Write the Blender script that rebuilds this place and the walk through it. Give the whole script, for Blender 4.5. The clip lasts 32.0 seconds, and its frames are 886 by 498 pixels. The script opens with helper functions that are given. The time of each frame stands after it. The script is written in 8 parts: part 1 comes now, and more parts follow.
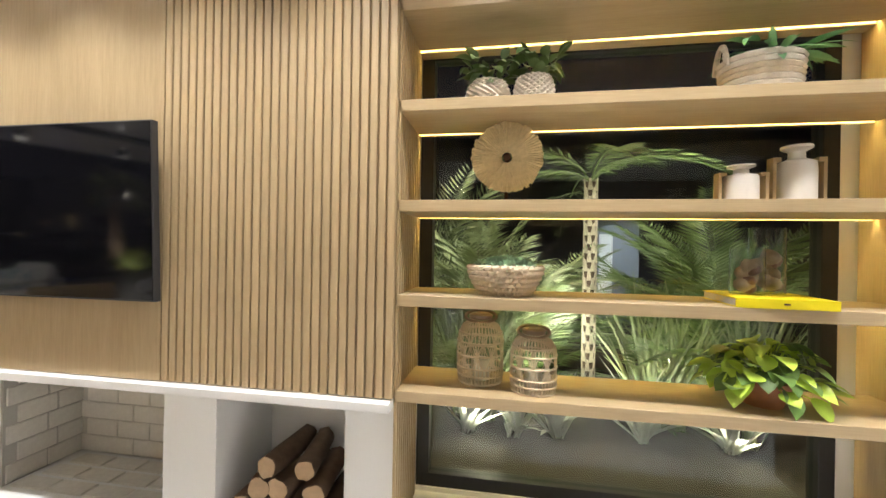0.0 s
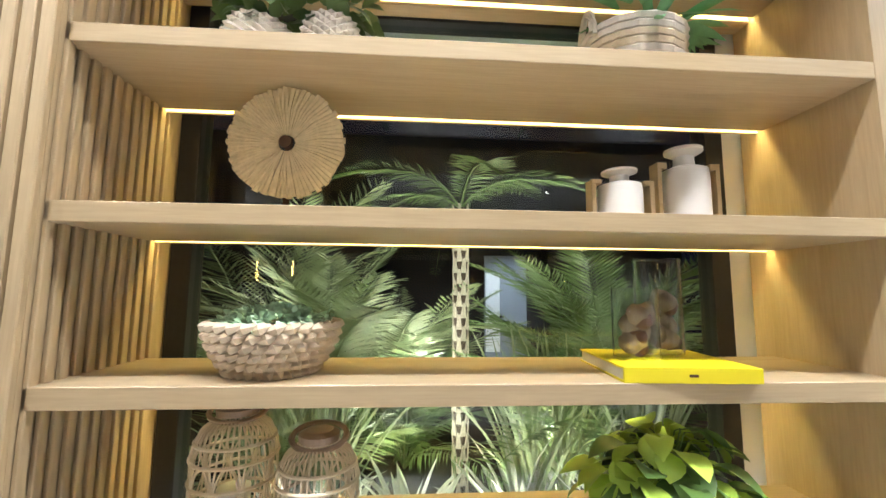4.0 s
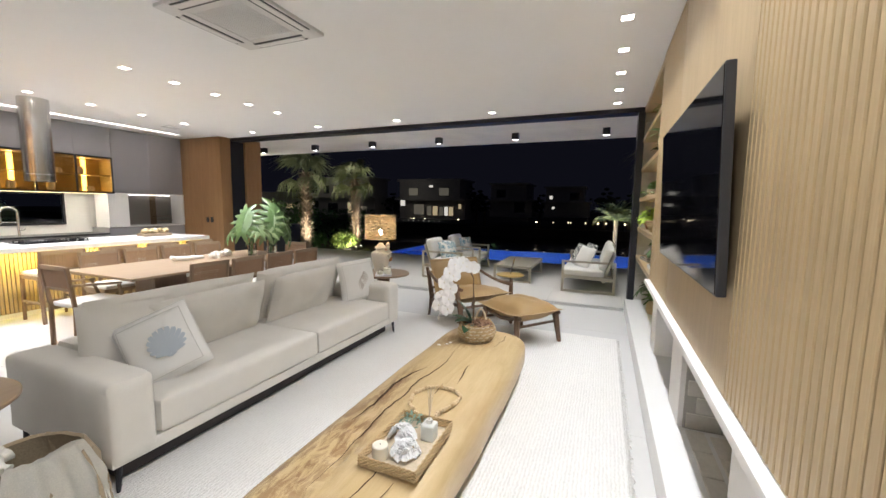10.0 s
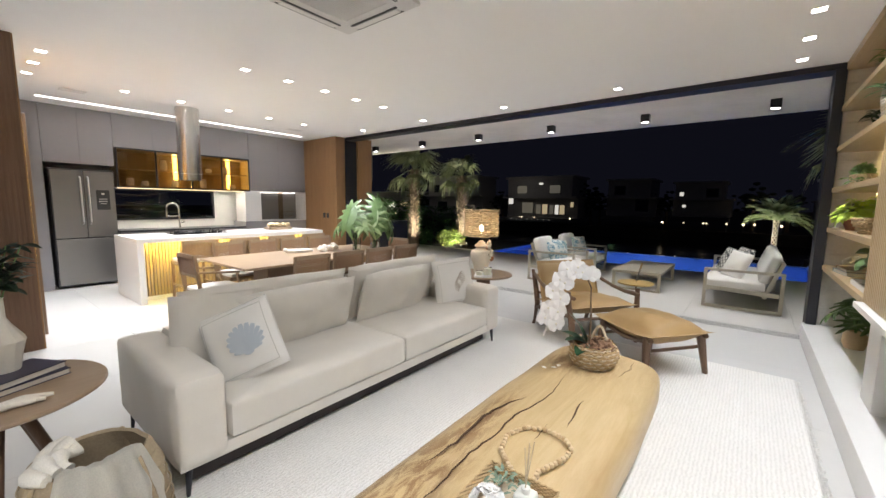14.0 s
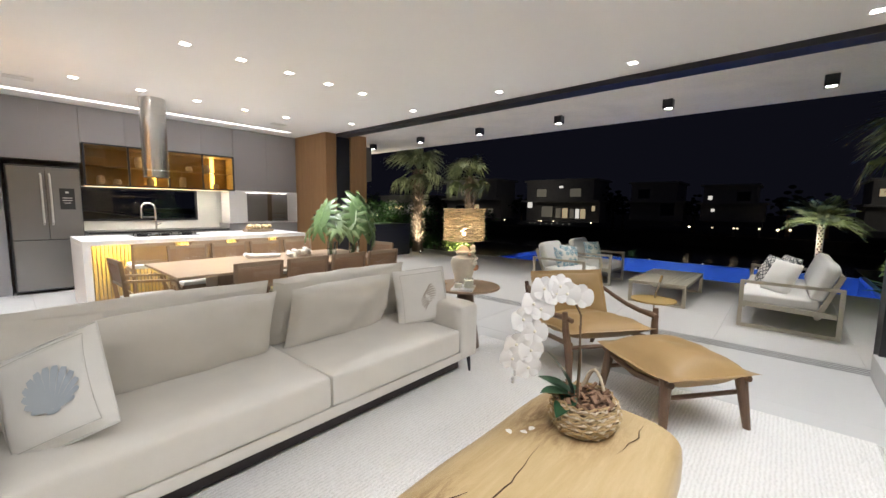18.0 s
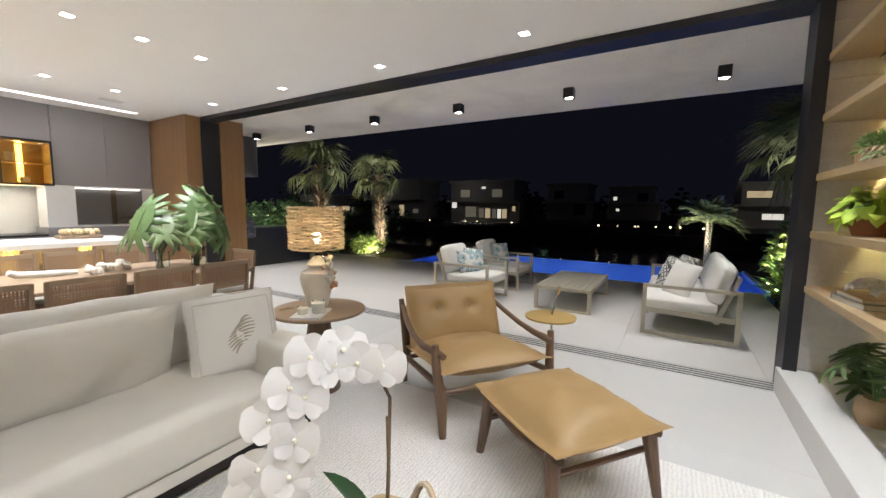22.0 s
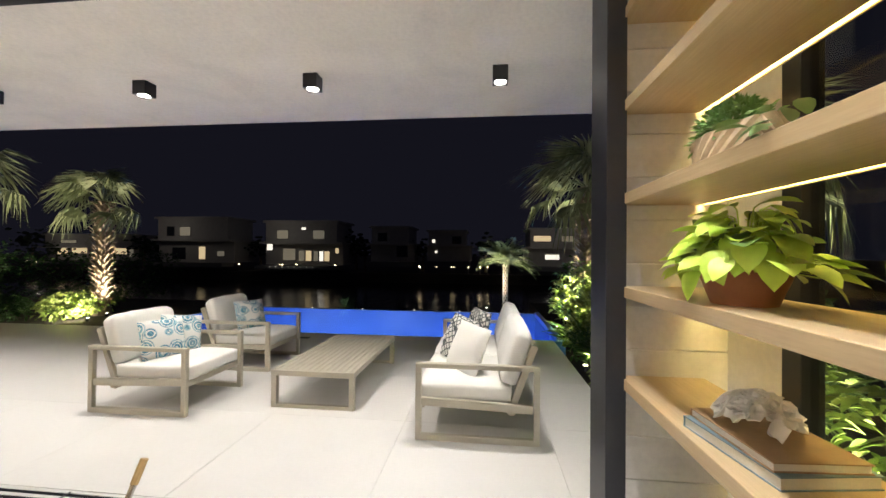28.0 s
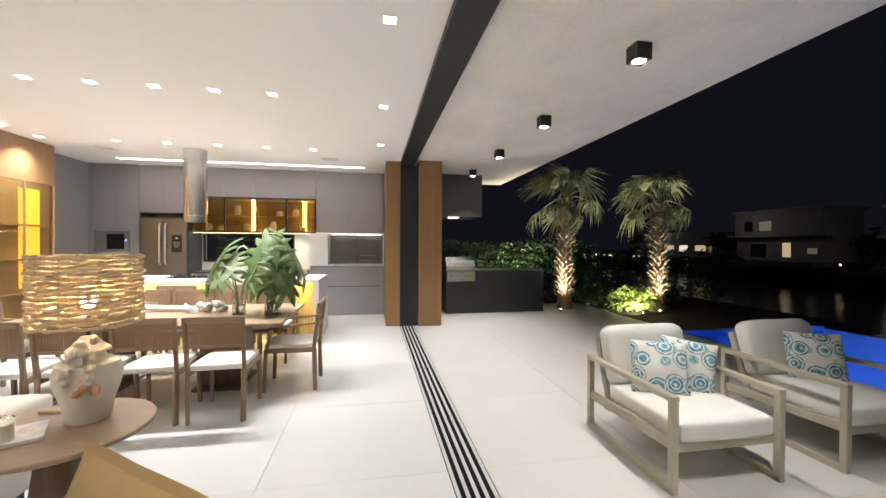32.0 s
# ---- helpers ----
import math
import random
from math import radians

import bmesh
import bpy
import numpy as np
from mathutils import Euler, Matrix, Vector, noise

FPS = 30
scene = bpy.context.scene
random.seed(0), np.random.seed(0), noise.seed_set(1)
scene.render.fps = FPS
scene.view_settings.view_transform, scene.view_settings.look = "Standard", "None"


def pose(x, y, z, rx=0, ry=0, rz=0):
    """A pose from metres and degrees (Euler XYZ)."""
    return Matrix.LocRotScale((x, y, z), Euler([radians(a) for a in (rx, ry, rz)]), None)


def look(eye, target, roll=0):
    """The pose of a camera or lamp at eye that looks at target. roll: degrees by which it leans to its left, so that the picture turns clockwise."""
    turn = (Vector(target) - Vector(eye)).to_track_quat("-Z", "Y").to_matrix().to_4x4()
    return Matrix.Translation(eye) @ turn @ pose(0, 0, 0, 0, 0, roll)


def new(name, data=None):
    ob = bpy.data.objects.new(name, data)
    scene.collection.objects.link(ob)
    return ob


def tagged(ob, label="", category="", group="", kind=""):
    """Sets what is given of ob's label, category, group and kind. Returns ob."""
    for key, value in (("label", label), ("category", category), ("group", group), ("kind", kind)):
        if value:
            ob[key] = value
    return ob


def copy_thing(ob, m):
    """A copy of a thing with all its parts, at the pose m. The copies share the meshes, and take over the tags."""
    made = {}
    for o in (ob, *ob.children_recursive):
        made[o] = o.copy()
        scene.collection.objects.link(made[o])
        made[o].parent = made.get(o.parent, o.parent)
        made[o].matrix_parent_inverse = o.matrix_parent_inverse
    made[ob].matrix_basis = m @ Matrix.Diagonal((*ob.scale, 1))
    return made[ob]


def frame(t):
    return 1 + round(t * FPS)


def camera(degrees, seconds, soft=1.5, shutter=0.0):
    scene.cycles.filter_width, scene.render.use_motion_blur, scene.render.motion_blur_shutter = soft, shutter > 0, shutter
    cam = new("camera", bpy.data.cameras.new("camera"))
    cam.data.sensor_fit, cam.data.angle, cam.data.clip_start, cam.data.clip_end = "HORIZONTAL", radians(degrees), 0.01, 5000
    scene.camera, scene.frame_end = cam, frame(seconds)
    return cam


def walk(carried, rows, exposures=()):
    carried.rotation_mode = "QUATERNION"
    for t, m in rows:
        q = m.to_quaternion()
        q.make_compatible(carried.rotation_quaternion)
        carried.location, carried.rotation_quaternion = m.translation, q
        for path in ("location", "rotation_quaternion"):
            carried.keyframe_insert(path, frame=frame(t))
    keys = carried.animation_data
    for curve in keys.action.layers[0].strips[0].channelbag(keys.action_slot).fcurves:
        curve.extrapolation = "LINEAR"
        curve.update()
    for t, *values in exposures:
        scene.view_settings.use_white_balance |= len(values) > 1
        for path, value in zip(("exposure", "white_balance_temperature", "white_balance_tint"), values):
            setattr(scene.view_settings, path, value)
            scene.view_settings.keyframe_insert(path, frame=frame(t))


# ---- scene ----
cam = camera(97.5, 32.0)
PATH = [
    (0, (0.047, -0.149, 1.53), (-0.272, 1.825, 1.53), 1.0),
    (0.5, (0.196, -0.031, 1.575), (0.019, 1.952, 1.766), 1.0),
    (1, (0.218, 0.084, 1.601), (0.119, 2.048, 1.967), 1.0),
    (1.5, (0.226, 0.156, 1.642), (0.202, 2.096, 2.129), 1.0),
    (2, (0.278, 0.209, 1.678), (0.327, 2.13, 2.234), 0.8),
    (2.5, (0.362, 0.218, 1.698), (0.457, 2.132, 2.272), 0.7),
    (3, (0.43, 0.243, 1.653), (0.543, 2.167, 2.186), 0.6),
    (3.5, (0.463, 0.336, 1.59), (0.583, 2.29, 2.003), 0.6),
    (4, (0.423, 0.573, 1.542), (0.553, 2.558, 1.757), 0.5),
    (4.5, (0.423, 0.794, 1.496), (0.567, 2.788, 1.568), 0.4),
    (6.5, (0.462, 1.008, 1.409), (0.309, 2.998, 1.268), 1.1),
    (7, (0.302, 0.94, 1.425), (-0.279, 2.849, 1.291), 0.7),
    (7.5, (0.212, 0.87, 1.444), (-1.002, 2.454, 1.324), 1.1),
    (8, (0.157, 0.929, 1.464), (-1.517, 2.013, 1.309), 1.3),
    (8.5, (0.125, 0.981, 1.473), (-1.796, 1.512, 1.307), 1.7),
    (9, (0.081, 0.986, 1.516), (-1.91, 0.981, 1.323), 0.8),
    (9.5, (0.091, 1.001, 1.513), (-1.853, 0.572, 1.316), 0.9),
    (10, (0.124, 1.021, 1.578), (-1.713, 0.261, 1.36), 0.8),
    (10.5, (0.149, 1.014, 1.561), (-1.574, 0.022, 1.345), 0.7),
    (11, (0.172, 1.001, 1.562), (-1.457, -0.14, 1.346), 0.7),
    (11.5, (0.168, 0.977, 1.502), (-1.41, -0.236, 1.304), 0.8),
    (12, (0.115, 0.968, 1.538), (-1.441, -0.27, 1.325), 0.8),
    (12.5, (-0.004, 0.89, 1.527), (-1.557, -0.351, 1.309), 0.7),
    (13, (-0.11, 0.801, 1.51), (-1.667, -0.436, 1.29), 0.7),
    (13.5, (-0.226, 0.786, 1.53), (-1.783, -0.447, 1.295), 0.6),
    (14, (-0.372, 0.813, 1.519), (-1.932, -0.417, 1.287), 0.7),
    (14.5, (-0.465, 0.825, 1.503), (-2.03, -0.399, 1.272), 0.7),
    (15, (-0.554, 0.8, 1.455), (-2.126, -0.417, 1.232), 0.8),
    (15.5, (-0.729, 0.739, 1.457), (-2.303, -0.474, 1.239), 0.8),
    (17.5, (-1.248, 0.722, 1.453), (-2.77, -0.558, 1.241), 0.8),
    (18, (-1.312, 0.679, 1.459), (-2.808, -0.631, 1.246), 0.8),
    (18.5, (-1.365, 0.633, 1.436), (-2.852, -0.688, 1.227), 0.8),
    (19, (-1.414, 0.626, 1.453), (-2.898, -0.697, 1.238), 0.8),
    (19.5, (-1.58, 0.619, 1.422), (-3.07, -0.698, 1.213), 0.8),
    (20, (-1.754, 0.682, 1.443), (-3.251, -0.627, 1.234), 0.6),
    (20.5, (-1.907, 0.688, 1.439), (-3.427, -0.595, 1.231), 0.7),
    (21, (-2.092, 0.641, 1.465), (-3.658, -0.584, 1.246), 0.7),
    (21.5, (-2.254, 0.593, 1.46), (-3.893, -0.535, 1.252), 0.7),
    (22, (-2.394, 0.59, 1.446), (-4.104, -0.426, 1.24), 0.7),
    (22.5, (-2.593, 0.64, 1.466), (-4.367, -0.259, 1.258), 0.6),
    (23, (-2.737, 0.658, 1.48), (-4.577, -0.096, 1.267), 0.6),
    (23.5, (-2.864, 0.59, 1.484), (-4.774, 0.033, 1.28), 0.4),
    (24, (-2.958, 0.547, 1.492), (-4.922, 0.211, 1.318), 0.8),
    (24.5, (-3.117, 0.577, 1.494), (-5.111, 0.443, 1.403), 0.9),
    (25, (-3.293, 0.654, 1.483), (-5.292, 0.668, 1.525), 0.7),
    (25.5, (-3.513, 0.708, 1.486), (-5.506, 0.817, 1.61), 0.6),
    (27.5, (-4.289, 0.915, 1.433), (-6.289, 0.882, 1.464), 0.4),
    (28, (-4.502, 0.845, 1.459), (-6.49, 0.63, 1.478), 0.5),
    (29, (-4.959, 0.798, 1.481), (-6.846, 0.135, 1.479), 0.7),
    (30, (-5.325, 0.552, 1.51), (-6.934, -0.635, 1.496), 0.5),
    (30.5, (-5.54, 0.49, 1.478), (-6.921, -0.957, 1.472), 0.4),
    (31, (-5.698, 0.408, 1.485), (-6.778, -1.275, 1.467), 0.4),
    (32, (-5.864, 0.295, 1.504), (-6.219, -1.673, 1.485), 0.3),
]
walk(cam, [(t, look(eye, target, roll)) for t, eye, target, roll in PATH],
     exposures=[(0, 0.4, 6600, 10), (2, 0.42, 6150, 10), (4, 0.62, 5950, 10), (6.5, 0.78, 5250, 11), (7, 0.8, 5200, 10), (8, 0.4, 6000, 10), (9, 0.24, 6200, 10), (13, 0.24, 6200, 10), (22, 0.24, 6250, 10),
                (23, 0.34, 6300, 10), (25, 0.64, 6400, 10), (28, 0.86, 6600, 10), (30, 0.76, 6600, 10), (32, 0.52, 6500, 10)])


# ---------- light ----------
world = bpy.data.worlds.new("night")
scene.world = world
world.use_nodes = True
world.node_tree.nodes["Background"].inputs[0].default_value = (0.0062, 0.0062, 0.0105, 1)
world.node_tree.nodes["Background"].inputs[1].default_value = 0.58


def lamp(name, kind, loc, watts, colour, target=None, **more):
    data = bpy.data.lights.new(name, kind)
    data.energy, data.color = watts, colour
    if kind == "SPOT":
        data.spot_size, data.spot_blend = radians(more.get("cone", 110)), more.get("blend", 0.8)
    if kind in ("SPOT", "POINT"):
        data.shadow_soft_size = more.get("size", 0.04)
    if kind == "AREA":
        data.shape, data.size, data.size_y = "RECTANGLE", more["size"], more["size_y"]
    ob = new(name, data)
    ob.matrix_world = look(loc, target) if target else Matrix.Translation(loc)
    return ob


WARM_WHITE = (1.0, 0.965, 0.91)
ROOM_WHITE = (0.985, 0.975, 0.975)
DOWNLIGHTS = [(-5.975, y) for y in (-0.70, -2.41, -4.115, -5.815)]
DOWNLIGHTS += [(x, -3.97) for x in (-2.66, -3.2, -3.75, -4.29, -4.84)]
DOWNLIGHTS += [(x, -6.32) for x in (-2.06, -2.76, -3.47, -4.18, -4.9)]
DOWNLIGHTS += [(x, 1.1) for x in (-0.7, -1.36, -2.02, -2.69, -3.35, -4.02, -4.69, -5.34, -6.0, -0.04, 0.6, 1.22)]
DOWNLIGHTS += [(-1.1, y) for y in (-5.14, -5.7, -6.29)]
# added row, no known fittings: brightens the stair wall and the floor near it
DOWNLIGHTS += [(2.4, y) for y in (1.0, -0.6, -2.3)]
SPOTS = [(-7.9, y) for y in (0.965, -0.738, -2.43, -4.14, -5.83, -7.56)]
CEIL = 3.05
for x, y in DOWNLIGHTS:
    lamp("downlight_lamp", "SPOT", (x, y, CEIL - 0.03), (145 if x > 2 else 62 if y > 1 else 36 if x < -5.9 else 102), ROOM_WHITE, (x, y - (0.5 if y > 1 else 0), 0), cone=(84 if x < -5.2 else 118), blend=1.0, size=0.035)
for x, y in SPOTS:
    lamp("soffit_lamp", "SPOT", (x, y, 2.925), 132, WARM_WHITE, (x, y, 0), cone=86, blend=1.0, size=0.012)

# ---------- materials ----------


def nodes_of(name):
    m = bpy.data.materials.new(name)
    m.use_nodes = True
    t = m.node_tree
    return m, t, t.nodes["Principled BSDF"]


def link(t, a, b):
    t.links.new(a, b)


def coords(t, scale=(1, 1, 1), kind="Object"):
    c = t.nodes.new("ShaderNodeTexCoord")
    mp = t.nodes.new("ShaderNodeMapping")
    mp.inputs["Scale"].default_value = scale
    link(t, c.outputs[kind], mp.inputs["Vector"])
    return mp.outputs["Vector"]


def ramp(t, fac, stops):
    r = t.nodes.new("ShaderNodeValToRGB")
    e = r.color_ramp.elements
    while len(e) < len(stops):
        e.new(0.5)
    for el, (p, c) in zip(e, stops):
        el.position, el.color = p, (*c, 1)
    link(t, fac, r.inputs["Fac"])
    return r.outputs["Color"]


def noise_tex(t, vec, scale, detail=4, rough=0.6, dist=0.0):
    n = t.nodes.new("ShaderNodeTexNoise")
    n.inputs["Scale"].default_value, n.inputs["Detail"].default_value = scale, detail
    n.inputs["Roughness"].default_value, n.inputs["Distortion"].default_value = rough, dist
    link(t, vec, n.inputs["Vector"])
    return n.outputs["Fac"]


def mix(t, fac, a, b, mode="MIX"):
    m = t.nodes.new("ShaderNodeMix")
    m.data_type, m.blend_type = "RGBA", mode
    for sock, v in ((m.inputs[0], fac), (m.inputs[6], a), (m.inputs[7], b)):
        if isinstance(v, (int, float)):
            sock.default_value = v
        elif isinstance(v, tuple):
            sock.default_value = (*v, 1)
        else:
            link(t, v, sock)
    return m.outputs[2]


def bump(t, b, height, strength, dist=0.01):
    n = t.nodes.new("ShaderNodeBump")
    n.inputs["Strength"].default_value, n.inputs["Distance"].default_value = strength, dist
    link(t, height, n.inputs["Height"])
    link(t, n.outputs["Normal"], b.inputs["Normal"])


def shade(c, k):
    return tuple(min(1.0, v * k) for v in c)


def random_tint(t, colour, amount):
    """Brightness of each piece varies a little."""
    info = t.nodes.new("ShaderNodeObjectInfo")
    r = t.nodes.new("ShaderNodeMapRange")
    r.inputs["To Min"].default_value, r.inputs["To Max"].default_value = 1 - amount, 1 + amount
    link(t, info.outputs["Random"], r.inputs["Value"])
    h = t.nodes.new("ShaderNodeHueSaturation")
    link(t, r.outputs["Result"], h.inputs["Value"])
    link(t, colour, h.inputs["Color"])
    return h.outputs["Color"]


def plain(name, colour, rough=0.5, metal=0.0, vary=0.06, grain=60, bumpy=0.05, sheen=0.0, spec=0.5):
    m, t, b = nodes_of(name)
    v = coords(t)
    big, fine = noise_tex(t, v, 2.5, 3), noise_tex(t, v, grain, 4)
    c = mix(t, 0.5, ramp(t, big, [(0.3, shade(colour, 1 - vary)), (0.7, shade(colour, 1 + vary))]),
            ramp(t, fine, [(0.3, shade(colour, 1 - vary)), (0.7, shade(colour, 1 + vary))]))
    link(t, c, b.inputs["Base Color"])
    b.inputs["Roughness"].default_value, b.inputs["Metallic"].default_value = rough, metal
    b.inputs["Specular IOR Level"].default_value = spec
    if sheen:
        b.inputs["Sheen Weight"].default_value = sheen
    if bumpy:
        bump(t, b, fine, bumpy, 0.004)
    return m


def wood(name, light, dark, axis="z", rough=0.45, freq=14, tint=0.0):
    """Straight-grained wood: streaks drawn out along one axis, plus fine pores."""
    m, t, b = nodes_of(name)
    s = {"x": (0.06, 1, 1), "y": (1, 0.06, 1), "z": (1, 1, 0.06)}[axis]
    v = coords(t, s)
    a = noise_tex(t, v, freq, 6, 0.65, 0.6)
    f = noise_tex(t, v, freq * 9, 3, 0.6)
    c = mix(t, 0.4, ramp(t, a, [(0.3, dark), (0.7, light)]), ramp(t, f, [(0.35, dark), (0.65, light)]))
    if tint:
        c = random_tint(t, c, tint)
    link(t, c, b.inputs["Base Color"])
    b.inputs["Roughness"].default_value = rough
    bump(t, b, f, 0.12, 0.002)
    return m


def fabric(name, colour, weave=420, vary=0.07, bumpy=0.35, rough=0.9):
    m, t, b = nodes_of(name)
    v = coords(t)
    w1 = t.nodes.new("ShaderNodeTexWave")
    w1.inputs["Scale"].default_value, w1.inputs["Distortion"].default_value = weave / 6, 2.0
    link(t, v, w1.inputs["Vector"])
    fine, big = noise_tex(t, v, weave, 3), noise_tex(t, v, 4, 4)
    c = mix(t, 0.5, ramp(t, big, [(0.3, shade(colour, 1 - vary)), (0.7, shade(colour, 1 + vary))]),
            ramp(t, fine, [(0.3, shade(colour, 1 - 2 * vary)), (0.7, shade(colour, 1 + vary))]))
    link(t, c, b.inputs["Base Color"])
    b.inputs["Roughness"].default_value, b.inputs["Sheen Weight"].default_value = rough, 0.15
    bump(t, b, fine, bumpy, 0.002)
    return m


def glow(name, colour, strength):
    m, t, b = nodes_of(name)
    b.inputs["Base Color"].default_value = (*colour, 1)
    b.inputs["Emission Color"].default_value = (*colour, 1)
    b.inputs["Emission Strength"].default_value = strength
    return m


def glass(name, colour=(0.9, 0.95, 0.95), rough=0.0):
    m, t, b = nodes_of(name)
    b.inputs["Base Color"].default_value = (*colour, 1)
    b.inputs["Transmission Weight"].default_value = 1.0
    b.inputs["Roughness"].default_value, b.inputs["IOR"].default_value = rough, 1.45
    return m


def pane_glass(name, tint=(0.9, 0.93, 0.92)):
    """Thin flat pane: clear with a Fresnel mirror on it."""
    m = bpy.data.materials.new(name)
    m.use_nodes = True
    t = m.node_tree
    t.nodes.clear()
    out, tr, gl, mx, lw, pw, ma = (t.nodes.new("ShaderNode" + k) for k in ("OutputMaterial", "BsdfTransparent", "BsdfGlossy", "MixShader", "LayerWeight", "Math", "Math"))
    tr.inputs["Color"].default_value = (*tint, 1)
    gl.inputs["Roughness"].default_value = 0.01
    # Schlick's curve: a few per cent face on, a mirror at a glance
    pw.operation, pw.inputs[1].default_value = "POWER", 5
    ma.operation, ma.inputs[1].default_value, ma.inputs[2].default_value = "MULTIPLY_ADD", 0.92, 0.045
    lw.inputs["Blend"].default_value = 0.5
    link(t, lw.outputs["Facing"], pw.inputs[0])
    link(t, pw.outputs[0], ma.inputs[0])
    link(t, ma.outputs[0], mx.inputs[0])
    link(t, tr.outputs[0], mx.inputs[1])
    link(t, gl.outputs[0], mx.inputs[2])
    link(t, mx.outputs[0], out.inputs["Surface"])
    return m


OAK_L, OAK_D = (0.515, 0.39, 0.225), (0.4, 0.293, 0.16)
oak_z = wood("oak_upright", OAK_L, OAK_D, "z", 0.42, 14, 0.05)
oak_x = wood("oak_lying", OAK_L, OAK_D, "x", 0.42, 14, 0.05)
brown_z = wood("brown_panel", (0.185, 0.105, 0.06), (0.125, 0.068, 0.038), "z", 0.5, 12, 0.05)
caramel_z = wood("caramel_panel", (0.33, 0.19, 0.085), (0.25, 0.135, 0.058), "z", 0.45, 8)
walnut_z = wood("walnut_upright", (0.18, 0.108, 0.066), (0.105, 0.06, 0.035), "z", 0.4, 18)
walnut_x = wood("walnut_lying", (0.18, 0.108, 0.066), (0.105, 0.06, 0.035), "x", 0.4, 18)
tan_wood_z = wood("tan_wood_upright", (0.3, 0.2, 0.125), (0.215, 0.14, 0.085), "z", 0.45, 18)
tan_wood_x = wood("tan_wood_lying", (0.35, 0.255, 0.17), (0.265, 0.185, 0.12), "x", 0.42, 12)
white_paint = plain("white_paint", (0.8, 0.79, 0.77), 0.7, vary=0.015, grain=90, bumpy=0.03)
ceiling_paint = plain("ceiling_paint", (0.9, 0.895, 0.885), 0.85, vary=0.012, grain=120, bumpy=0.02)
white_stone = plain("white_stone", (0.78, 0.775, 0.76), 0.25, vary=0.02, grain=25, bumpy=0.0)
grey_lacquer = plain("grey_lacquer", (0.29, 0.28, 0.288), 0.38, vary=0.03, grain=80, bumpy=0.01)
dark_lacquer = plain("dark_lacquer", (0.035, 0.036, 0.04), 0.3, vary=0.05, bumpy=0.01)
black_metal = plain("black_metal", (0.028, 0.028, 0.034), 0.42, 0.3, vary=0.1, bumpy=0.02)
steel = plain("brushed_steel", (0.48, 0.47, 0.45), 0.26, 1.0, vary=0.06, grain=200, bumpy=0.02)
chrome = plain("chrome", (0.7, 0.7, 0.7), 0.1, 1.0, vary=0.02, bumpy=0)
screen_black = plain("screen_black", (0.006, 0.006, 0.008), 0.06, vary=0.0, bumpy=0)
led_yellow = glow("led_yellow", (1.0, 0.8, 0.36), 0.85)
led_white = glow("led_white", (1.0, 0.93, 0.88), 6)
lamp_face = glow("lamp_face", (1.0, 0.95, 0.85), 16)
window_glass = pane_glass("window_glass")


def concrete(name, colour, boards=False):
    m, t, b = nodes_of(name)
    v = coords(t)
    big, fine = noise_tex(t, v, 1.1, 8, 0.62, 0.5), noise_tex(t, v, 30, 6, 0.7)
    streak = noise_tex(t, coords(t, (0.5, 0.12, 3)), 3, 5)
    c = mix(t, 0.45, ramp(t, big, [(0.28, shade(colour, 0.72)), (0.5, colour), (0.75, shade(colour, 1.16))]),
            ramp(t, streak, [(0.3, shade(colour, 0.85)), (0.7, shade(colour, 1.12))]))
    c = mix(t, 0.25, c, ramp(t, fine, [(0.3, shade(colour, 0.7)), (0.6, shade(colour, 1.1))]))
    link(t, c, b.inputs["Base Color"])
    b.inputs["Roughness"].default_value = 0.75
    bump(t, b, fine, 0.25, 0.004)
    return m


soffit_concrete = concrete("soffit_concrete", (0.84, 0.8, 0.735))
board_concrete = concrete("board_concrete", (0.62, 0.595, 0.56))


def tile_mat(name, colour, rough, vary=0.03):
    m, t, b = nodes_of(name)
    v = coords(t)
    big, fine = noise_tex(t, v, 1.6, 6, 0.6, 0.8), noise_tex(t, v, 40, 4)
    c = mix(t, 0.35, ramp(t, big, [(0.3, shade(colour, 1 - vary)), (0.7, shade(colour, 1 + vary))]),
            ramp(t, fine, [(0.3, shade(colour, 1 - vary)), (0.7, shade(colour, 1 + vary * 0.6))]))
    link(t, random_tint(t, c, 0.012), b.inputs["Base Color"])
    link(t, ramp(t, big, [(0.3, (rough * 0.8,) * 3), (0.7, (rough * 1.25,) * 3)]), b.inputs["Roughness"])
    b.inputs["Specular IOR Level"].default_value = 0.4
    return m


floor_tile = tile_mat("floor_tile", (0.61, 0.605, 0.59), 0.34)
terrace_tile = tile_mat("terrace_tile", (0.56, 0.545, 0.525), 0.5, 0.06)

# ---------- building helpers ----------


def part(name, bm, material, parent=None, label=""):
    me = bpy.data.meshes.new(name)
    bm.to_mesh(me)
    bm.free()
    me.materials.append(material)
    ob = new(name, me)
    if parent is not None:
        ob.parent = parent
    if label:
        ob["label"] = label
    return ob


def smooth(ob, angle=40):
    me = ob.data
    me.polygons.foreach_set("use_smooth", [True] * len(me.polygons))
    me.set_sharp_from_angle(angle=radians(angle))
    return ob


def thing(name, loc=(0, 0, 0), label="", category="", group="", rz=0, kind=""):
    ob = new(name)
    ob.empty_display_size = 0.1
    ob.matrix_basis = pose(*loc, 0, 0, rz)
    return tagged(ob, label, category, group, kind)


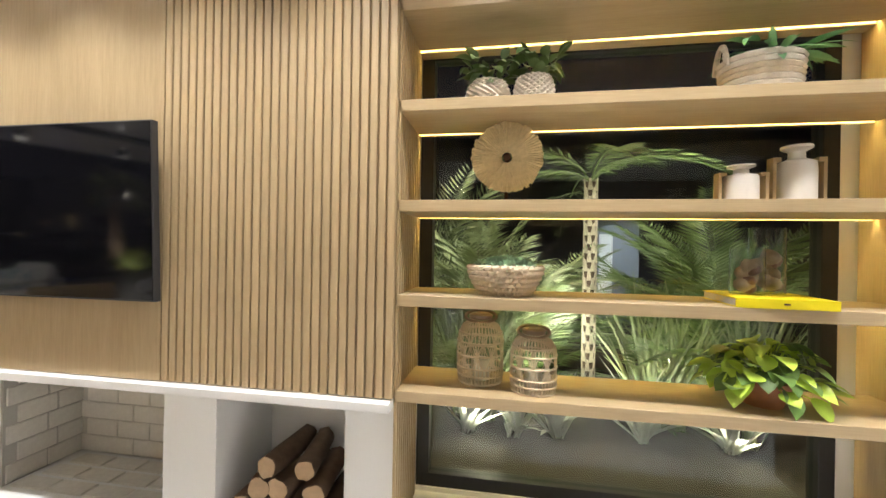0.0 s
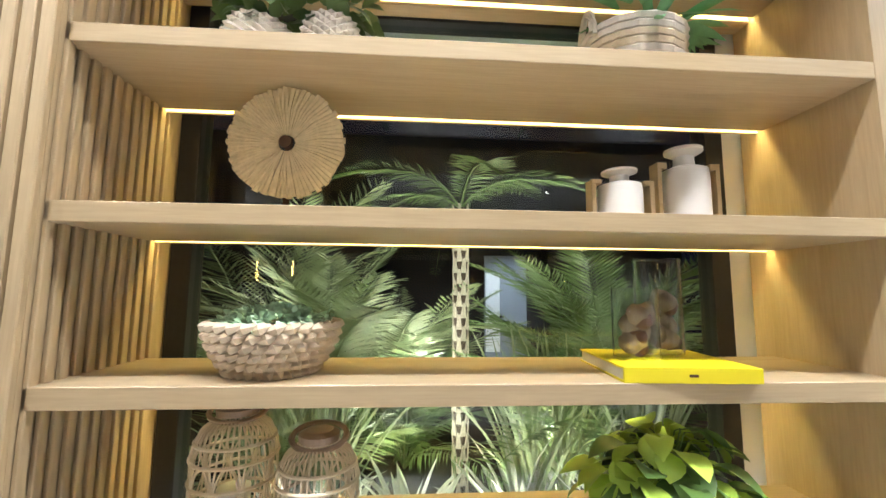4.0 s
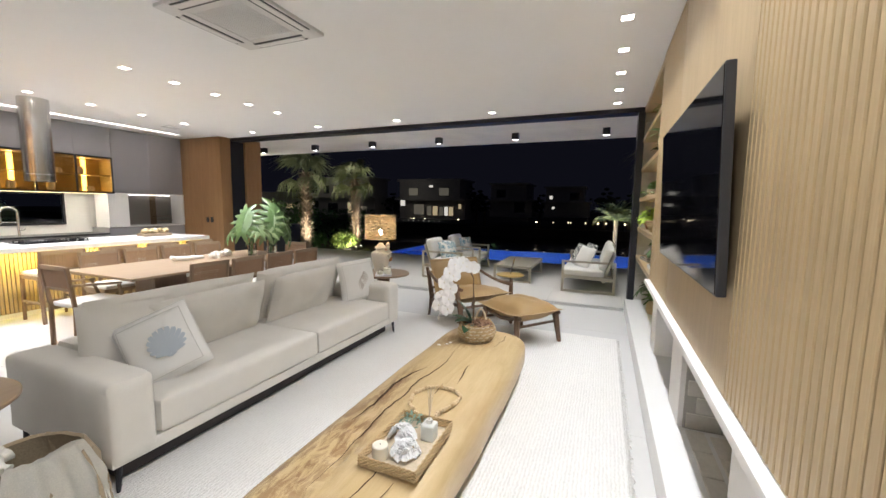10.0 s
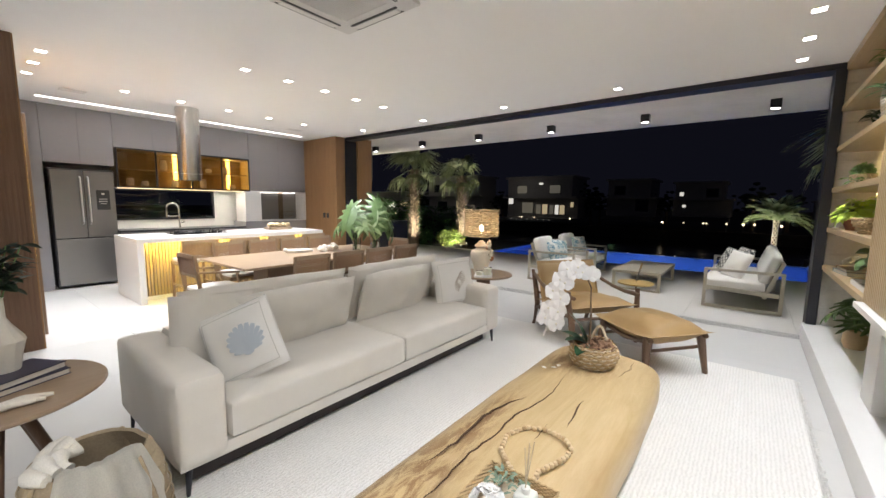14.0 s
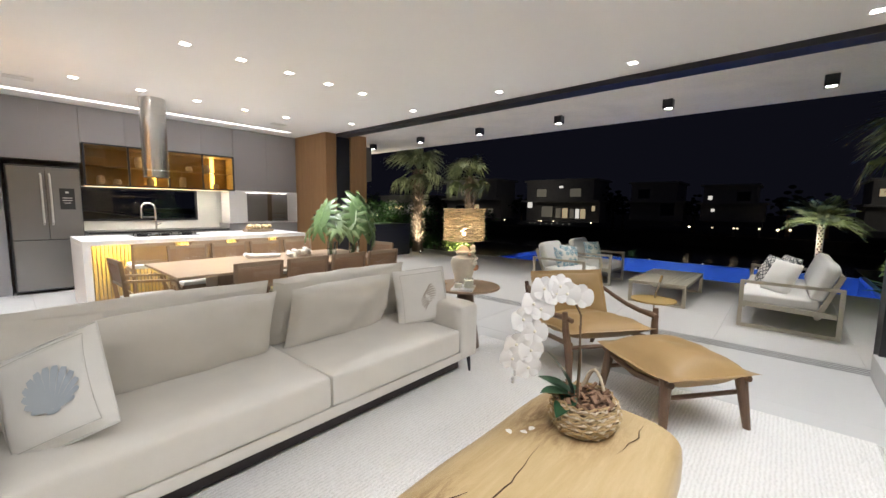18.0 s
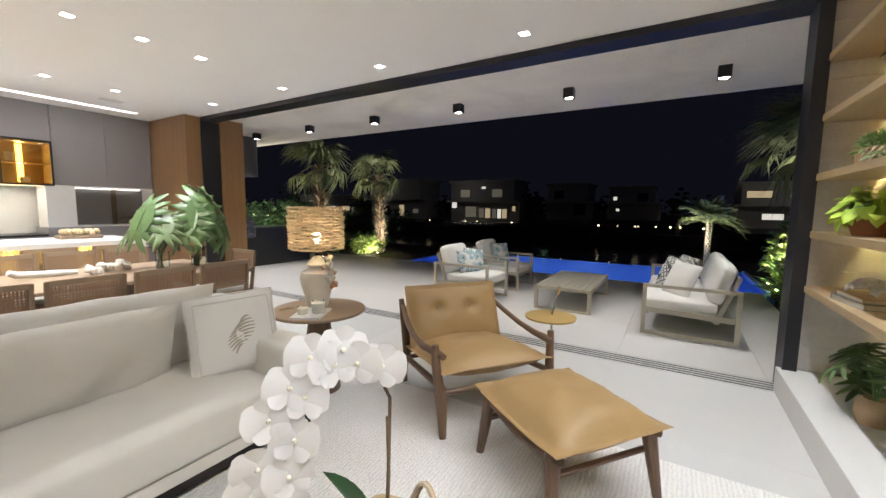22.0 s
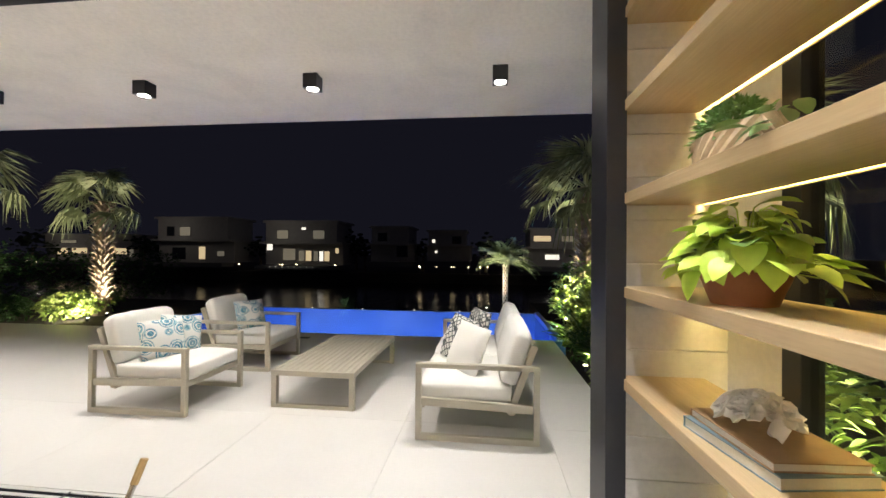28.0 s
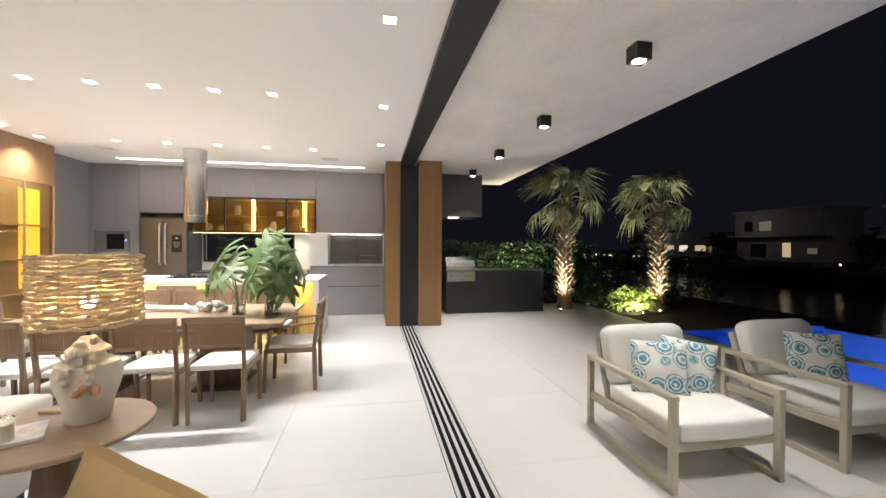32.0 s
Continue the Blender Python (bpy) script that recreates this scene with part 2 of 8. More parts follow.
def piece(name, src, parent, loc=(0, 0, 0), rot=(0, 0, 0), scale=(1, 1, 1)):
    """Another object on the same mesh."""
    ob = new(name, src.data if hasattr(src, "data") else src)
    ob.parent = parent
    ob.matrix_basis = pose(*loc, *rot) @ Matrix.Diagonal((*scale, 1))
    return ob


def box(x0, x1, y0, y1, z0, z1, bev=0.0, seg=2, bm=None):
    b = bm or bmesh.new()
    r = bmesh.ops.create_cube(b, size=1)
    bmesh.ops.transform(b, matrix=Matrix.Translation(((x0 + x1) / 2, (y0 + y1) / 2, (z0 + z1) / 2)) @ Matrix.Diagonal((x1 - x0, y1 - y0, z1 - z0, 1)), verts=r["verts"])
    if bev:
        edges = list({e for v in r["verts"] for e in v.link_edges})
        bmesh.ops.bevel(b, geom=edges, offset=bev, segments=seg, profile=0.6, affect="EDGES")
    return b


def boxes(*bs, bev=0.0):
    bm = bmesh.new()
    for a in bs:
        box(*a, bev=bev, bm=bm)
    return bm


def rod(p, q, r0, r1=None, n=12, bm=None, caps=True):
    """A round bar from p to q."""
    b = bm or bmesh.new()
    p, q = Vector(p), Vector(q)
    r1 = r0 if r1 is None else r1
    m = Matrix.Translation((p + q) / 2) @ (q - p).to_track_quat("Z", "Y").to_matrix().to_4x4()
    bmesh.ops.create_cone(b, cap_ends=caps, segments=n, radius1=r0, radius2=r1, depth=(q - p).length, matrix=m)
    return b


def bar(p, q, w, h, bev=0.004, up=(0, 0, 1), bm=None, taper=1.0):
    """A square bar from p to q, w across and h along up."""
    b = bm or bmesh.new()
    p, q = Vector(p), Vector(q)
    d = (q - p).normalized()
    side = d.cross(Vector(up))
    if side.length < 1e-4:
        side = Vector((1, 0, 0))
    side.normalize()
    u = side.cross(d)
    rot = Matrix((side, u, d)).transposed().to_4x4()
    r = bmesh.ops.create_cube(b, size=1)
    bmesh.ops.transform(b, matrix=Matrix.Diagonal((w, h, (q - p).length, 1)), verts=r["verts"])
    for v in r["verts"]:
        if v.co.z > 0:
            v.co.x *= taper
            v.co.y *= taper
    if bev:
        edges = list({e for v in r["verts"] for e in v.link_edges})
        out = bmesh.ops.bevel(b, geom=edges, offset=bev, segments=2, affect="EDGES")
        vs = list({v for f in out["faces"] for v in f.verts} | {v for v in r["verts"] if v.is_valid})
    else:
        vs = r["verts"]
    bmesh.ops.transform(b, matrix=Matrix.Translation((p + q) / 2) @ rot, verts=vs)
    return b


def lathe(profile, n=32, bm=None, wob=0.0, seed=0):
    """A turned body from (radius, height) pairs."""
    b = bm or bmesh.new()
    rings = []
    for r, z in profile:
        rings.append([b.verts.new(((r * (1 + wob * noise.noise((math.cos(a) * 2 + seed, math.sin(a) * 2, z * 9)))) * math.cos(a), (r * (1 + wob * noise.noise((math.cos(a) * 2 + seed, math.sin(a) * 2, z * 9)))) * math.sin(a), z))
                      for a in (2 * math.pi * i / n for i in range(n))] if r > 1e-5 else [b.verts.new((0, 0, z))])
    for a, c in zip(rings, rings[1:]):
        for i in range(n):
            j = (i + 1) % n
            f = [a[i % len(a)], a[j % len(a)], c[j % len(c)], c[i % len(c)]]
            f = [v for k, v in enumerate(f) if v not in f[:k]]
            if len(f) > 2:
                b.faces.new(f)
    return b


def tube(points, r, n=8, bm=None, closed=False):
    """A round bar that follows the points; r may be a list."""
    b = bm or bmesh.new()
    pts = [Vector(p) for p in points]
    k = len(pts)
    rs = r if isinstance(r, (list, tuple)) else [r] * k
    rings, up = [], Vector((0.13, 0.21, 0.97)).normalized()
    for i, p in enumerate(pts):
        d = (pts[(i + 1) % k] - pts[i - 1]) if closed else (pts[min(i + 1, k - 1)] - pts[max(i - 1, 0)])
        d = d.normalized() if d.length > 1e-9 else Vector((0, 0, 1))
        s = d.cross(up)
        s = s.normalized() if s.length > 1e-3 else Vector((1, 0, 0))
        u = s.cross(d)
        rings.append([b.verts.new(p + rs[i] * (math.cos(a) * s + math.sin(a) * u)) for a in (2 * math.pi * j / n for j in range(n))])
    pairs = list(zip(rings, rings[1:])) + ([(rings[-1], rings[0])] if closed else [])
    for a, c in pairs:
        for j in range(n):
            b.faces.new((a[j], a[(j + 1) % n], c[(j + 1) % n], c[j]))
    if not closed:
        b.faces.new(rings[0][::-1])
        b.faces.new(rings[-1])
    return b


def pad(w, d, h, pinch=0.75, seed=0, n=14, crease=0.012, power=0.42):
    """A soft cushion lying flat: w by d, h thick at the middle, thin at its seam."""
    b = bmesh.new()
    grid = {}
    for side in (1, -1):
        for i in range(n + 1):
            for j in range(n + 1):
                u, v = 2 * i / n - 1, 2 * j / n - 1
                edge = i in (0, n) or j in (0, n)
                if edge and side < 0:
                    grid[side, i, j] = grid[1, i, j]
                    continue
                fall = max(0.0, (1 - u * u) * (1 - v * v)) ** power
                k = 1 - (1 - pinch) * 0.16 * (1 - abs(u) ** 2) * 0 - 0.05 * (1 - pinch) * ((1 - u * u) * abs(v) ** 6)
                k2 = 1 - 0.05 * (1 - pinch) * ((1 - v * v) * abs(u) ** 6)
                x, y = u * w / 2 * k2, v * d / 2 * k
                z = side * h / 2 * fall + crease * noise.noise((x * 5 + seed * 3.1, y * 5, seed)) * fall
                grid[side, i, j] = b.verts.new((x, y, z))
    for side in (1, -1):
        for i in range(n):
            for j in range(n):
                f = (grid[side, i, j], grid[side, i + 1, j], grid[side, i + 1, j + 1], grid[side, i, j + 1])
                b.faces.new(f if side > 0 else f[::-1])
    return b


def soft_box(x0, x1, y0, y1, z0, z1, r=0.04, sag=0.0, seed=0, n=8, puff=0.0):
    """An upholstered block: rounded edges, slightly uneven faces."""
    b = bmesh.new()
    bmesh.ops.create_cube(b, size=2)
    bmesh.ops.subdivide_edges(b, edges=b.edges[:], cuts=n, use_grid_fill=True)
    hx, hy, hz = (x1 - x0) / 2, (y1 - y0) / 2, (z1 - z0) / 2
    for v in b.verts:
        p = Vector((v.co.x * hx, v.co.y * hy, v.co.z * hz))
        q = Vector((max(-hx + r, min(hx - r, p.x)), max(-hy + r, min(hy - r, p.y)), max(-hz + r, min(hz - r, p.z))))
        # spread the outermost rows close to the edge, so that the rounding is fine
        d = p - q
        if d.length > 1e-6:
            p = q + d.normalized() * r
        u, w, s = v.co.x, v.co.y, v.co.z
        p.z += puff * (s > 0.99) * (1 - u ** 4) * (1 - w ** 4)
        p.x += puff * 0.5 * u * (abs(u) > 0.99) * (1 - w ** 2) * (1 - s ** 2)
        p.y += puff * 0.5 * w * (abs(w) > 0.99) * (1 - u ** 2) * (1 - s ** 2)
        p += Vector((1, 1, 1)) * sag * noise.noise((p.x * 3 + seed, p.y * 3, p.z * 3))
        v.co = p + Vector(((x0 + x1) / 2, (y0 + y1) / 2, (z0 + z1) / 2))
    return b


def moved(bm, m):
    bmesh.ops.transform(bm, matrix=m, verts=bm.verts[:])
    return bm


def leaf_blade(length, width, n=6, fold=0.25, droop=0.4, bm=None, m=None, wave=0.0):
    """One leaf along +y, bent down towards its tip."""
    b = bm or bmesh.new()
    rows = []
    for i in range(n + 1):
        s = i / n
        w = width / 2 * (math.sin(math.pi * min(1, s * 0.94 + 0.06)) ** 0.8)
        y, z = length * s * (1 - 0.2 * droop * s), -droop * length * s * s
        rows.append([(-w, y, z + fold * w + wave * math.sin(9 * s)), (0, y, z), (w, y, z + fold * w - wave * math.sin(9 * s))])
    vs = [[b.verts.new((m @ Vector(c)) if m else c) for c in r] for r in rows]
    for a, c in zip(vs, vs[1:]):
        for k in (0, 1):
            b.faces.new((a[k], a[k + 1], c[k + 1], c[k]))
    return b

# ---------- structure ----------


def solid(name, b, material, label="", category=""):
    return tagged(part(name, b, material), label, category, "", "structure")


joint_grey = plain("joint_grey", (0.5, 0.49, 0.47), 0.8)
floor = solid("floor", box(-6.36, 4.2, -9.0, 2.1, -0.25, -0.012), joint_grey, "pale grey polished porcelain floor", "floor")
terrace = solid("terrace", box(-11.2, -6.62, -9.2, 2.0, -0.25, -0.012), plain("joint_terrace", (0.5, 0.485, 0.46), 0.85), "pale stone tiled terrace floor", "terrace")
ceiling = solid("ceiling", boxes((-6.36, 4.2, -7.62, 2.1, CEIL, CEIL + 0.2), (-6.36, 4.2, -9.0, -7.78, CEIL, CEIL + 0.2), (-1.3, 4.2, -7.78, -7.62, CEIL, CEIL + 0.2),
                (-6.36, -5.7, -7.78, -7.62, CEIL, CEIL + 0.2), (-5.7, -1.3, -7.78, -7.62, CEIL + 0.12, CEIL + 0.2)), ceiling_paint, "smooth white painted ceiling with a cove slot", "ceiling")
cove = thing("cove_light", (-3.5, -7.7, CEIL), "white light strip in a ceiling slot", "cove light")
part("strip", box(-2.19, 2.19, -0.05, 0.05, 0.06, 0.09), led_white, cove)
solid("soffit", box(-9.1, -6.36, -9.35, 3.2, 3.07, 3.35), soffit_concrete, "raw concrete soffit over the terrace", "soffit")
solid("roof_slab", box(-6.36, 4.2, -9.35, 3.2, 3.26, 3.4), white_paint, "flat roof slab", "roof")
track = solid("door_frame", boxes((-6.62, -6.36, -6.94, 1.49, 2.985, 3.065), (-6.62, -6.36, 1.40, 1.49, -0.01, 2.985), (-6.7, -6.36, -8.9, -6.92, -0.01, 2.985), bev=0.004), black_metal, "black metal frame of a wide sliding door, fully open", "door frame")
part("track_bed", box(-6.62, -6.36, -6.92, 1.4, -0.25, -0.006), plain("track_black", (0.01, 0.01, 0.014), 0.9, spec=0.1), track)
rail = part("rail", box(-0.012, 0.012, -6.92, 1.4, -0.005, 0.0, 0.001, 1), plain("rail_aluminium", (0.62, 0.62, 0.6), 0.35, 0.2), track, "steel sliding door rail")
rail.location.x = -6.602
for k in range(1, 5):
    piece("rail", rail, track, (-6.602 + k * 0.056, 0, 0))
for y in (-1.62, -4.4):
    part("rail_stop", box(-6.6, -6.38, y - 0.008, y + 0.008, -0.018, 0.001), black_metal, track)
pil = solid("wall_pillar", box(-6.36, -6.10, -8.9, -6.94, 0, CEIL), caramel_z, "caramel brown wood clad pillar", "pillar")
solid("wall_pillar_outer", box(-7.13, -6.7, -8.9, -6.86, 0, 3.07), caramel_z, "caramel brown wood clad outdoor pillar", "pillar")
switch = thing("light_switch", (-6.1, -7.42, 1.2), "dark double light switch on the wood pillar", "switch")
for k in (0, 1):
    part("plate", box(0, 0.008, -0.06 + k * 0.14, 0.03 + k * 0.14, -0.06, 0.06, 0.003), black_metal, switch)
# TV wall
solid("wall_north", boxes((-6.42, -4.28, 1.95, 2.1, 2.62, CEIL), (-6.42, -4.28, 1.95, 2.1, 0, 0.12), (-4.28, -0.43, 1.98, 2.1, 0, CEIL), (-0.43, 1.8, 1.95, 2.1, 2.64, CEIL), (-0.43, 1.8, 1.95, 2.1, 0, 0.22),
                          (1.602, 1.8, 1.965, 2.1, 0.22, 2.64)), white_paint, "pale wall behind the shelves", "wall")
concrete_end = solid("wall_concrete_end", box(-6.62, -6.435, 1.495, 2.25, -0.01, 3.06), board_concrete, "board marked grey concrete wall end", "wall")
zz = 0.2
for k in range(14):
    part("board", box(-6.437, -6.425 + 0.004 * (k % 3) / 3, 1.5, 2.1, zz + 0.002, min(zz + 0.2, 3.045), 0.002, 1), board_concrete, concrete_end)
    zz += 0.203
ledge = solid("base_ledge", box(-6.42, 1.8, 1.37, 1.95, -0.01, 0.2, 0.006), white_stone, "white stone ledge along the TV wall", "ledge")
solid("base_columns", boxes((-0.66, -0.43, 1.52, 1.98, 0.2, 0.83), (-1.60, -1.31, 1.52, 1.98, 0.2, 0.83), (-3.0, -2.64, 1.52, 1.98, 0.2, 0.83), (-4.25, -3.95, 1.52, 1.98, 0.2, 0.83), (-3.95, -3.0, 1.94, 1.98, 0.2, 0.83), bev=0.004),
      white_paint, "white plastered columns of the fireplace base", "wall")
solid("base_lintel", box(-4.3, -0.43, 1.43, 1.98, 0.83, 0.87, 0.004), white_paint, "white ledge trim under the wood panel", "trim")
panel = solid("wall_wood_panel", box(-4.28, -0.43, 1.49, 1.97, 0.872, CEIL), oak_z, "honey oak veneer panel behind the television", "wall panel")
slat = part("slat", box(-0.0165, 0.0165, 1.472, 1.49, 0.875, CEIL - 0.004, 0.003, 1), oak_z, panel)
slat.location.x = -0.445
for k in range(1, 27):
    piece("slat", slat, panel, (-0.445 - k * 0.0428, 0, 0))
for k in range(27):
    piece("slat", slat, panel, (-4.265 + k * 0.0428, 0, 0))
part("veneer", box(-3.13, -1.58, 1.472, 1.492, 0.875, CEIL - 0.004), oak_z, panel)
# other walls
solid("wall_south", boxes((-6.36, -4.15, -9.0, -8.88, 0, CEIL), (-2.28, 4.2, -9.0, -8.88, 0, CEIL), (-4.15, -2.28, -9.0, -8.88, 0, 1.12), (-4.15, -2.28, -9.0, -8.88, 1.74, CEIL)), white_paint, "kitchen back wall", "wall")
wall_e = solid("wall_east", box(4.0, 4.2, -9.0, 2.1, 0, CEIL), board_concrete, "board marked concrete wall", "wall")
stair_wall = solid("wall_stair", box(1.82, 4.0, 2.02, 2.1, 0, CEIL), board_concrete, "board marked concrete wall beside the shelves", "wall")
zz, k = 0.0, 0
while zz < CEIL - 0.05:
    xs = [1.82, 2.05 + (k * 0.37) % 0.9, 3.1 + (k * 0.23) % 0.6, 4.0]
    for a, b in zip(xs, xs[1:]):
        part("board", box(a + 0.002, b - 0.002, 2.008 - 0.003 * ((k * 7) % 3), 2.022, zz + 0.002, min(zz + 0.148, CEIL - 0.003), 0.002, 1), board_concrete, stair_wall)
    zz += 0.15
    k += 1
tread = thing("stair_slab", (2.6, 1.5, 0), "dark grey concrete slab of a floating stair", "stair")
for k in range(3):
    part("step", box(-0.6 + k * 0.32, 0.0 + k * 0.32, -0.1, 0.5, 1.5 + k * 0.19, 1.58 + k * 0.19, 0.004), board_concrete, tread)
cable = thing("stair_cable", (2.37, 1.75, 2.03), "thin steel stair cable", "cable")
part("wire", rod((-0.4, -0.15, 0.68), (0.05, -0.15, 1.02), 0.006), steel, cable)
block = solid("wall_brown_block", box(-0.86, 4.0, -6.9, -4.72, 0, CEIL), brown_z, "dark brown slatted wood volume", "wall")
bslat = part("slat", box(-0.011, 0.011, -4.735, -4.718, 0.002, CEIL - 0.003, 0.002, 1), brown_z, block)
bslat.location.x = -0.845
for k in range(1, 70):
    piece("slat", bslat, block, (-0.845 + k * 0.036, 0, 0))
part("cladding", box(-0.872, -0.858, -6.9, -4.72, 2.42, CEIL - 0.003), caramel_z, block)
part("cladding", box(-0.872, -0.858, -5.2, -4.72, 0.002, 2.42), caramel_z, block)
part("cladding", box(-0.872, -0.858, -6.9, -6.82, 0.002, 2.42), caramel_z, block)
# glazed cellar in the brown volume
cellar = thing("wine_cabinet", (-0.87, -6.0, 0), "tall glazed cabinet with warm lit wooden niches", "cabinet")
amber_wood = wood("amber_wood", (0.42, 0.32, 0.17), (0.34, 0.25, 0.12), "y", 0.4, 10)
smoke_glass = pane_glass("smoke_glass", (0.82, 0.74, 0.62))
part("back", box(-0.004, 0.006, -0.8, 0.78, 0.02, 2.4), amber_wood, cellar)
for k in range(3):
    part("shelf", box(-0.05, 0.0, -0.8, 0.78, 0.75 + 0.5 * k, 0.78 + 0.5 * k), amber_wood, cellar)
# the warm light on the wooden back is put in as glowing panels
for y in (-0.42, 0.4):
    part("backlight", box(-0.02, -0.005, y - 0.17, y + 0.17, 0.85, 2.3), glow("amber_glow" + str(y), (1.0, 0.58, 0.08), 1.3), cellar, "amber back panel with its light put in as glow")
for y in (-0.8, -0.27, 0.26, 0.77):
    part("stile", box(-0.075, -0.05, y - 0.012, y + 0.012, 0.02, 2.4, 0.003), tan_wood_z, cellar)
for y in (-0.53, 0.0, 0.52):
    p = part("pane", box(-0.062, -0.058, y - 0.25, y + 0.25, 0.03, 2.39), smoke_glass, cellar)
    p.visible_shadow = False
console = thing("console_shelf", (-0.35, -4.72, 0.86), "small floating wooden shelf on the brown wall", "shelf")
part("board", box(-0.3, 0.3, 0, 0.3, 0, 0.035, 0.004), oak_x, console)
part("book", box(-0.02, 0.2, 0.06, 0.22, 0.037, 0.06, 0.003), white_paint, console)

# ceiling fittings
down = thing("downlight", (DOWNLIGHTS[0][0], DOWNLIGHTS[0][1], CEIL), "small square recessed ceiling downlight, lit", "downlight", "ceiling downlights")
part("trim", boxes((-0.052, 0.052, -0.052, -0.042, -0.004, 0.001), (-0.052, 0.052, 0.042, 0.052, -0.004, 0.001), (-0.052, -0.042, -0.042, 0.042, -0.004, 0.001), (0.042, 0.052, -0.042, 0.042, -0.004, 0.001)), white_paint, down)
part("lens", box(-0.042, 0.042, -0.042, 0.042, -0.002, 0.0015), lamp_face, down)
for x, y in DOWNLIGHTS[1:]:
    copy_thing(down, pose(x, y, CEIL))
cube = thing("soffit_spot", (*SPOTS[0], 3.07), "black cube surface spotlight on the concrete soffit, lit", "spotlight", "terrace spotlights")
part("housing", boxes((-0.065, 0.065, -0.065, -0.058, -0.13, 0), (-0.065, 0.065, 0.058, 0.065, -0.13, 0), (-0.065, -0.058, -0.058, 0.058, -0.13, 0), (0.058, 0.065, -0.058, 0.058, -0.13, 0), (-0.058, 0.058, -0.058, 0.058, -0.05, 0)), black_metal, cube)
part("lens", rod((0, 0, -0.125), (0, 0, -0.12), 0.05, n=20), lamp_face, cube)
for x, y in SPOTS[1:]:
    copy_thing(cube, pose(x, y, 3.07))
vent_white = plain("vent_white", (0.72, 0.71, 0.69), 0.5)
ac = thing("ceiling_air_conditioner", (-2.305, -1.735, CEIL), "white four way ceiling cassette air conditioner", "air conditioner")
part("panel", boxes((-0.43, 0.43, -0.43, -0.25, -0.03, 0), (-0.43, 0.43, 0.25, 0.43, -0.03, 0), (-0.43, -0.25, -0.25, 0.25, -0.03, 0), (0.25, 0.43, -0.25, 0.25, -0.03, 0), bev=0.008), vent_white, ac)
for rz in (0, 90, 180, 270):
    f = part("louvre", moved(box(-0.25, 0.25, -0.4, -0.345, -0.04, -0.03, 0.004), pose(0, 0, 0, 0, 0, rz)), white_paint, ac)
    part("slot", moved(boxes((-0.27, 0.27, -0.415, -0.4, -0.034, -0.029), (-0.27, 0.27, -0.345, -0.322, -0.034, -0.029)), pose(0, 0, 0, 0, 0, rz)), dark_lacquer, ac)
grille = bmesh.new()
for k in range(26):
    a = -0.24 + k * 0.0192
    box(a - 0.004, a + 0.004, -0.25, 0.25, -0.026, -0.018, bm=grille)
    box(-0.25, 0.25, a - 0.004, a + 0.004, -0.024, -0.016, bm=grille)
part("grille", grille, vent_white, ac)
part("filter", box(-0.25, 0.25, -0.25, 0.25, -0.012, -0.002), plain("filter_grey", (0.3, 0.3, 0.29), 0.8), ac)
ac.scale = (1.01, 1.01, 1)
for x, y in ((-1.6, -6.9), (-5.1, -7.0)):
    sp = thing("ceiling_speaker", (x, y, CEIL), "flat white recessed ceiling speaker", "speaker", "ceiling speakers")
    part("cover", box(-0.14, 0.14, -0.1, 0.1, -0.006, 0.001, 0.004), vent_white, sp)

# ---------- kitchen ----------
KY = -8.24


def cabinet(name, x0, x1, z0, z1, label, doors=2, y1=KY, depth=0.6, handles=False):
    t = thing(name, ((x0 + x1) / 2, y1, z0), label, "cabinet", "kitchen cabinets")
    w, h = x1 - x0, z1 - z0
    part("body", box(-w / 2, w / 2, -depth, -0.022, 0, h), grey_lacquer, t)
    for k in range(doors):
        a, b = -w / 2 + k * w / doors + 0.0007, -w / 2 + (k + 1) * w / doors - 0.0007
        d = part("door", box(a, b, -0.02, 0, 0.0015, h - 0.0015, 0.0008, 1), grey_lacquer, t)
        if handles:
            part("grip", box(a + 0.08, b - 0.08, 0, 0.004, h * 0.58, h * 0.58 + 0.012), dark_lacquer, d, "dark recessed grip")
    return t


cabinet("tall_cabinet", -1.37, -0.5, 0, CEIL, "tall grey lacquered kitchen cabinet with built in oven")
cabinet("upper_cabinet", -2.28, -1.375, 2.12, CEIL, "grey lacquered cabinet above the refrigerator")
cabinet("upper_cabinet", -3.48, -2.285, 2.46, CEIL, "long grey lacquered top cabinet")
cabinet("upper_cabinet", -4.68, -3.485, 2.46, CEIL, "long grey lacquered top cabinet")
cabinet("upper_cabinet", -6.095, -4.685, 1.765, CEIL, "grey lacquered cabinet above the lit niche", 2)
cabinet("base_cabinet", -6.095, -4.56, 0.0, 1.05, "grey lacquered base drawer unit", 1, handles=True)
cabinet("base_cabinet", -4.555, -2.3, 0.0, 0.92, "grey lacquered base unit behind the island", 3)
solid("wall_kitchen_side", box(-0.5, -0.4, -8.88, -6.9, 0, CEIL), grey_lacquer, "grey panelled side wall of the kitchen", "wall")
top = thing("back_counter", (-3.43, -8.55, 0.92), "dark stone worktop behind the island", "worktop")
part("slab", box(-1.125, 1.13, -0.31, 0.33, 0, 0.03, 0.003), dark_lacquer, top)
part("splashback", boxes((-1.125, 1.13, -0.32, -0.3, 0.03, 0.2), (-1.125, -0.7, -0.32, -0.3, 0.2, 0.84)), white_stone, top, "white stone splashback")
oven = thing("built_in_oven", (-0.9, KY + 0.002, 1.35), "dark glass built in oven with blue display", "oven")
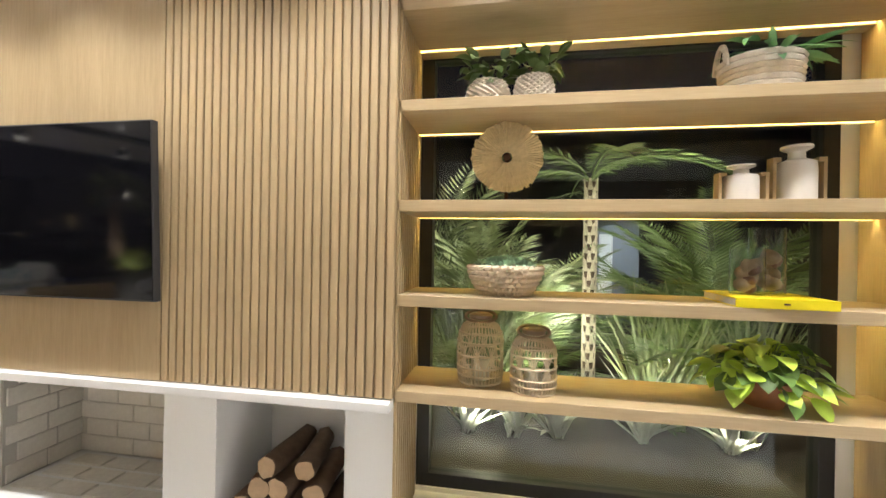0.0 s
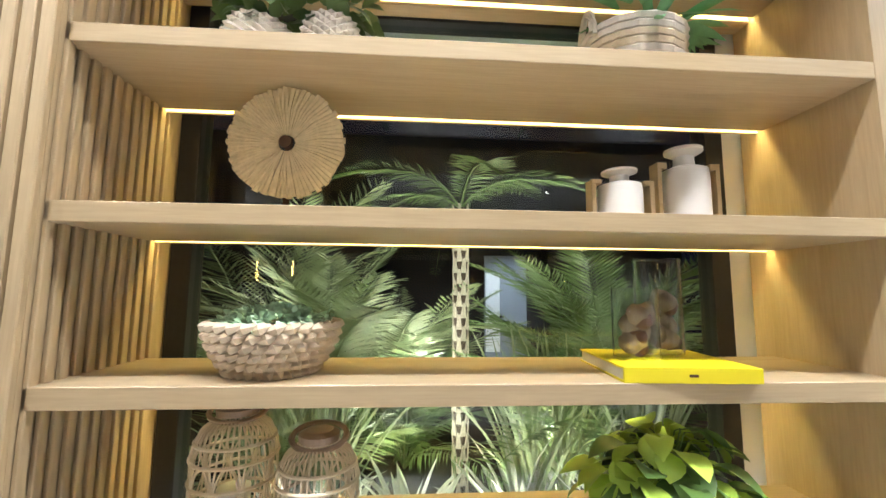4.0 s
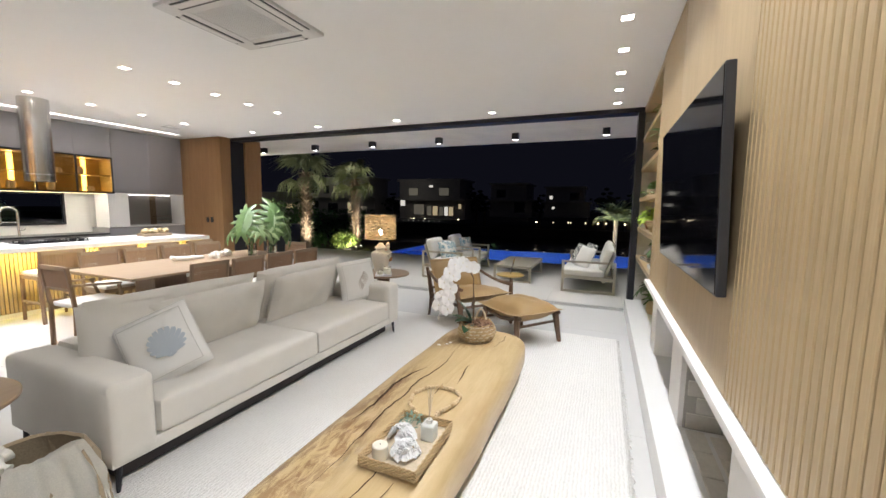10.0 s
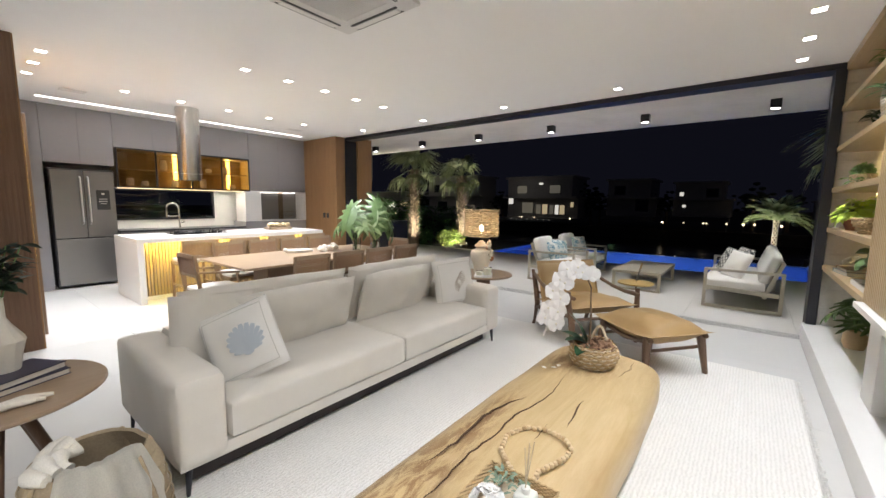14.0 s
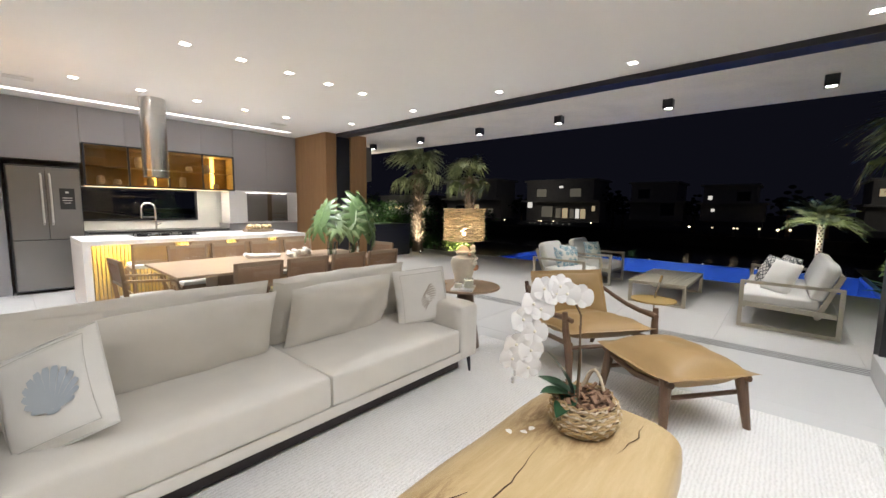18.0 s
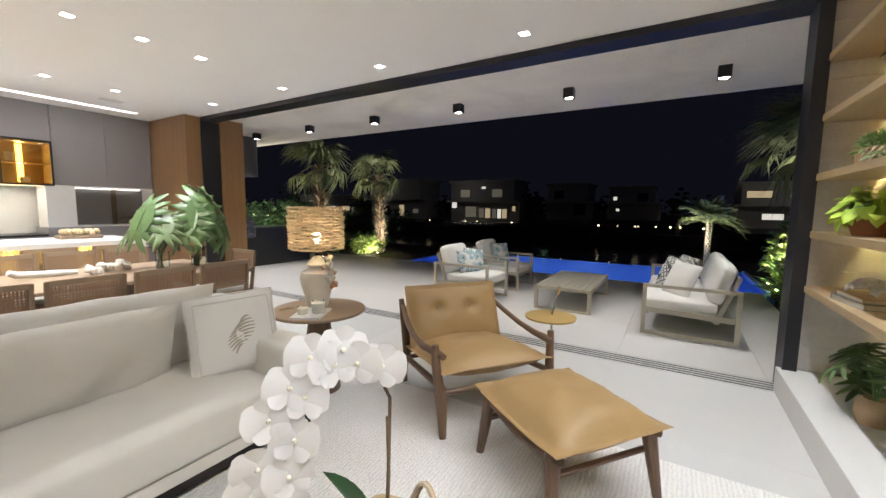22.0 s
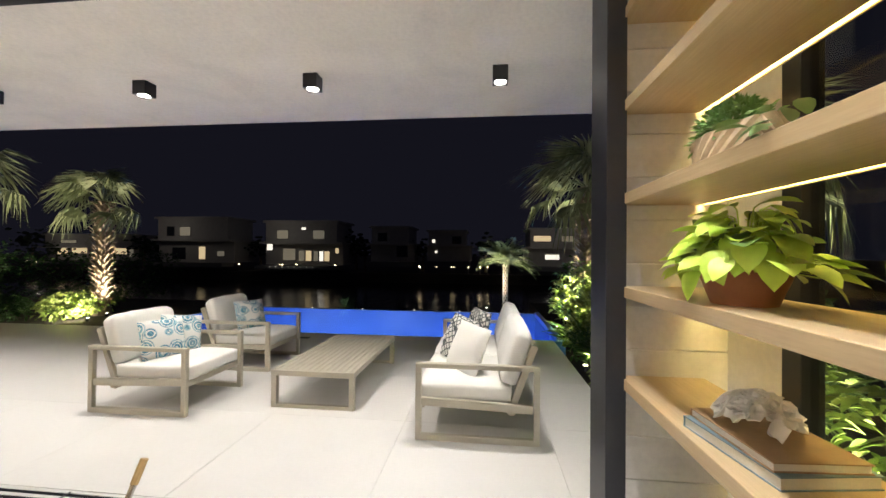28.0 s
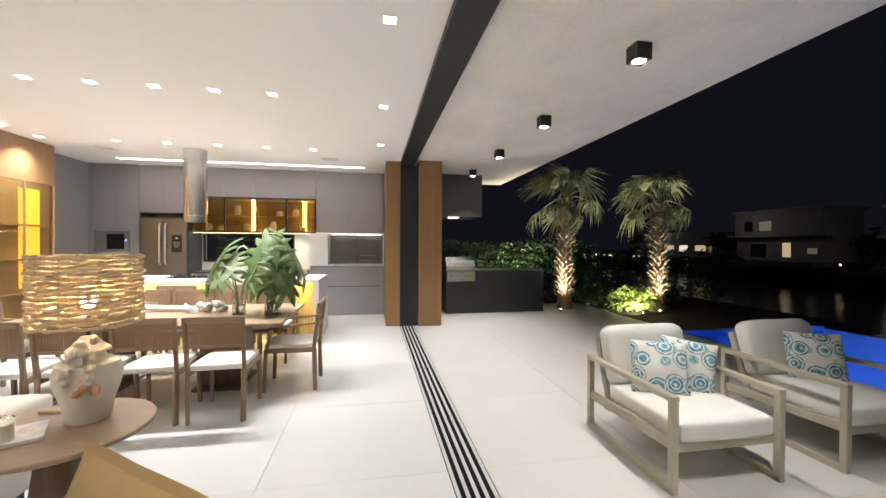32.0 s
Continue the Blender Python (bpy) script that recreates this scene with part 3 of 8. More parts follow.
part("front", box(-0.3, 0.3, 0, 0.02, 0, 0.4, 0.004), plain("oven_grey", (0.2, 0.2, 0.2), 0.25), oven)
part("glass", box(-0.22, 0.08, 0.02, 0.024, 0.05, 0.34), screen_black, oven)
part("display", box(-0.26, -0.23, 0.02, 0.025, 0.2, 0.24), glow("display_blue", (0.2, 0.35, 1.0), 1.5), oven, "blue lit display")
# refrigerator
fridge_steel = plain("fridge_steel", (0.27, 0.265, 0.265), 0.33, 0.9, vary=0.04, grain=180, bumpy=0.02)
fr = thing("refrigerator", (-1.83, KY, 0), "stainless steel french door refrigerator with water panel", "refrigerator")
part("body", box(-0.42, 0.42, -0.6, 0.03, 0.03, 2.03, 0.005), dark_lacquer, fr)
for s in (-1, 1):
    d = part("door", box(min(0.003 * s, 0.405 * s), max(0.003 * s, 0.405 * s), 0.03, 0.09, 0.86, 2.0, 0.008), fridge_steel, fr)
    hb = tube([(0.05 * s, 0.09, 1.1), (0.05 * s, 0.135, 1.13), (0.05 * s, 0.14, 1.5), (0.05 * s, 0.135, 1.87), (0.05 * s, 0.09, 1.9)], 0.014, 10)
    smooth(part("handle", hb, plain("handle_steel" + str(s), (0.8, 0.8, 0.8), 0.3, 0.7, vary=0.02, bumpy=0), d, "chrome bar handle"))
part("drawer", box(-0.405, 0.405, 0.03, 0.09, 0.06, 0.845, 0.008), fridge_steel, fr)
disp = part("water_panel", box(-0.33, -0.15, 0.091, 0.096, 1.34, 1.68, 0.004), dark_lacquer, fr, "dark water dispenser panel")
for x0, x1, z0, z1 in ((-0.26, -0.22, 1.6, 1.63), (-0.3, -0.18, 1.52, 1.53), (-0.3, -0.18, 1.48, 1.49), (-0.28, -0.2, 1.44, 1.45)):
    part("legend", box(x0, x1, 0.0965, 0.098, z0, z1), vent_white, disp)
# glazed upper cabinet
cabinet_led = glow("cabinet_led", (1.0, 0.72, 0.14), 9)
gc = thing("glass_cabinet", (-3.49, KY, 1.75), "smoked glass wall cabinet lit warm from inside", "cabinet")
part("carcass", boxes((-1.19, 1.19, -0.4, 0, 0, 0.03), (-1.19, 1.19, -0.4, 0, 0.67, 0.7), (-1.19, 1.19, -0.42, -0.4, 0, 0.7), (-1.19, -1.17, -0.4, 0, 0.03, 0.67), (1.17, 1.19, -0.4, 0, 0.03, 0.67)), amber_wood, gc)
part("shelf", box(-1.17, 1.17, -0.38, -0.05, 0.34, 0.352), amber_wood, gc)
for x in (-0.9, 0.14):
    part("led", box(x - 0.035, x + 0.035, -0.397, -0.387, 0.04, 0.66), cabinet_led, gc, "warm light strip")
    lamp("cabinet_strip_lamp", "AREA", (-3.49 + x, KY - 0.375, 2.1), 5, (1.0, 0.76, 0.3), (-3.49 + x, KY, 2.1), size=0.06, size_y=0.6)
for x in (-1.18, -0.6, -0.02, 0.58, 1.18):
    part("stile", box(x - 0.014, x + 0.014, 0, 0.022, 0, 0.7, 0.002), black_metal, gc)
part("stile", boxes((-1.19, 1.19, 0, 0.022, -0.01, 0.012), (-1.19, 1.19, 0, 0.022, 0.688, 0.71)), black_metal, gc)
for x in (-0.89, -0.31, 0.28, 0.88):
    p = part("pane", box(x - 0.28, x + 0.28, 0.008, 0.012, 0.012, 0.688), smoke_glass, gc)
    p.visible_shadow = False
porcelain = plain("porcelain", (0.72, 0.69, 0.64), 0.3, vary=0.02, bumpy=0)
for i, (x, z) in enumerate(((-0.9, 0.03), (-0.75, 0.352), (-0.3, 0.03), (-0.42, 0.352), (0.22, 0.03), (0.4, 0.352), (0.72, 0.03), (0.95, 0.03))):
    h = 0.1 + 0.05 * (i % 3)
    jar = thing("crockery", (-3.49 + x, KY - 0.2, 1.75 + z + 0.001), "pale crockery jar inside the glass cabinet", "jar", "crockery in the cabinet")
    smooth(part("body", lathe([(0, 0), (0.05, 0), (0.065, h * 0.5), (0.045, h), (0.04, h), (0.055, h * 0.5), (0, 0.01)], 16), porcelain, jar))
# kitchen window behind the worktop
kw = tagged(thing("window_kitchen", (-3.21, -8.86, 1.12)), "black framed window strip over the worktop", "window", "", "structure")
part("window_frame", boxes((-0.93, 0.93, -0.03, 0.03, 0, 0.035), (-0.93, 0.93, -0.03, 0.03, 0.585, 0.62), (-0.93, -0.895, -0.03, 0.03, 0.035, 0.585), (0.895, 0.93, -0.03, 0.03, 0.035, 0.585)), black_metal, kw)
p = part("pane", box(-0.895, 0.895, -0.004, 0.004, 0.035, 0.585), window_glass, kw)
p.visible_shadow = False
undl = thing("worktop_light", (-3.21, -8.6, 1.735), "warm light strip under the glass cabinet", "light strip")
part("strip", box(-1.35, 0.9, 0.3, 0.32, -0.004, 0.004), glow("led_worktop", (1.0, 0.8, 0.45), 3), undl, "warm light strip")
lamp("worktop_strip_lamp", "AREA", (-3.4, -8.45, 1.722), 16, (1.0, 0.9, 0.72), size=2.2, size_y=0.02)
# lit niche
ni = thing("kitchen_niche", (-5.33, KY, 1.06), "white framed niche with smoked glass back and tray", "niche")
part("frame", boxes((-0.765, 0.765, -0.45, 0.012, 0, 0.02), (-0.765, 0.765, -0.45, 0.012, 0.68, 0.7), (-0.765, -0.745, -0.45, 0.012, 0.02, 0.68), (0.4, 0.765, -0.45, 0.012, 0.02, 0.68)), white_stone, ni)
part("back", box(-0.745, 0.4, -0.45, -0.43, 0.02, 0.68), plain("niche_grey", (0.2, 0.19, 0.175), 0.25), ni)
part("light", box(-0.7, 0.38, -0.4, -0.385, 0.672, 0.679), led_white, ni)
part("divider", box(-0.2, -0.19, -0.3, -0.1, 0.02, 0.68), smoke_glass, ni)
for z in (0.1, 0.2):
    part("rack", box(-0.6, -0.25, -0.35, -0.15, z, z + 0.012, 0.003), steel, ni)
# tap
bright_chrome = plain("bright_chrome", (0.85, 0.85, 0.85), 0.22, 0.9, vary=0.02, bumpy=0)
tap = thing("kitchen_tap", (-3.3, -8.42, 0.95), "tall chrome spring kitchen tap", "tap")
arc = [(0, 0, 0.0), (0, 0, 0.4)] + [(0.11 - 0.11 * math.cos(a), 0, 0.4 + 0.11 * math.sin(a)) for a in np.linspace(0.3, 3.1, 9)] + [(0.22, 0, 0.22)]
smooth(part("spout", tube(arc, 0.018, 10), bright_chrome, tap))
smooth(part("lever", rod((-0.01, 0, 0.1), (-0.09, 0, 0.13), 0.008), chrome, tap))
smooth(part("holder", rod((0, 0, 0.25), (0.21, 0, 0.25), 0.009), bright_chrome, tap))

# ---------- island ----------
il = thing("kitchen_island", (-3.51, -6.59, 0), "white stone waterfall island with lit slatted wood front", "kitchen island")
part("worktop", box(-1.53, 1.53, -0.61, 0.61, 0.9, 0.96, 0.003), white_stone, il)
for s in (-1, 1):
    part("side", box(min(1.45 * s, 1.53 * s), max(1.45 * s, 1.53 * s), -0.61, 0.61, 0, 0.9, 0.003), white_stone, il)
part("carcass", box(-1.45, 1.45, -0.58, 0.3, 0.06, 0.9), grey_lacquer, il)
part("plinth", box(-1.45, 1.45, -0.55, 0.32, 0, 0.06), white_stone, il)
isl = part("slat", box(-0.016, 0.016, 0.3, 0.325, 0.062, 0.898, 0.003, 1), oak_z, il)
isl.location.x = -1.43
for k in range(1, 69):
    piece("slat", isl, il, (-1.43 + k * 0.0421, 0, 0))
part("led", box(-1.44, 1.44, 0.5, 0.512, 0.893, 0.899), glow("led_island", (1.0, 0.72, 0.1), 6), il, "warm light strip")
lamp("island_strip_lamp", "AREA", (-3.51, -6.085, 0.888), 26, (1.0, 0.74, 0.16), (-3.51, -6.27, 0.55), size=2.84, size_y=0.012)
hob = thing("gas_hob", (-3.05, -6.75, 0.96), "black glass gas hob with five burners", "hob")
part("glass", box(-0.43, 0.43, -0.25, 0.25, 0, 0.008, 0.003), screen_black, hob)
for x, y, r in ((-0.3, -0.12, 0.045), (-0.3, 0.12, 0.035), (0, 0, 0.06), (0.3, -0.12, 0.035), (0.3, 0.12, 0.045)):
    b = part("burner", lathe([(0, 0.008), (r, 0.008), (r, 0.02), (r * 0.7, 0.028), (0, 0.028)], 16), black_metal, hob)
    part("grate", boxes((x - 0.09, x + 0.09, y - 0.005, y + 0.005, 0.03, 0.04), (x - 0.005, x + 0.005, y - 0.09, y + 0.09, 0.03, 0.04), (x - 0.09, x - 0.08, y - 0.005, y + 0.005, 0.008, 0.03), (x + 0.08, x + 0.09, y - 0.005, y + 0.005, 0.008, 0.03)), black_metal, hob)
    b.location = (x, y, 0)
hood = thing("cooker_hood", (-2.98, -6.75, 1.86), "polished steel cylinder cooker hood hung from the ceiling", "cooker hood")
smooth(part("cylinder", lathe([(0.15, 0.0), (0.17, 0.0), (0.17, CEIL - 1.86)], 48), plain("hood_steel", (0.56, 0.55, 0.53), 0.26, 1.0, vary=0.05, grain=12, bumpy=0), hood))
smooth(part("filter", lathe([(0, 0.03), (0.15, 0.03)], 32), black_metal, hood))
smooth(part("rim", lathe([(0.172, 0.1), (0.174, 0.103), (0.172, 0.106)], 48), chrome, hood))
# bread board
bb = thing("fruit_board", (-4.5, -6.72, 0.96), "low wooden board piled with pale bread rolls", "fruit board")
part("board", box(-0.24, 0.24, -0.12, 0.12, 0, 0.05, 0.015), tan_wood_x, bb)
random.seed(3)
fruit_skin = plain("bread_crust", (0.6, 0.47, 0.27), 0.6, vary=0.25, grain=20)
for k in range(14):
    m = lathe([(0, -0.05), (0.03, -0.036), (0.043, 0), (0.03, 0.036), (0, 0.05)], 10)
    f = part("bread_roll", moved(m, pose(0, 0, 0, random.random() * 180, random.random() * 90, 0)), fruit_skin, bb)
    f.location = (-0.2 + 0.06 * (k % 7) + 0.02 * (k > 6), -0.05 + 0.1 * (k // 7) * random.uniform(0.7, 1.2), 0.083 + 0.02 * (k % 2))
    smooth(f)

# ---------- dining ----------
seat_white = fabric("seat_white", (0.7, 0.68, 0.63), 300)
cane = fabric("woven_cane", (0.30, 0.185, 0.11), 260, 0.12, 0.6)


def dining_chair(name, loc, rz, label, arms=False, seat=0.45, top_z=0.9, group="dining chairs", hi=False):
    """A wooden frame chair that faces local -y, its back at +y."""
    t = thing(name, loc, label, "chair" if not hi else "bar stool", group, rz)
    for s in (-1, 1):
        bm = bar((s * 0.215, 0.25, 0), (s * 0.22, 0.24, seat), 0.032, 0.04)
        bar((s * 0.22, 0.24, seat), (s * 0.225, 0.29, top_z), 0.03, 0.036, bm=bm)
        part("back_leg", bm, tan_wood_z, t)
        part("front_leg", bar((s * 0.215, -0.25, 0), (s * 0.21, -0.23, seat - 0.01), 0.03, 0.034, taper=1.1), tan_wood_z, t)
        part("side_rail", bar((s * 0.212, -0.24, seat - 0.03), (s * 0.218, 0.24, seat - 0.03), 0.022, 0.05), tan_wood_x, t)
        if arms:
            bm = bar((s * 0.215, -0.22, seat), (s * 0.25, -0.16, seat + 0.2), 0.028, 0.03)
            bar((s * 0.25, -0.19, seat + 0.21), (s * 0.228, 0.27, seat + 0.25), 0.04, 0.025, bm=bm)
            part("arm", bm, tan_wood_x, t)
    part("front_rail", bar((-0.2, -0.24, seat - 0.03), (0.2, -0.24, seat - 0.03), 0.022, 0.05), tan_wood_x, t)
    part("back_rail", bar((-0.22, 0.29, top_z - 0.02), (0.22, 0.29, top_z - 0.02), 0.026, 0.045), tan_wood_x, t)
    part("lower_rail", bar((-0.21, 0.262, top_z - 0.25), (0.21, 0.262, top_z - 0.25), 0.024, 0.03), tan_wood_x, t)
    bm = bmesh.new()
    lo, hi_ = Vector((0, 0.266, top_z - 0.24)), Vector((0, 0.288, top_z - 0.03))
    for k in range(22):
        x = -0.2 + k * 0.019
        bar((x, lo.y, lo.z), (x, hi_.y, hi_.z), 0.011, 0.006, 0, bm=bm)
    for k in range(11):
        f = (k + 0.5) / 11
        p = lo.lerp(hi_, f)
        bar((-0.21, p.y - 0.003, p.z), (0.21, p.y - 0.003, p.z), 0.006, 0.012, 0, up=(0, 0, 1), bm=bm)
    part("woven_back", bm, cane, t, "woven cane back panel")["kind"] = "stuff"
    part("seat", soft_box(-0.215, 0.215, -0.25, 0.23, seat - 0.015, seat + 0.045, 0.02, 0.004, 1, 8, 0.008), seat_white, t, "white upholstered seat")
    if hi:
        for z in (0.2,):
            part("footrest", bar((-0.21, -0.24, z), (0.21, -0.24, z), 0.022, 0.03), tan_wood_x, t)
            for s in (-1, 1):
                part("stretcher", bar((s * 0.214, -0.24, z + 0.06), (s * 0.216, 0.24, z + 0.06), 0.02, 0.026), tan_wood_x, t)
    return t


chair = dining_chair("dining_chair", (-4.57, -3.49, 0), 0, "wooden dining chair with woven back and white seat")
for x in (-4.04, -3.51, -2.98):
    copy_thing(chair, pose(x, -3.49 + 0.01 * (x > -3.6), 0, 0, 0, 1.5 * (x < -4)))
for x in (-4.57, -4.04, -3.51, -2.98):
    copy_thing(chair, pose(x, -5.12, 0, 0, 0, 180))
dining_chair("dining_armchair", (-5.03, -4.1, 0), 90, "wooden dining armchair with white seat at the table end", True)
dining_chair("dining_armchair", (-2.32, -4.3, 0), -88, "wooden dining armchair with white seat at the table end", True)
stool = dining_chair("bar_stool", (-2.62, -5.78, 0), 0, "wooden bar stool with woven back at the island", False, 0.62, 0.94, "island stools", True)
for x in (-3.26, -3.88, -4.5):
    copy_thing(stool, pose(x, -5.78, 0))
dt = thing("dining_table", (-3.7, -4.3, 0), "long tan wood dining table with dark pedestals", "dining table")
part("tabletop", box(-1.3, 1.3, -0.65, 0.65, 0.72, 0.75, 0.006), tan_wood_x, dt)
for s in (-1, 1):
    part("pedestal", box(s * 0.6 - 0.2, s * 0.6 + 0.2, -0.2, 0.2, 0.03, 0.72, 0.008), walnut_z, dt)
    part("foot", box(s * 0.6 - 0.24, s * 0.6 + 0.24, -0.3, 0.3, 0, 0.03, 0.006), walnut_x, dt)
# glass vases with split leaves
leaf_green = plain("leaf_green", (0.1, 0.165, 0.06), 0.32, vary=0.3, grain=14, bumpy=0.05)
leaf_pale = plain("leaf_pale", (0.19, 0.26, 0.12), 0.35, vary=0.3, grain=10)
stem_green = plain("stem_green", (0.1, 0.2, 0.06), 0.5)
clear_glass = glass("clear_glass")


def monstera(w, m, material, parent, seed=0, cuts=7):
    """One deeply cut leaf: lobes left and right of a midrib, drooping."""
    rnd = random.Random(seed)
    bm = bmesh.new()
    n = cuts
    for s in (-1, 1):
        for k in range(n):
            a = math.radians(28 + k * 128 / (n - 1))
            y0 = w * (0.62 - 0.62 * k / (n - 1))
            ln = w * (0.58 - 0.2 * abs(k / (n - 1) - 0.45)) * rnd.uniform(0.9, 1.05)
            wd = w * 0.17
            d = Vector((s * math.sin(a), math.cos(a), 0))
            side = Vector((-d.y, d.x, 0))
            base = Vector((0, y0, 0))
            rows = []
            for i in range(5):
                f = i / 4
                half = wd / 2 * (1.15, 1.0, 0.85, 0.7, 0.12)[i]
                p = base + d * ln * f
                z = -0.35 * ln * f * f + 0.02 * w * (1 - f)
                rows.append([bm.verts.new(m @ (p + side * half + Vector((0, 0, z - 0.012)))), bm.verts.new(m @ (p + Vector((0, 0, z)))), bm.verts.new(m @ (p - side * half + Vector((0, 0, z - 0.012))))])
            for a_, c_ in zip(rows, rows[1:]):
                bm.faces.new((a_[0], a_[1], c_[1], c_[0]))
                bm.faces.new((a_[1], a_[2], c_[2], c_[1]))
    # the uncut middle of the blade
    ring = [m @ Vector((w * 0.27 * math.sin(t_), w * (0.3 + 0.42 * math.cos(t_)), -0.02 * w + 0.004)) for t_ in np.linspace(0, 2 * math.pi, 17)[:-1]]
    c = bm.verts.new(m @ Vector((0, w * 0.3, 0.01 * w + 0.004)))
    vs = [bm.verts.new(p) for p in ring]
    for i in range(16):
        bm.faces.new((c, vs[i], vs[(i + 1) % 16]))
    tube([m @ Vector((0, w * 0.6, 0.01)), m @ Vector((0, 0.2 * w, 0.012)), m @ Vector((0, -0.12 * w, -0.03 * w))], 0.006, 5, bm=bm)
    return smooth(part("leaf", bm, material, parent))


def glass_vase(loc, r, h, leaves, label):
    t = thing("glass_vase", loc, label, "vase", "vases on the dining table")
    smooth(part("glass", lathe([(0, 0), (r, 0), (r, h), (r - 0.004, h), (r - 0.004, 0.015), (0, 0.015)], 24), clear_glass, t))
    smooth(part("water", lathe([(0, 0.016), (r - 0.005, 0.016), (r - 0.005, h * 0.5), (0, h * 0.5)], 20), clear_glass, t))
    for i, (rz, rx, w, top, out) in enumerate(leaves):
        a = math.radians(rz)
        d = Vector((-math.sin(a), math.cos(a), 0))
        tip = d * out + Vector((0, 0, top))
        part("stem", tube([(0.01 * i, 0, 0.02), (d.x * out * 0.3, d.y * out * 0.3, h + 0.08), tip], 0.006, 6), stem_green, t)
        monstera(w, Matrix.Translation(tip) @ pose(0, 0, 0, rx, 0, rz), (leaf_green, leaf_pale)[i % 2], t, i)
    return t


glass_vase((-4.45, -4.2, 0.75), 0.065, 0.2, ((-70, -62, 0.47, 0.68, 0.14), (-20, -50, 0.40, 0.6, 0.12), (-120, -48, 0.43, 0.58, 0.12)), "clear glass vase with large split green leaves")
glass_vase((-4.8, -4.15, 0.75), 0.08, 0.24, ((-10, -68, 0.56, 0.74, 0.12), (95, -62, 0.54, 0.78, 0.14), (200, -55, 0.52, 0.64, 0.14), (-60, -66, 0.49, 0.66, 0.14), (40, -72, 0.49, 0.6, 0.2)), "wide clear glass vase with large split green leaves")
shell_white = plain("shell_white", (0.68, 0.64, 0.57), 0.6, vary=0.12, grain=30, bumpy=0.3)
sc = thing("shell_sculpture", (-4.02, -4.42, 0.75), "pile of white shells and coral on the table", "shell")
random.seed(5)
for k in range(16):
    c = lathe([(0, 0), (0.03, 0.008), (0.045, 0.03), (0.03, 0.06), (0.008, 0.085), (0, 0.09)], 10, None, 0.3, k)
    o = part("shell", moved(c, pose(random.uniform(-0.16, 0.16), random.uniform(-0.08, 0.08), random.uniform(0.0, 0.07), random.uniform(-60, 60), random.uniform(-60, 60), random.random() * 360)), shell_white, sc)
    smooth(o)
napkin = thing("rolled_linen", (-3.6, -4.5, 0.75), "rolled white linen runner on the table", "linen")
smooth(part("roll", tube([(-0.22, 0.02, 0.03), (-0.1, 0, 0.035), (0.05, -0.02, 0.035), (0.2, 0.01, 0.05), (0.25, 0.03, 0.08)], [0.02, 0.03, 0.032, 0.034, 0.025], 12), seat_white, napkin))

# ---------- living room ----------
rug_m, rt, rb = nodes_of("rug_wool")
v = coords(rt)
rib = rt.nodes.new("ShaderNodeTexWave")
rib.bands_direction = "Y"
rib.inputs["Scale"].default_value, rib.inputs["Distortion"].default_value = 14.0, 3.5
rib.inputs["Detail"].default_value, rib.inputs["Detail Scale"].default_value = 3.0, 2.5
link(rt, v, rib.inputs["Vector"])
kn, bg = noise_tex(rt, coords(rt, (0.8, 1.6, 1)), 62, 3, 0.7), noise_tex(rt, v, 3, 5)
wv_ = mix(rt, 0.78, rib.outputs["Color"], kn)
link(rt, mix(rt, 0.4, ramp(rt, wv_, [(0.3, (0.66, 0.64, 0.605)), (0.56, (0.89, 0.875, 0.845))]), ramp(rt, bg, [(0.3, (0.79, 0.775, 0.745)), (0.7, (0.86, 0.845, 0.81))])), rb.inputs["Base Color"])
rb.inputs["Roughness"].default_value = 0.95
bump(rt, rb, wv_, 0.8, 0.02)
rug = thing("rug", (-2.135, -0.3, 0), "large cream hand woven wool rug on the floor", "rug")
part("weave", box(-2.735, 2.735, -1.52, 1.53, 0, 0.014, 0.005), rug_m, rug)
fr_bm = bmesh.new()
random.seed(11)
for k in range(548):
    x = -2.73 + k * 0.00997
    box(x - 0.002, x + 0.002, 1.53, 1.53 + random.uniform(0.02, 0.045), 0.001, 0.005, bm=fr_bm)
part("fringe", fr_bm, rug_m, rug, "short cream fringe")

# sofa
linen = fabric("sofa_linen", (0.66, 0.63, 0.575), 500)
sofa = thing("sofa", (-2.5, -1.82, 0), "long beige linen three seat sofa with loose back cushions", "sofa")
part("base", soft_box(-1.53, 1.53, -0.53, 0.53, 0.165, 0.245, 0.015, 0.0, 0, 10), linen, sofa)
for s in (-1, 1):
    smooth(part("arm", soft_box(min(s * 1.54, s * 1.29), max(s * 1.54, s * 1.29), -0.53, 0.54, 0.166, 0.64, 0.045, 0.004, s, 12, 0.006), linen, sofa))
smooth(part("back", soft_box(-1.29, 1.29, -0.53, -0.31, 0.2, 0.66, 0.05, 0.004, 5, 12), linen, sofa))
for k, (a, b) in enumerate(((-1.285, -0.06), (-0.057, 1.285))):
    smooth(part("seat_cushion", soft_box(a, b, -0.31, 0.545, 0.24, 0.45, 0.03, 0.007, k, 16, 0.022), linen, sofa))
for k, (a, b) in enumerate(((-1.28, -0.05), (-0.0, 1.27))):
    c = moved(pad(b - a + 0.02, 0.53, 0.23, 0.6, 7 + k, 24, 0.03, 0.27), pose(0, 0, 0, 90, 0, 0))
    smooth(part("back_cushion", moved(c, pose((a + b) / 2, -0.22, 0.685, -13, 0, 1 - 2 * k)), linen, sofa))
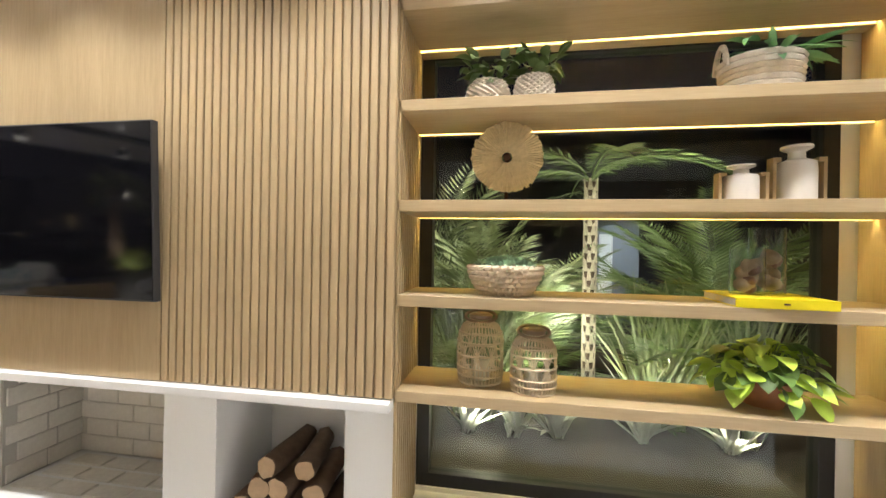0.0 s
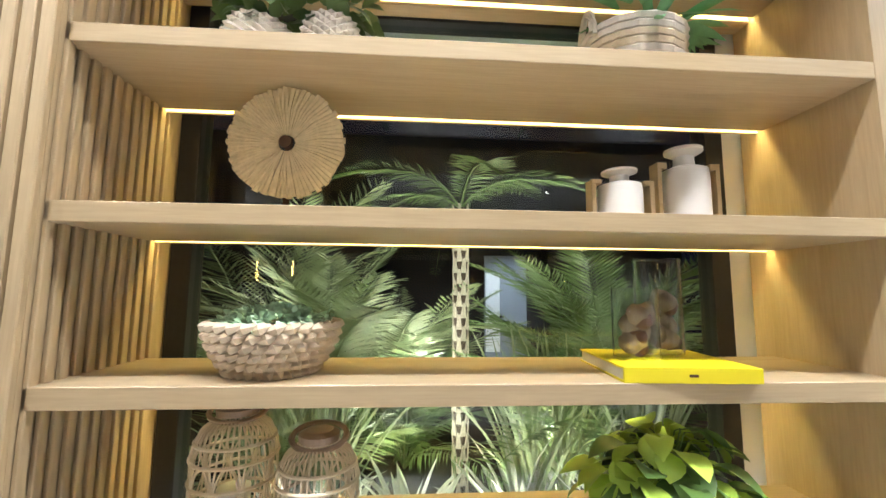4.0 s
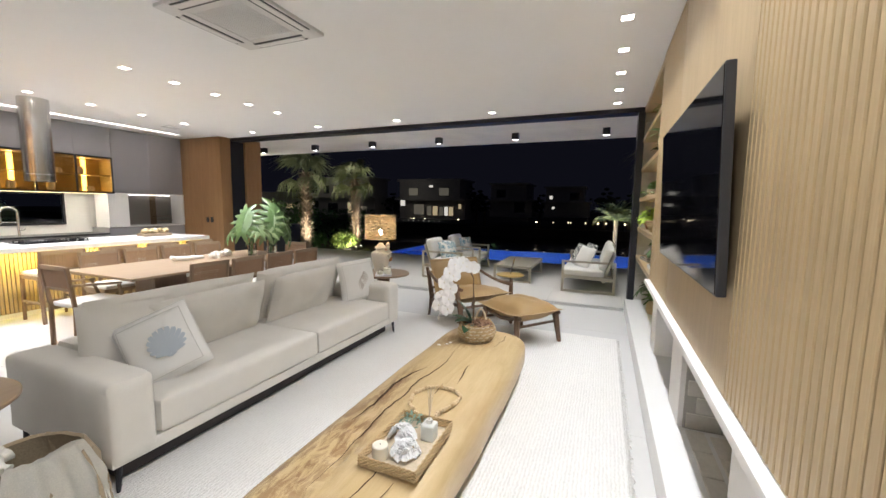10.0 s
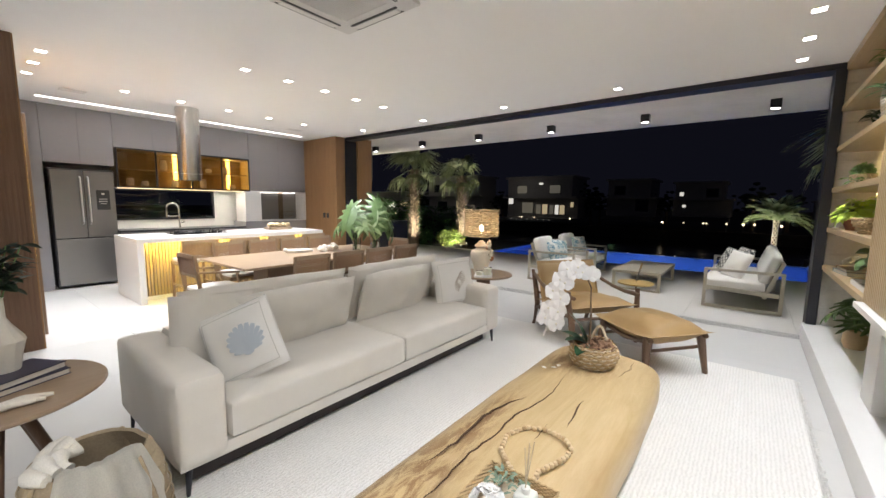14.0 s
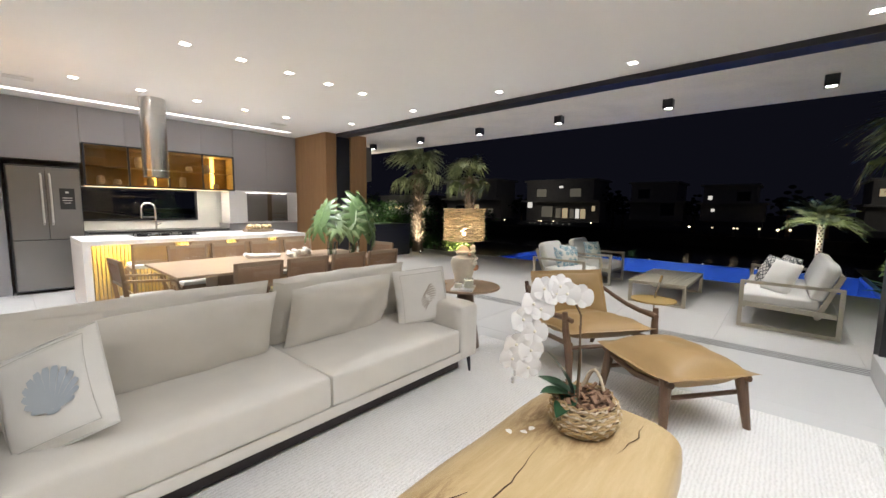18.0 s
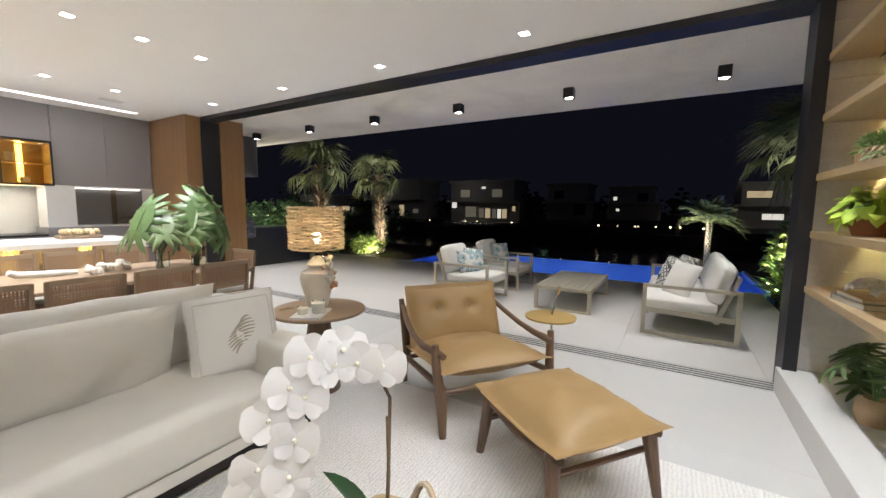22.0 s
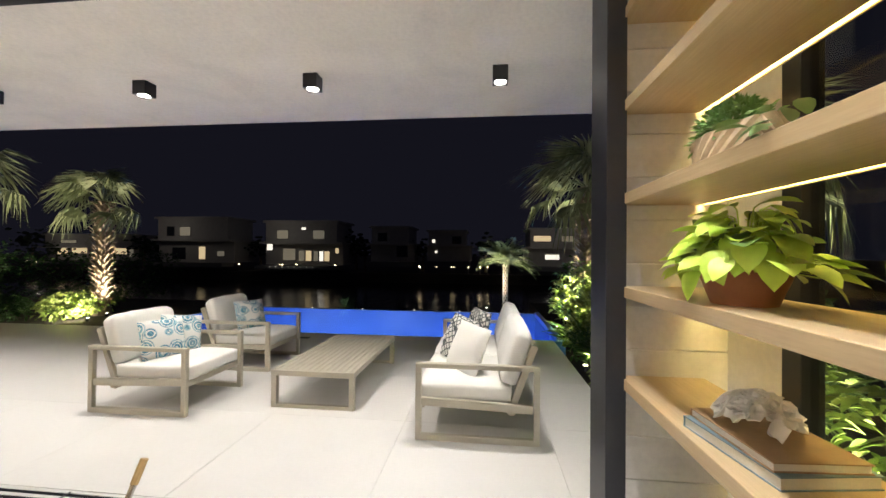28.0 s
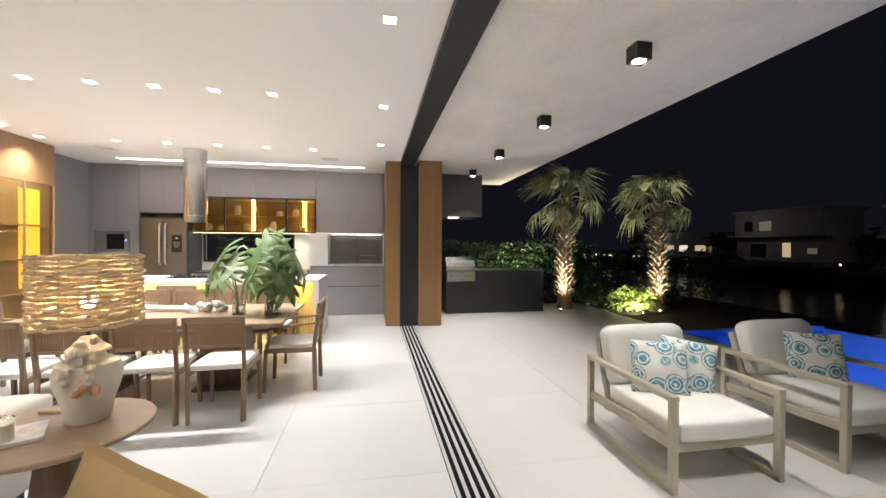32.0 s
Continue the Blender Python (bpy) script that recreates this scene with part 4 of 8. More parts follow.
for k, (a, b) in enumerate(((-0.98, -0.1), (0.02, 1.0))):
    c = moved(pad(b - a + 0.03, 0.47, 0.21, 0.5, 17 + k, 24, 0.035, 0.32), pose(0, 0, 0, 90, 0, 0))
    smooth(part("lumbar_cushion", moved(c, pose((a + b) / 2, -0.055, 0.665, -17, 0, 2)), linen, sofa))
part("plinth", box(-1.44, 1.44, -0.44, 0.4, 0.03, 0.165, 0.004), plain("plinth_brown", (0.03, 0.022, 0.024), 0.5), sofa)
for x in (-1.49, 1.49):
    for y in (-0.49, 0.49):
        part("leg", rod((x, y, 0), (x * 0.99, y * 0.98, 0.17), 0.009, 0.02, 10), black_metal, sofa)
cushion_white = fabric("cushion_white", (0.75, 0.735, 0.7), 420, 0.05)
print_blue = fabric("print_blue", (0.45, 0.5, 0.55), 300)
print_grey = fabric("print_grey", (0.55, 0.53, 0.49), 300)
print_brown = fabric("print_brown", (0.4, 0.355, 0.3), 300)


def shell_cushion(loc, rot, label, ink, conch, k_=0.9):
    """A square cushion that stands; its face is local -y."""
    t = thing("throw_cushion", loc, label, "cushion", "sofa cushions")
    t.matrix_basis = pose(*loc, *rot) @ Matrix.Diagonal((k_, k_, k_, 1))
    smooth(part("cover", moved(pad(0.5, 0.5, 0.17, 0.5, loc[0], 16, 0.02), pose(0, 0, 0, 90, 0, 0)), cushion_white, t))
    rim = tube([(-0.25, 0, -0.25), (0.25, 0, -0.25), (0.25, 0, 0.25), (-0.25, 0, 0.25)], 0.006, 6, closed=True)
    part("piping", rim, cushion_white, t)
    bm = bmesh.new()

    def ribbon(pts, widths, out=0.012):
        prev = None
        for i, (x, z) in enumerate(pts):
            (xa, za), (xb, zb) = pts[max(i - 1, 0)], pts[min(i + 1, len(pts) - 1)]
            d = Vector((zb - za, 0, xa - xb)).normalized() * widths[i]
            u, q = x / 0.25, z / 0.25
            y = -0.085 * max(0.0, (1 - u * u) * (1 - q * q)) ** 0.42 - out
            cur = (bm.verts.new(Vector((x, y, z)) - d), bm.verts.new(Vector((x, y, z)) + d))
            if prev:
                bm.faces.new((prev[0], prev[1], cur[1], cur[0]))
            prev = cur

    if conch:
        # banded spiral shell, pointed at both ends, with its outline
        for k in range(9):
            f0 = (k + 0.6) / 9.6
            w = 0.078 * math.sin(math.pi * f0) ** 0.75
            z0 = -0.115 + 0.2 * f0
            pts = [(0.03 - w + 2 * w * f + 0.25 * z0, z0 - 0.015 + 0.05 * f + 0.018 * math.sin(3.14 * f)) for f in np.linspace(0, 1, 9)]
            ribbon(pts, [0.0015 + 0.005 * math.sin(math.pi * (0.1 + 0.85 * f)) for f in np.linspace(0, 1, 9)])
    else:
        # round scallop: ribs that spread from the hinge
        for k in range(13):
            a0 = math.radians(-72 + k * 12)
            top = 0.205 * math.cos(a0) ** 0.62
            pts = [(0.055 + math.sin(a0) * r, math.cos(a0) * r - 0.1) for r in np.linspace(0.012, top, 9)]
            ribbon(pts, [0.001 + 0.1 * r * (1.0 if r < top else 0.6) for r in np.linspace(0.012, top, 9)])
        ribbon([(0.025, -0.096), (0.055, -0.101), (0.085, -0.096)], [0.008, 0.011, 0.008])
    part("print", bm, ink, t, "printed shell motif")
    bm = bmesh.new()
    for a, b in (((-1, -1), (1, -1)), ((1, -1), (1, 1)), ((1, 1), (-1, 1)), ((-1, 1), (-1, -1))):
        ribbon([(0.208 * (a[0] + (b[0] - a[0]) * f), 0.208 * (a[1] + (b[1] - a[1]) * f)) for f in np.linspace(0, 1, 13)], [0.0022] * 13, 0.008)
    part("border_stitch", bm, print_grey, t)
    return t


shell_cushion((-1.42, -1.56, 0.665), (-20, -24, 138), "white square cushion with a blue scallop shell print", print_blue, False, 0.88)
shell_cushion((-3.73, -1.68, 0.675), (-12, -3, 160), "white square cushion with a brown conch shell print", print_brown, True, 0.97)
# rear plain cushion behind the scallop one
pc = thing("throw_cushion", (-1.32, -1.83, 0.7), "plain beige square cushion leaning on the sofa arm", "cushion", "sofa cushions")
pc.matrix_basis = pose(-1.36, -1.83, 0.69, -14, 3, 168)
smooth(part("cover", moved(pad(0.48, 0.48, 0.15, 0.5, 4, 14, 0.02), pose(0, 0, 0, 90, 0, 0)), linen, pc))

# log coffee table
log_m, lt, lb = nodes_of("log_wood")
v = coords(lt, (0.10, 1, 1))
g1, g2, g3 = noise_tex(lt, v, 7, 6, 0.6, 1.2), noise_tex(lt, v, 60, 3), noise_tex(lt, coords(lt, (0.5, 1, 1)), 2.4, 4, 0.5, 1.0)
c = mix(lt, 0.45, ramp(lt, g1, [(0.3, (0.44, 0.31, 0.145)), (0.5, (0.54, 0.405, 0.215)), (0.72, (0.62, 0.49, 0.285))]), ramp(lt, g2, [(0.3, (0.48, 0.35, 0.17)), (0.7, (0.58, 0.44, 0.245))]))
c = mix(lt, ramp(lt, g3, [(0.55, (0, 0, 0)), (0.75, (0.45,) * 3)]), c, (0.36, 0.2, 0.08))


def falloff(t, sock, centre, half):
    """1 at the centre, 0 past half to either side."""
    d, ab, r = t.nodes.new("ShaderNodeMath"), t.nodes.new("ShaderNodeMath"), t.nodes.new("ShaderNodeMapRange")
    d.operation, d.inputs[1].default_value = "SUBTRACT", centre
    ab.operation = "ABSOLUTE"
    r.inputs["From Min"].default_value, r.inputs["From Max"].default_value = half, half * 0.25
    link(t, sock, d.inputs[0])
    link(t, d.outputs[0], ab.inputs[0])
    link(t, ab.outputs[0], r.inputs["Value"])
    return r.outputs["Result"]


sep = lt.nodes.new("ShaderNodeSeparateXYZ")
link(lt, coords(lt), sep.inputs[0])
rot = noise_tex(lt, coords(lt, (0.4, 1.5, 1)), 15, 8, 0.72, 0.6)
for cx, hx, cy, hy in ((0.8, 0.95, -0.24, 0.24), (-0.95, 0.34, -0.1, 0.34), (0.1, 0.5, -0.24, 0.1)):
    both = lt.nodes.new("ShaderNodeMath")
    both.operation = "MULTIPLY"
    link(lt, falloff(lt, sep.outputs["X"], cx, hx), both.inputs[0])
    link(lt, falloff(lt, sep.outputs["Y"], cy, hy), both.inputs[1])
    spot = mix(lt, both.outputs[0], (0, 0, 0), ramp(lt, rot, [(0.44, (0, 0, 0)), (0.56, (0.9,) * 3)]))
    c = mix(lt, spot, c, (0.24, 0.13, 0.055))
link(lt, c, lb.inputs["Base Color"])
lb.inputs["Roughness"].default_value = 0.38
bump(lt, lb, rot, 0.35, 0.01)
bark_m = plain("log_hollow", (0.25, 0.15, 0.085), 0.7, vary=0.35, grain=18, bumpy=0.6)
log = thing("log_table", (-2.2, 0.0, 0.0), "coffee table hewn from one thick honey coloured log", "coffee table")
lbm = bmesh.new()
NL, NR = 96, 56
rings = []
for i in range(NL + 1):
    f = i / NL
    x = -1.28 + 2.55 * f
    ring = []
    endk = 1 - 0.04 * max(0, (0.06 - f) / 0.06) ** 2 - 0.05 * max(0, (f - 0.96) / 0.04) ** 2
    for j in range(NR):
        a = 2 * math.pi * j / NR
        cy, cz = math.cos(a), math.sin(a)
        k = (abs(cy) ** 3.2 + abs(cz) ** 3.2) ** (-1 / 3.2)
        hw = 0.40 + 0.03 * math.sin(2.1 * f + 0.6) + 0.012 * noise.noise((x * 2, 0, 3)) - 0.02 * f
        hz = 0.178
        y, z = hw * k * cy * endk, 0.20 + hz * k * cz * (endk if cz < 0 else 1)
        w = 0.012 * noise.noise((x * 1.6, y * 3, z * 3))
        y += w * (1 if abs(cy) > 0.5 else 0.2)
        z += 0.006 * noise.noise((x * 2.2 + 5, y * 3, 1)) * (cz > 0)
        # weathered hollow along the sofa side at the near end, and a cleft in the end
        if cz > 0.2:
            hol = math.exp(-((y + 0.17 + 0.05 * math.sin(x * 5)) / 0.1) ** 2) * max(0.0, min(1, (x - 0.15) / 0.7))
            z -= 0.06 * hol * (0.7 + 0.9 * noise.noise((x * 7, y * 12, 0)) + 0.4 * noise.noise((x * 20, y * 30, 4)))
        cl = math.exp(-((y + 0.02) / 0.05) ** 2) * max(0.0, (x - 1.0) / 0.27)
        z += (0.09 if cz < 0 else -0.06) * cl
        xx = x + (0.035 * noise.noise((y * 6, z * 6, 7)) - 0.07 * math.exp(-((y + 0.02) / 0.07) ** 2)) * (f > 0.985)
        ring.append(lbm.verts.new((xx, y, max(0.0, z))))
    rings.append(ring)
for a, b in zip(rings, rings[1:]):
    for j in range(NR):
        lbm.faces.new((a[j], b[j], b[(j + 1) % NR], a[(j + 1) % NR]))
lbm.faces.new(rings[0])
lbm.faces.new(rings[-1][::-1])
bmesh.ops.triangulate(lbm, faces=[f for f in lbm.faces if len(f.verts) > 4])
bmesh.ops.recalc_face_normals(lbm, faces=lbm.faces)
trunk_ob = smooth(part("trunk", lbm, log_m, log), 50)
trunk_ob.data.materials.append(bark_m)
for pol in trunk_ob.data.polygons:
    if abs(pol.normal.x) > 0.75:
        pol.material_index = 1
crack_line = plain("crack_line", (0.06, 0.03, 0.014), 0.9)
crack = plain("crack_dark", (0.075, 0.035, 0.015), 0.9)
for k, (pts, r) in enumerate((([(1.15, -0.09), (0.9, -0.08), (0.67, -0.105), (0.43, -0.11), (0.19, -0.1), (0.01, -0.107), (-0.16, -0.07), (-0.38, -0.05), (-0.55, -0.07), (-0.7, -0.09)], 0.0085), ([(-0.06, 0.16), (-0.19, 0.138), (-0.29, 0.13), (-0.41, 0.134)], 0.008), ([(0.61, -0.227), (0.41, -0.213), (0.12, -0.235), (-0.09, -0.2), (-0.25, -0.13)], 0.013),
                              ([(1.2, 0.1), (0.95, 0.13), (0.8, 0.12)], 0.005), ([(1.15, 0.22), (0.9, 0.24)], 0.004), ([(0.3, 0.05), (0.1, 0.075), (-0.05, 0.06)], 0.004), ([(-0.85, 0.2), (-1.05, 0.24), (-1.2, 0.22)], 0.004))):
    fine = []
    for (x0, y0), (x1, y1) in zip(pts, pts[1:]):
        for f in np.linspace(0, 1, 6)[:-1]:
            x, y = x0 + (x1 - x0) * f, y0 + (y1 - y0) * f
            fine.append((x, y + 0.012 * noise.noise((x * 14, y * 5, k)), 0.3795))
    n_ = len(fine)
    part("crack", moved(tube(fine, [0.62 * r * math.sin(math.pi * (i + 0.7) / (n_ + 0.4)) for i in range(n_)], 6), Matrix.Translation((0, 0, 0.3795)) @ Matrix.Diagonal((1, 1, 0.35, 1)) @ Matrix.Translation((0, 0, -0.3795))), crack_line, log, "dark drying crack")
part("end_crack", boxes((1.262, 1.275, -0.3, -0.16, 0.16, 0.168), (1.262, 1.275, -0.235, -0.228, 0.1, 0.24)), crack, log)
part("plinth", box(-1.0, 0.9, -0.25, 0.25, 0.0, 0.03), dark_lacquer, log)
LOGTOP = 0.381

# tray on the log
straw = plain("straw", (0.46, 0.33, 0.17), 0.8, vary=0.3, grain=70, bumpy=0.6)
straw_pale = plain("straw_pale", (0.6, 0.5, 0.36), 0.8, vary=0.2, grain=60, bumpy=0.6)


def woven_band(profile, n=40, rows=None, amp=0.006, sx=1.0, sy=1.0, bm=None):
    """A woven wall: a turned body whose strands go over and under."""
    b = bm or bmesh.new()
    rings = []
    for i, (r, z) in enumerate(profile):
        ring = []
        for j in range(n):
            a = 2 * math.pi * j / n
            rr = r + amp * (1 if (i + j) % 2 else -1)
            ring.append(b.verts.new((rr * math.cos(a) * sx, rr * math.sin(a) * sy, z)))
        rings.append(ring)
    for a, c in zip(rings, rings[1:]):
        for j in range(n):
            b.faces.new((a[j], a[(j + 1) % n], c[(j + 1) % n], c[j]))
    return b


tray = thing("woven_tray", (-1.34, 0.24, LOGTOP), "rectangular woven straw tray on the log table", "tray")
tray.matrix_basis = pose(-1.497, 0.18, LOGTOP, 0, 0, 0)
part("bottom", box(-0.215, 0.215, -0.14, 0.14, 0, 0.01), straw_pale, tray)
tw = bmesh.new()
for i in range(7):
    z = 0.008 + i * 0.0075
    per = [(-0.22, -0.145), (0.22, -0.145), (0.22, 0.145), (-0.22, 0.145)]
    pts = []
    for (x0, y0), (x1, y1) in zip(per, per[1:] + per[:1]):
        m_ = 22
        for k in range(m_):
            f = k / m_
            o = 0.003 * (1 if (k + i) % 2 else -1)
            pts.append((x0 + (x1 - x0) * f + (o if x0 == x1 else 0), y0 + (y1 - y0) * f + (o if y0 == y1 else 0), z))
    tube(pts, 0.0045, 5, bm=tw, closed=True)
part("rim", tw, straw, tray)
candle_wax = plain("candle_wax", (0.72, 0.68, 0.56), 0.5, vary=0.03, bumpy=0)
cd = thing("candle", (-1.36, 0.1, LOGTOP + 0.011), "squat ivory candle in the tray", "candle")
smooth(part("wax", lathe([(0, 0), (0.036, 0), (0.038, 0.004), (0.038, 0.062), (0.034, 0.066), (0, 0.063)], 24), candle_wax, cd))
part("wick", rod((0, 0, 0.062), (0.001, 0, 0.072), 0.0012, n=6), crack, cd)
coral_white = plain("coral_white", (0.78, 0.77, 0.76), 0.6, vary=0.05, grain=50, bumpy=0.4)


def coral(loc, size, label, seed, n=48):
    t = thing("coral", loc, label, "coral", "white corals")
    rnd = random.Random(seed)
    bm = bmesh.new()
    for k in range(n):
        # thin wavy cups that open outwards
        a, q = rnd.random() * 6.28, math.sqrt(rnd.random()) * 0.95
        d = Vector((math.cos(a) * q, math.sin(a) * q, math.sqrt(1 - q * q) * 0.9 + 0.1)).normalized()
        s = size * rnd.uniform(0.2, 0.32)
        cup = lathe([(0.12 * s, 0), (0.55 * s, 0.12 * s), (0.95 * s, 0.45 * s), (1.1 * s, 0.8 * s), (1.02 * s, 0.8 * s), (0.85 * s, 0.5 * s), (0.4 * s, 0.22 * s), (0, 0.16 * s)], 14, None, 0.55, seed * 7 + k)
        m = Matrix.Translation(Vector((d.x, d.y, d.z * 0.95)) * size * 0.8) @ d.to_track_quat("Z", "Y").to_matrix().to_4x4()
        moved(cup, m)
        me_ = bpy.data.meshes.new("cup")
        cup.to_mesh(me_)
        cup.free()
        bm.from_mesh(me_)
        bpy.data.meshes.remove(me_)
    for v_ in bm.verts:
        v_.co += Vector((1, 1, 1)) * 0.1 * size * noise.noise(v_.co * 40)
        v_.co.z = max(0.0, v_.co.z)
    smooth(part("ruffle", bm, coral_white, t), 60)["kind"] = "stuff"
    return t


coral((-1.53, 0.13, LOGTOP + 0.011), 0.075, "white ruffled coral in the tray", 1)
coral((-1.42, 0.2, LOGTOP + 0.011), 0.072, "white ruffled coral in the tray", 2)
bt = thing("diffuser_bottle", (-1.59, 0.25, LOGTOP + 0.011), "frosted glass reed diffuser bottle in the tray", "bottle")
frost = glass("frosted_glass", (0.92, 0.93, 0.9), 0.35)
smooth(part("bottle", box(-0.035, 0.035, -0.035, 0.035, 0, 0.085, 0.01, 3), plain("frosted", (0.66, 0.67, 0.62), 0.3, vary=0.03, bumpy=0), bt))
smooth(part("neck", lathe([(0.016, 0.085), (0.016, 0.105), (0.0, 0.105)], 16), plain("frosted2", (0.7, 0.7, 0.66), 0.3, bumpy=0), bt))
for k in range(4):
    part("reed", rod((0.002 * k, 0, 0.1), (0.02 - 0.018 * k, 0.012 * (k % 2), 0.27), 0.0018, n=5), straw_pale, bt)
sprig = thing("green_sprig", (-1.66, 0.12, LOGTOP + 0.03), "small dusty green sprig in the tray", "sprig")
sb = bmesh.new()
random.seed(8)
for k in range(40):
    leaf_blade(0.035, 0.014, 3, 0.2, 0.3, sb, pose(random.uniform(-0.05, 0.05), random.uniform(-0.06, 0.08), random.uniform(0, 0.04), random.uniform(-20, 70), 0, random.random() * 360))
part("leaves", sb, plain("dusty_green", (0.22, 0.3, 0.22), 0.6, vary=0.2), sprig)
# bead string on the log
beads = thing("bead_garland", (-1.6, 0.16, LOGTOP), "string of pale wooden beads laid in a loop on the log", "beads")
knots = [(-0.14, -0.03), (-0.2, -0.1), (-0.26, -0.165), (-0.385, -0.2), (-0.5, -0.155), (-0.545, -0.07), (-0.53, 0.03), (-0.47, 0.09), (-0.39, 0.09), (-0.31, 0.065), (-0.23, 0.035), (-0.15, 0.045)]
run = [0.0]
for (x0, y0), (x1, y1) in zip(knots, knots[1:]):
    run.append(run[-1] + math.hypot(x1 - x0, y1 - y0))
path = [Vector((np.interp(u, run, [q[0] for q in knots]), np.interp(u, run, [q[1] for q in knots]), 0)) for u in np.arange(0, run[-1], 0.0262)]
bead_pale, bead_dark = plain("bead_pale", (0.62, 0.48, 0.3), 0.5, vary=0.1), plain("bead_dark", (0.5, 0.36, 0.2), 0.5, vary=0.1)
bead_me = {}
for k, p in enumerate(path):
    r = 0.0135 if k % 3 else 0.012
    b_ = lathe([(0, -r), (r * 0.7, -r * 0.75), (r, 0), (r * 0.7, r * 0.75), (0, r)], 10)
    o = smooth(part("bead", b_, bead_pale if k % 4 else bead_dark, beads))
    o.location = (p.x, p.y, r)
# orchid
ob = thing("orchid_basket", (-3.18, 0.0, LOGTOP), "woven basket with a white moth orchid on the log", "orchid")
wb = bmesh.new()
for i in range(17):
    z = 0.008 + i * 0.0074
    r = 0.095 + 0.045 * math.sin(math.pi * (i * 0.5 + 1.5) / 11) + 0.002 * math.sin(i * 2.1)
    pts = [((r + 0.005 * (1 if (k + i) % 2 else -1)) * 1.15 * math.cos(6.2832 * k / 34), (r + 0.005 * (1 if (k + i) % 2 else -1)) * math.sin(6.2832 * k / 34), z + 0.004 * math.sin(k * 2.3 + i)) for k in range(34)]
    part("coil", tube(pts, 0.0054, 5, closed=True), straw if i % 3 else straw_pale, ob)
part("handle", tube([(-0.1 + 0.0 * k, -0.05 + 0.1 * k / 8, 0.12 + 0.09 * math.sin(math.pi * k / 8)) for k in range(9)], 0.007, 6), straw_pale, ob)
part("handle", tube([(-0.11, -0.045 + 0.09 * k / 8, 0.12 + 0.085 * math.sin(math.pi * k / 8)) for k in range(9)], 0.006, 6), straw, ob)
chips = bmesh.new()
random.seed(21)
for k in range(70):
    a, r = random.random() * 6.28, 0.12 * math.sqrt(random.random())
    bar((r * math.cos(a) * 1.1, r * math.sin(a), 0.12), (r * math.cos(a) * 1.1 + random.uniform(-0.03, 0.03), r * math.sin(a) + random.uniform(-0.03, 0.03), 0.125 + random.uniform(0, 0.02)), 0.016, 0.006, 0, bm=chips)
part("bark_chip", chips, plain("bark_chip", (0.26, 0.15, 0.09), 0.8, vary=0.3), ob, "brown bark chips")["kind"] = "stuff"
part("soil", lathe([(0, 0.115), (0.13, 0.115)], 20), crack, ob)
orchid_leaf = plain("orchid_leaf", (0.03, 0.075, 0.033), 0.3, vary=0.2, bumpy=0.03)
for rz, rx, l in ((-139, 72, 0.24), (-115, 30, 0.19), (-165, 35, 0.17), (-90, 5, 0.17), (140, 15, 0.14)):
    lf = leaf_blade(l, 0.085, 8, 0.25, 0.25, None, pose(0.03, -0.04, 0.12, rx, 0, rz))
    smooth(part("leaf", lf, orchid_leaf, ob))
spike = [Vector((0.02, -0.03, 0.11)), Vector((0.01, -0.03, 0.27)), Vector((-0.01, -0.04, 0.46)), Vector((0.02, -0.09, 0.575)), Vector((0.085, -0.15, 0.56)), Vector((0.14, -0.2, 0.46)), Vector((0.165, -0.225, 0.35)), Vector((0.175, -0.235, 0.24))]
part("spike", tube(spike, 0.0045, 6), plain("spike_brown", (0.12, 0.08, 0.05), 0.6), ob)
part("spike", tube([(0.03, -0.02, 0.12), (0.02, -0.02, 0.3), (0.0, -0.04, 0.42)], 0.004, 6), plain("spike_brown2", (0.14, 0.09, 0.05), 0.6), ob)
petal = plain("orchid_petal", (0.9, 0.895, 0.89), 0.6, vary=0.02, grain=40, bumpy=0.1)
pt_ = petal.node_tree
thin, both_ = pt_.nodes.new("ShaderNodeBsdfTranslucent"), pt_.nodes.new("ShaderNodeMixShader")
thin.inputs["Color"].default_value = (0.86, 0.85, 0.84, 1)
both_.inputs[0].default_value = 0.3
link(pt_, pt_.nodes["Principled BSDF"].outputs[0], both_.inputs[1])
link(pt_, thin.outputs[0], both_.inputs[2])
link(pt_, both_.outputs[0], pt_.nodes["Material Output"].inputs["Surface"])
lip_m = plain("orchid_lip", (0.85, 0.81, 0.68), 0.5)
flower = bmesh.new()


def round_petal(bm, m, length, width, cup=0.12, n=11):
    """A broad petal with a narrow foot and a rounded end."""
    rows = []
    for i in range(n + 1):
        f = i / n
        half = width / 2 * math.sqrt(max(0.015, 1 - ((f - 0.56) / 0.57) ** 2)) * (0.6 if i == n else 1)
        y, z = length * f, cup * length * (f * f - 0.5 * f)
        rows.append([bm.verts.new(m @ Vector((u * half, y * (1 - 0.04 * u * u), z - 0.16 * half * u * u))) for u in (-1, -0.67, -0.33, 0, 0.33, 0.67, 1)])
    for a, b in zip(rows, rows[1:]):
        for k in range(6):
            bm.faces.new((a[k], a[k + 1], b[k + 1], b[k]))


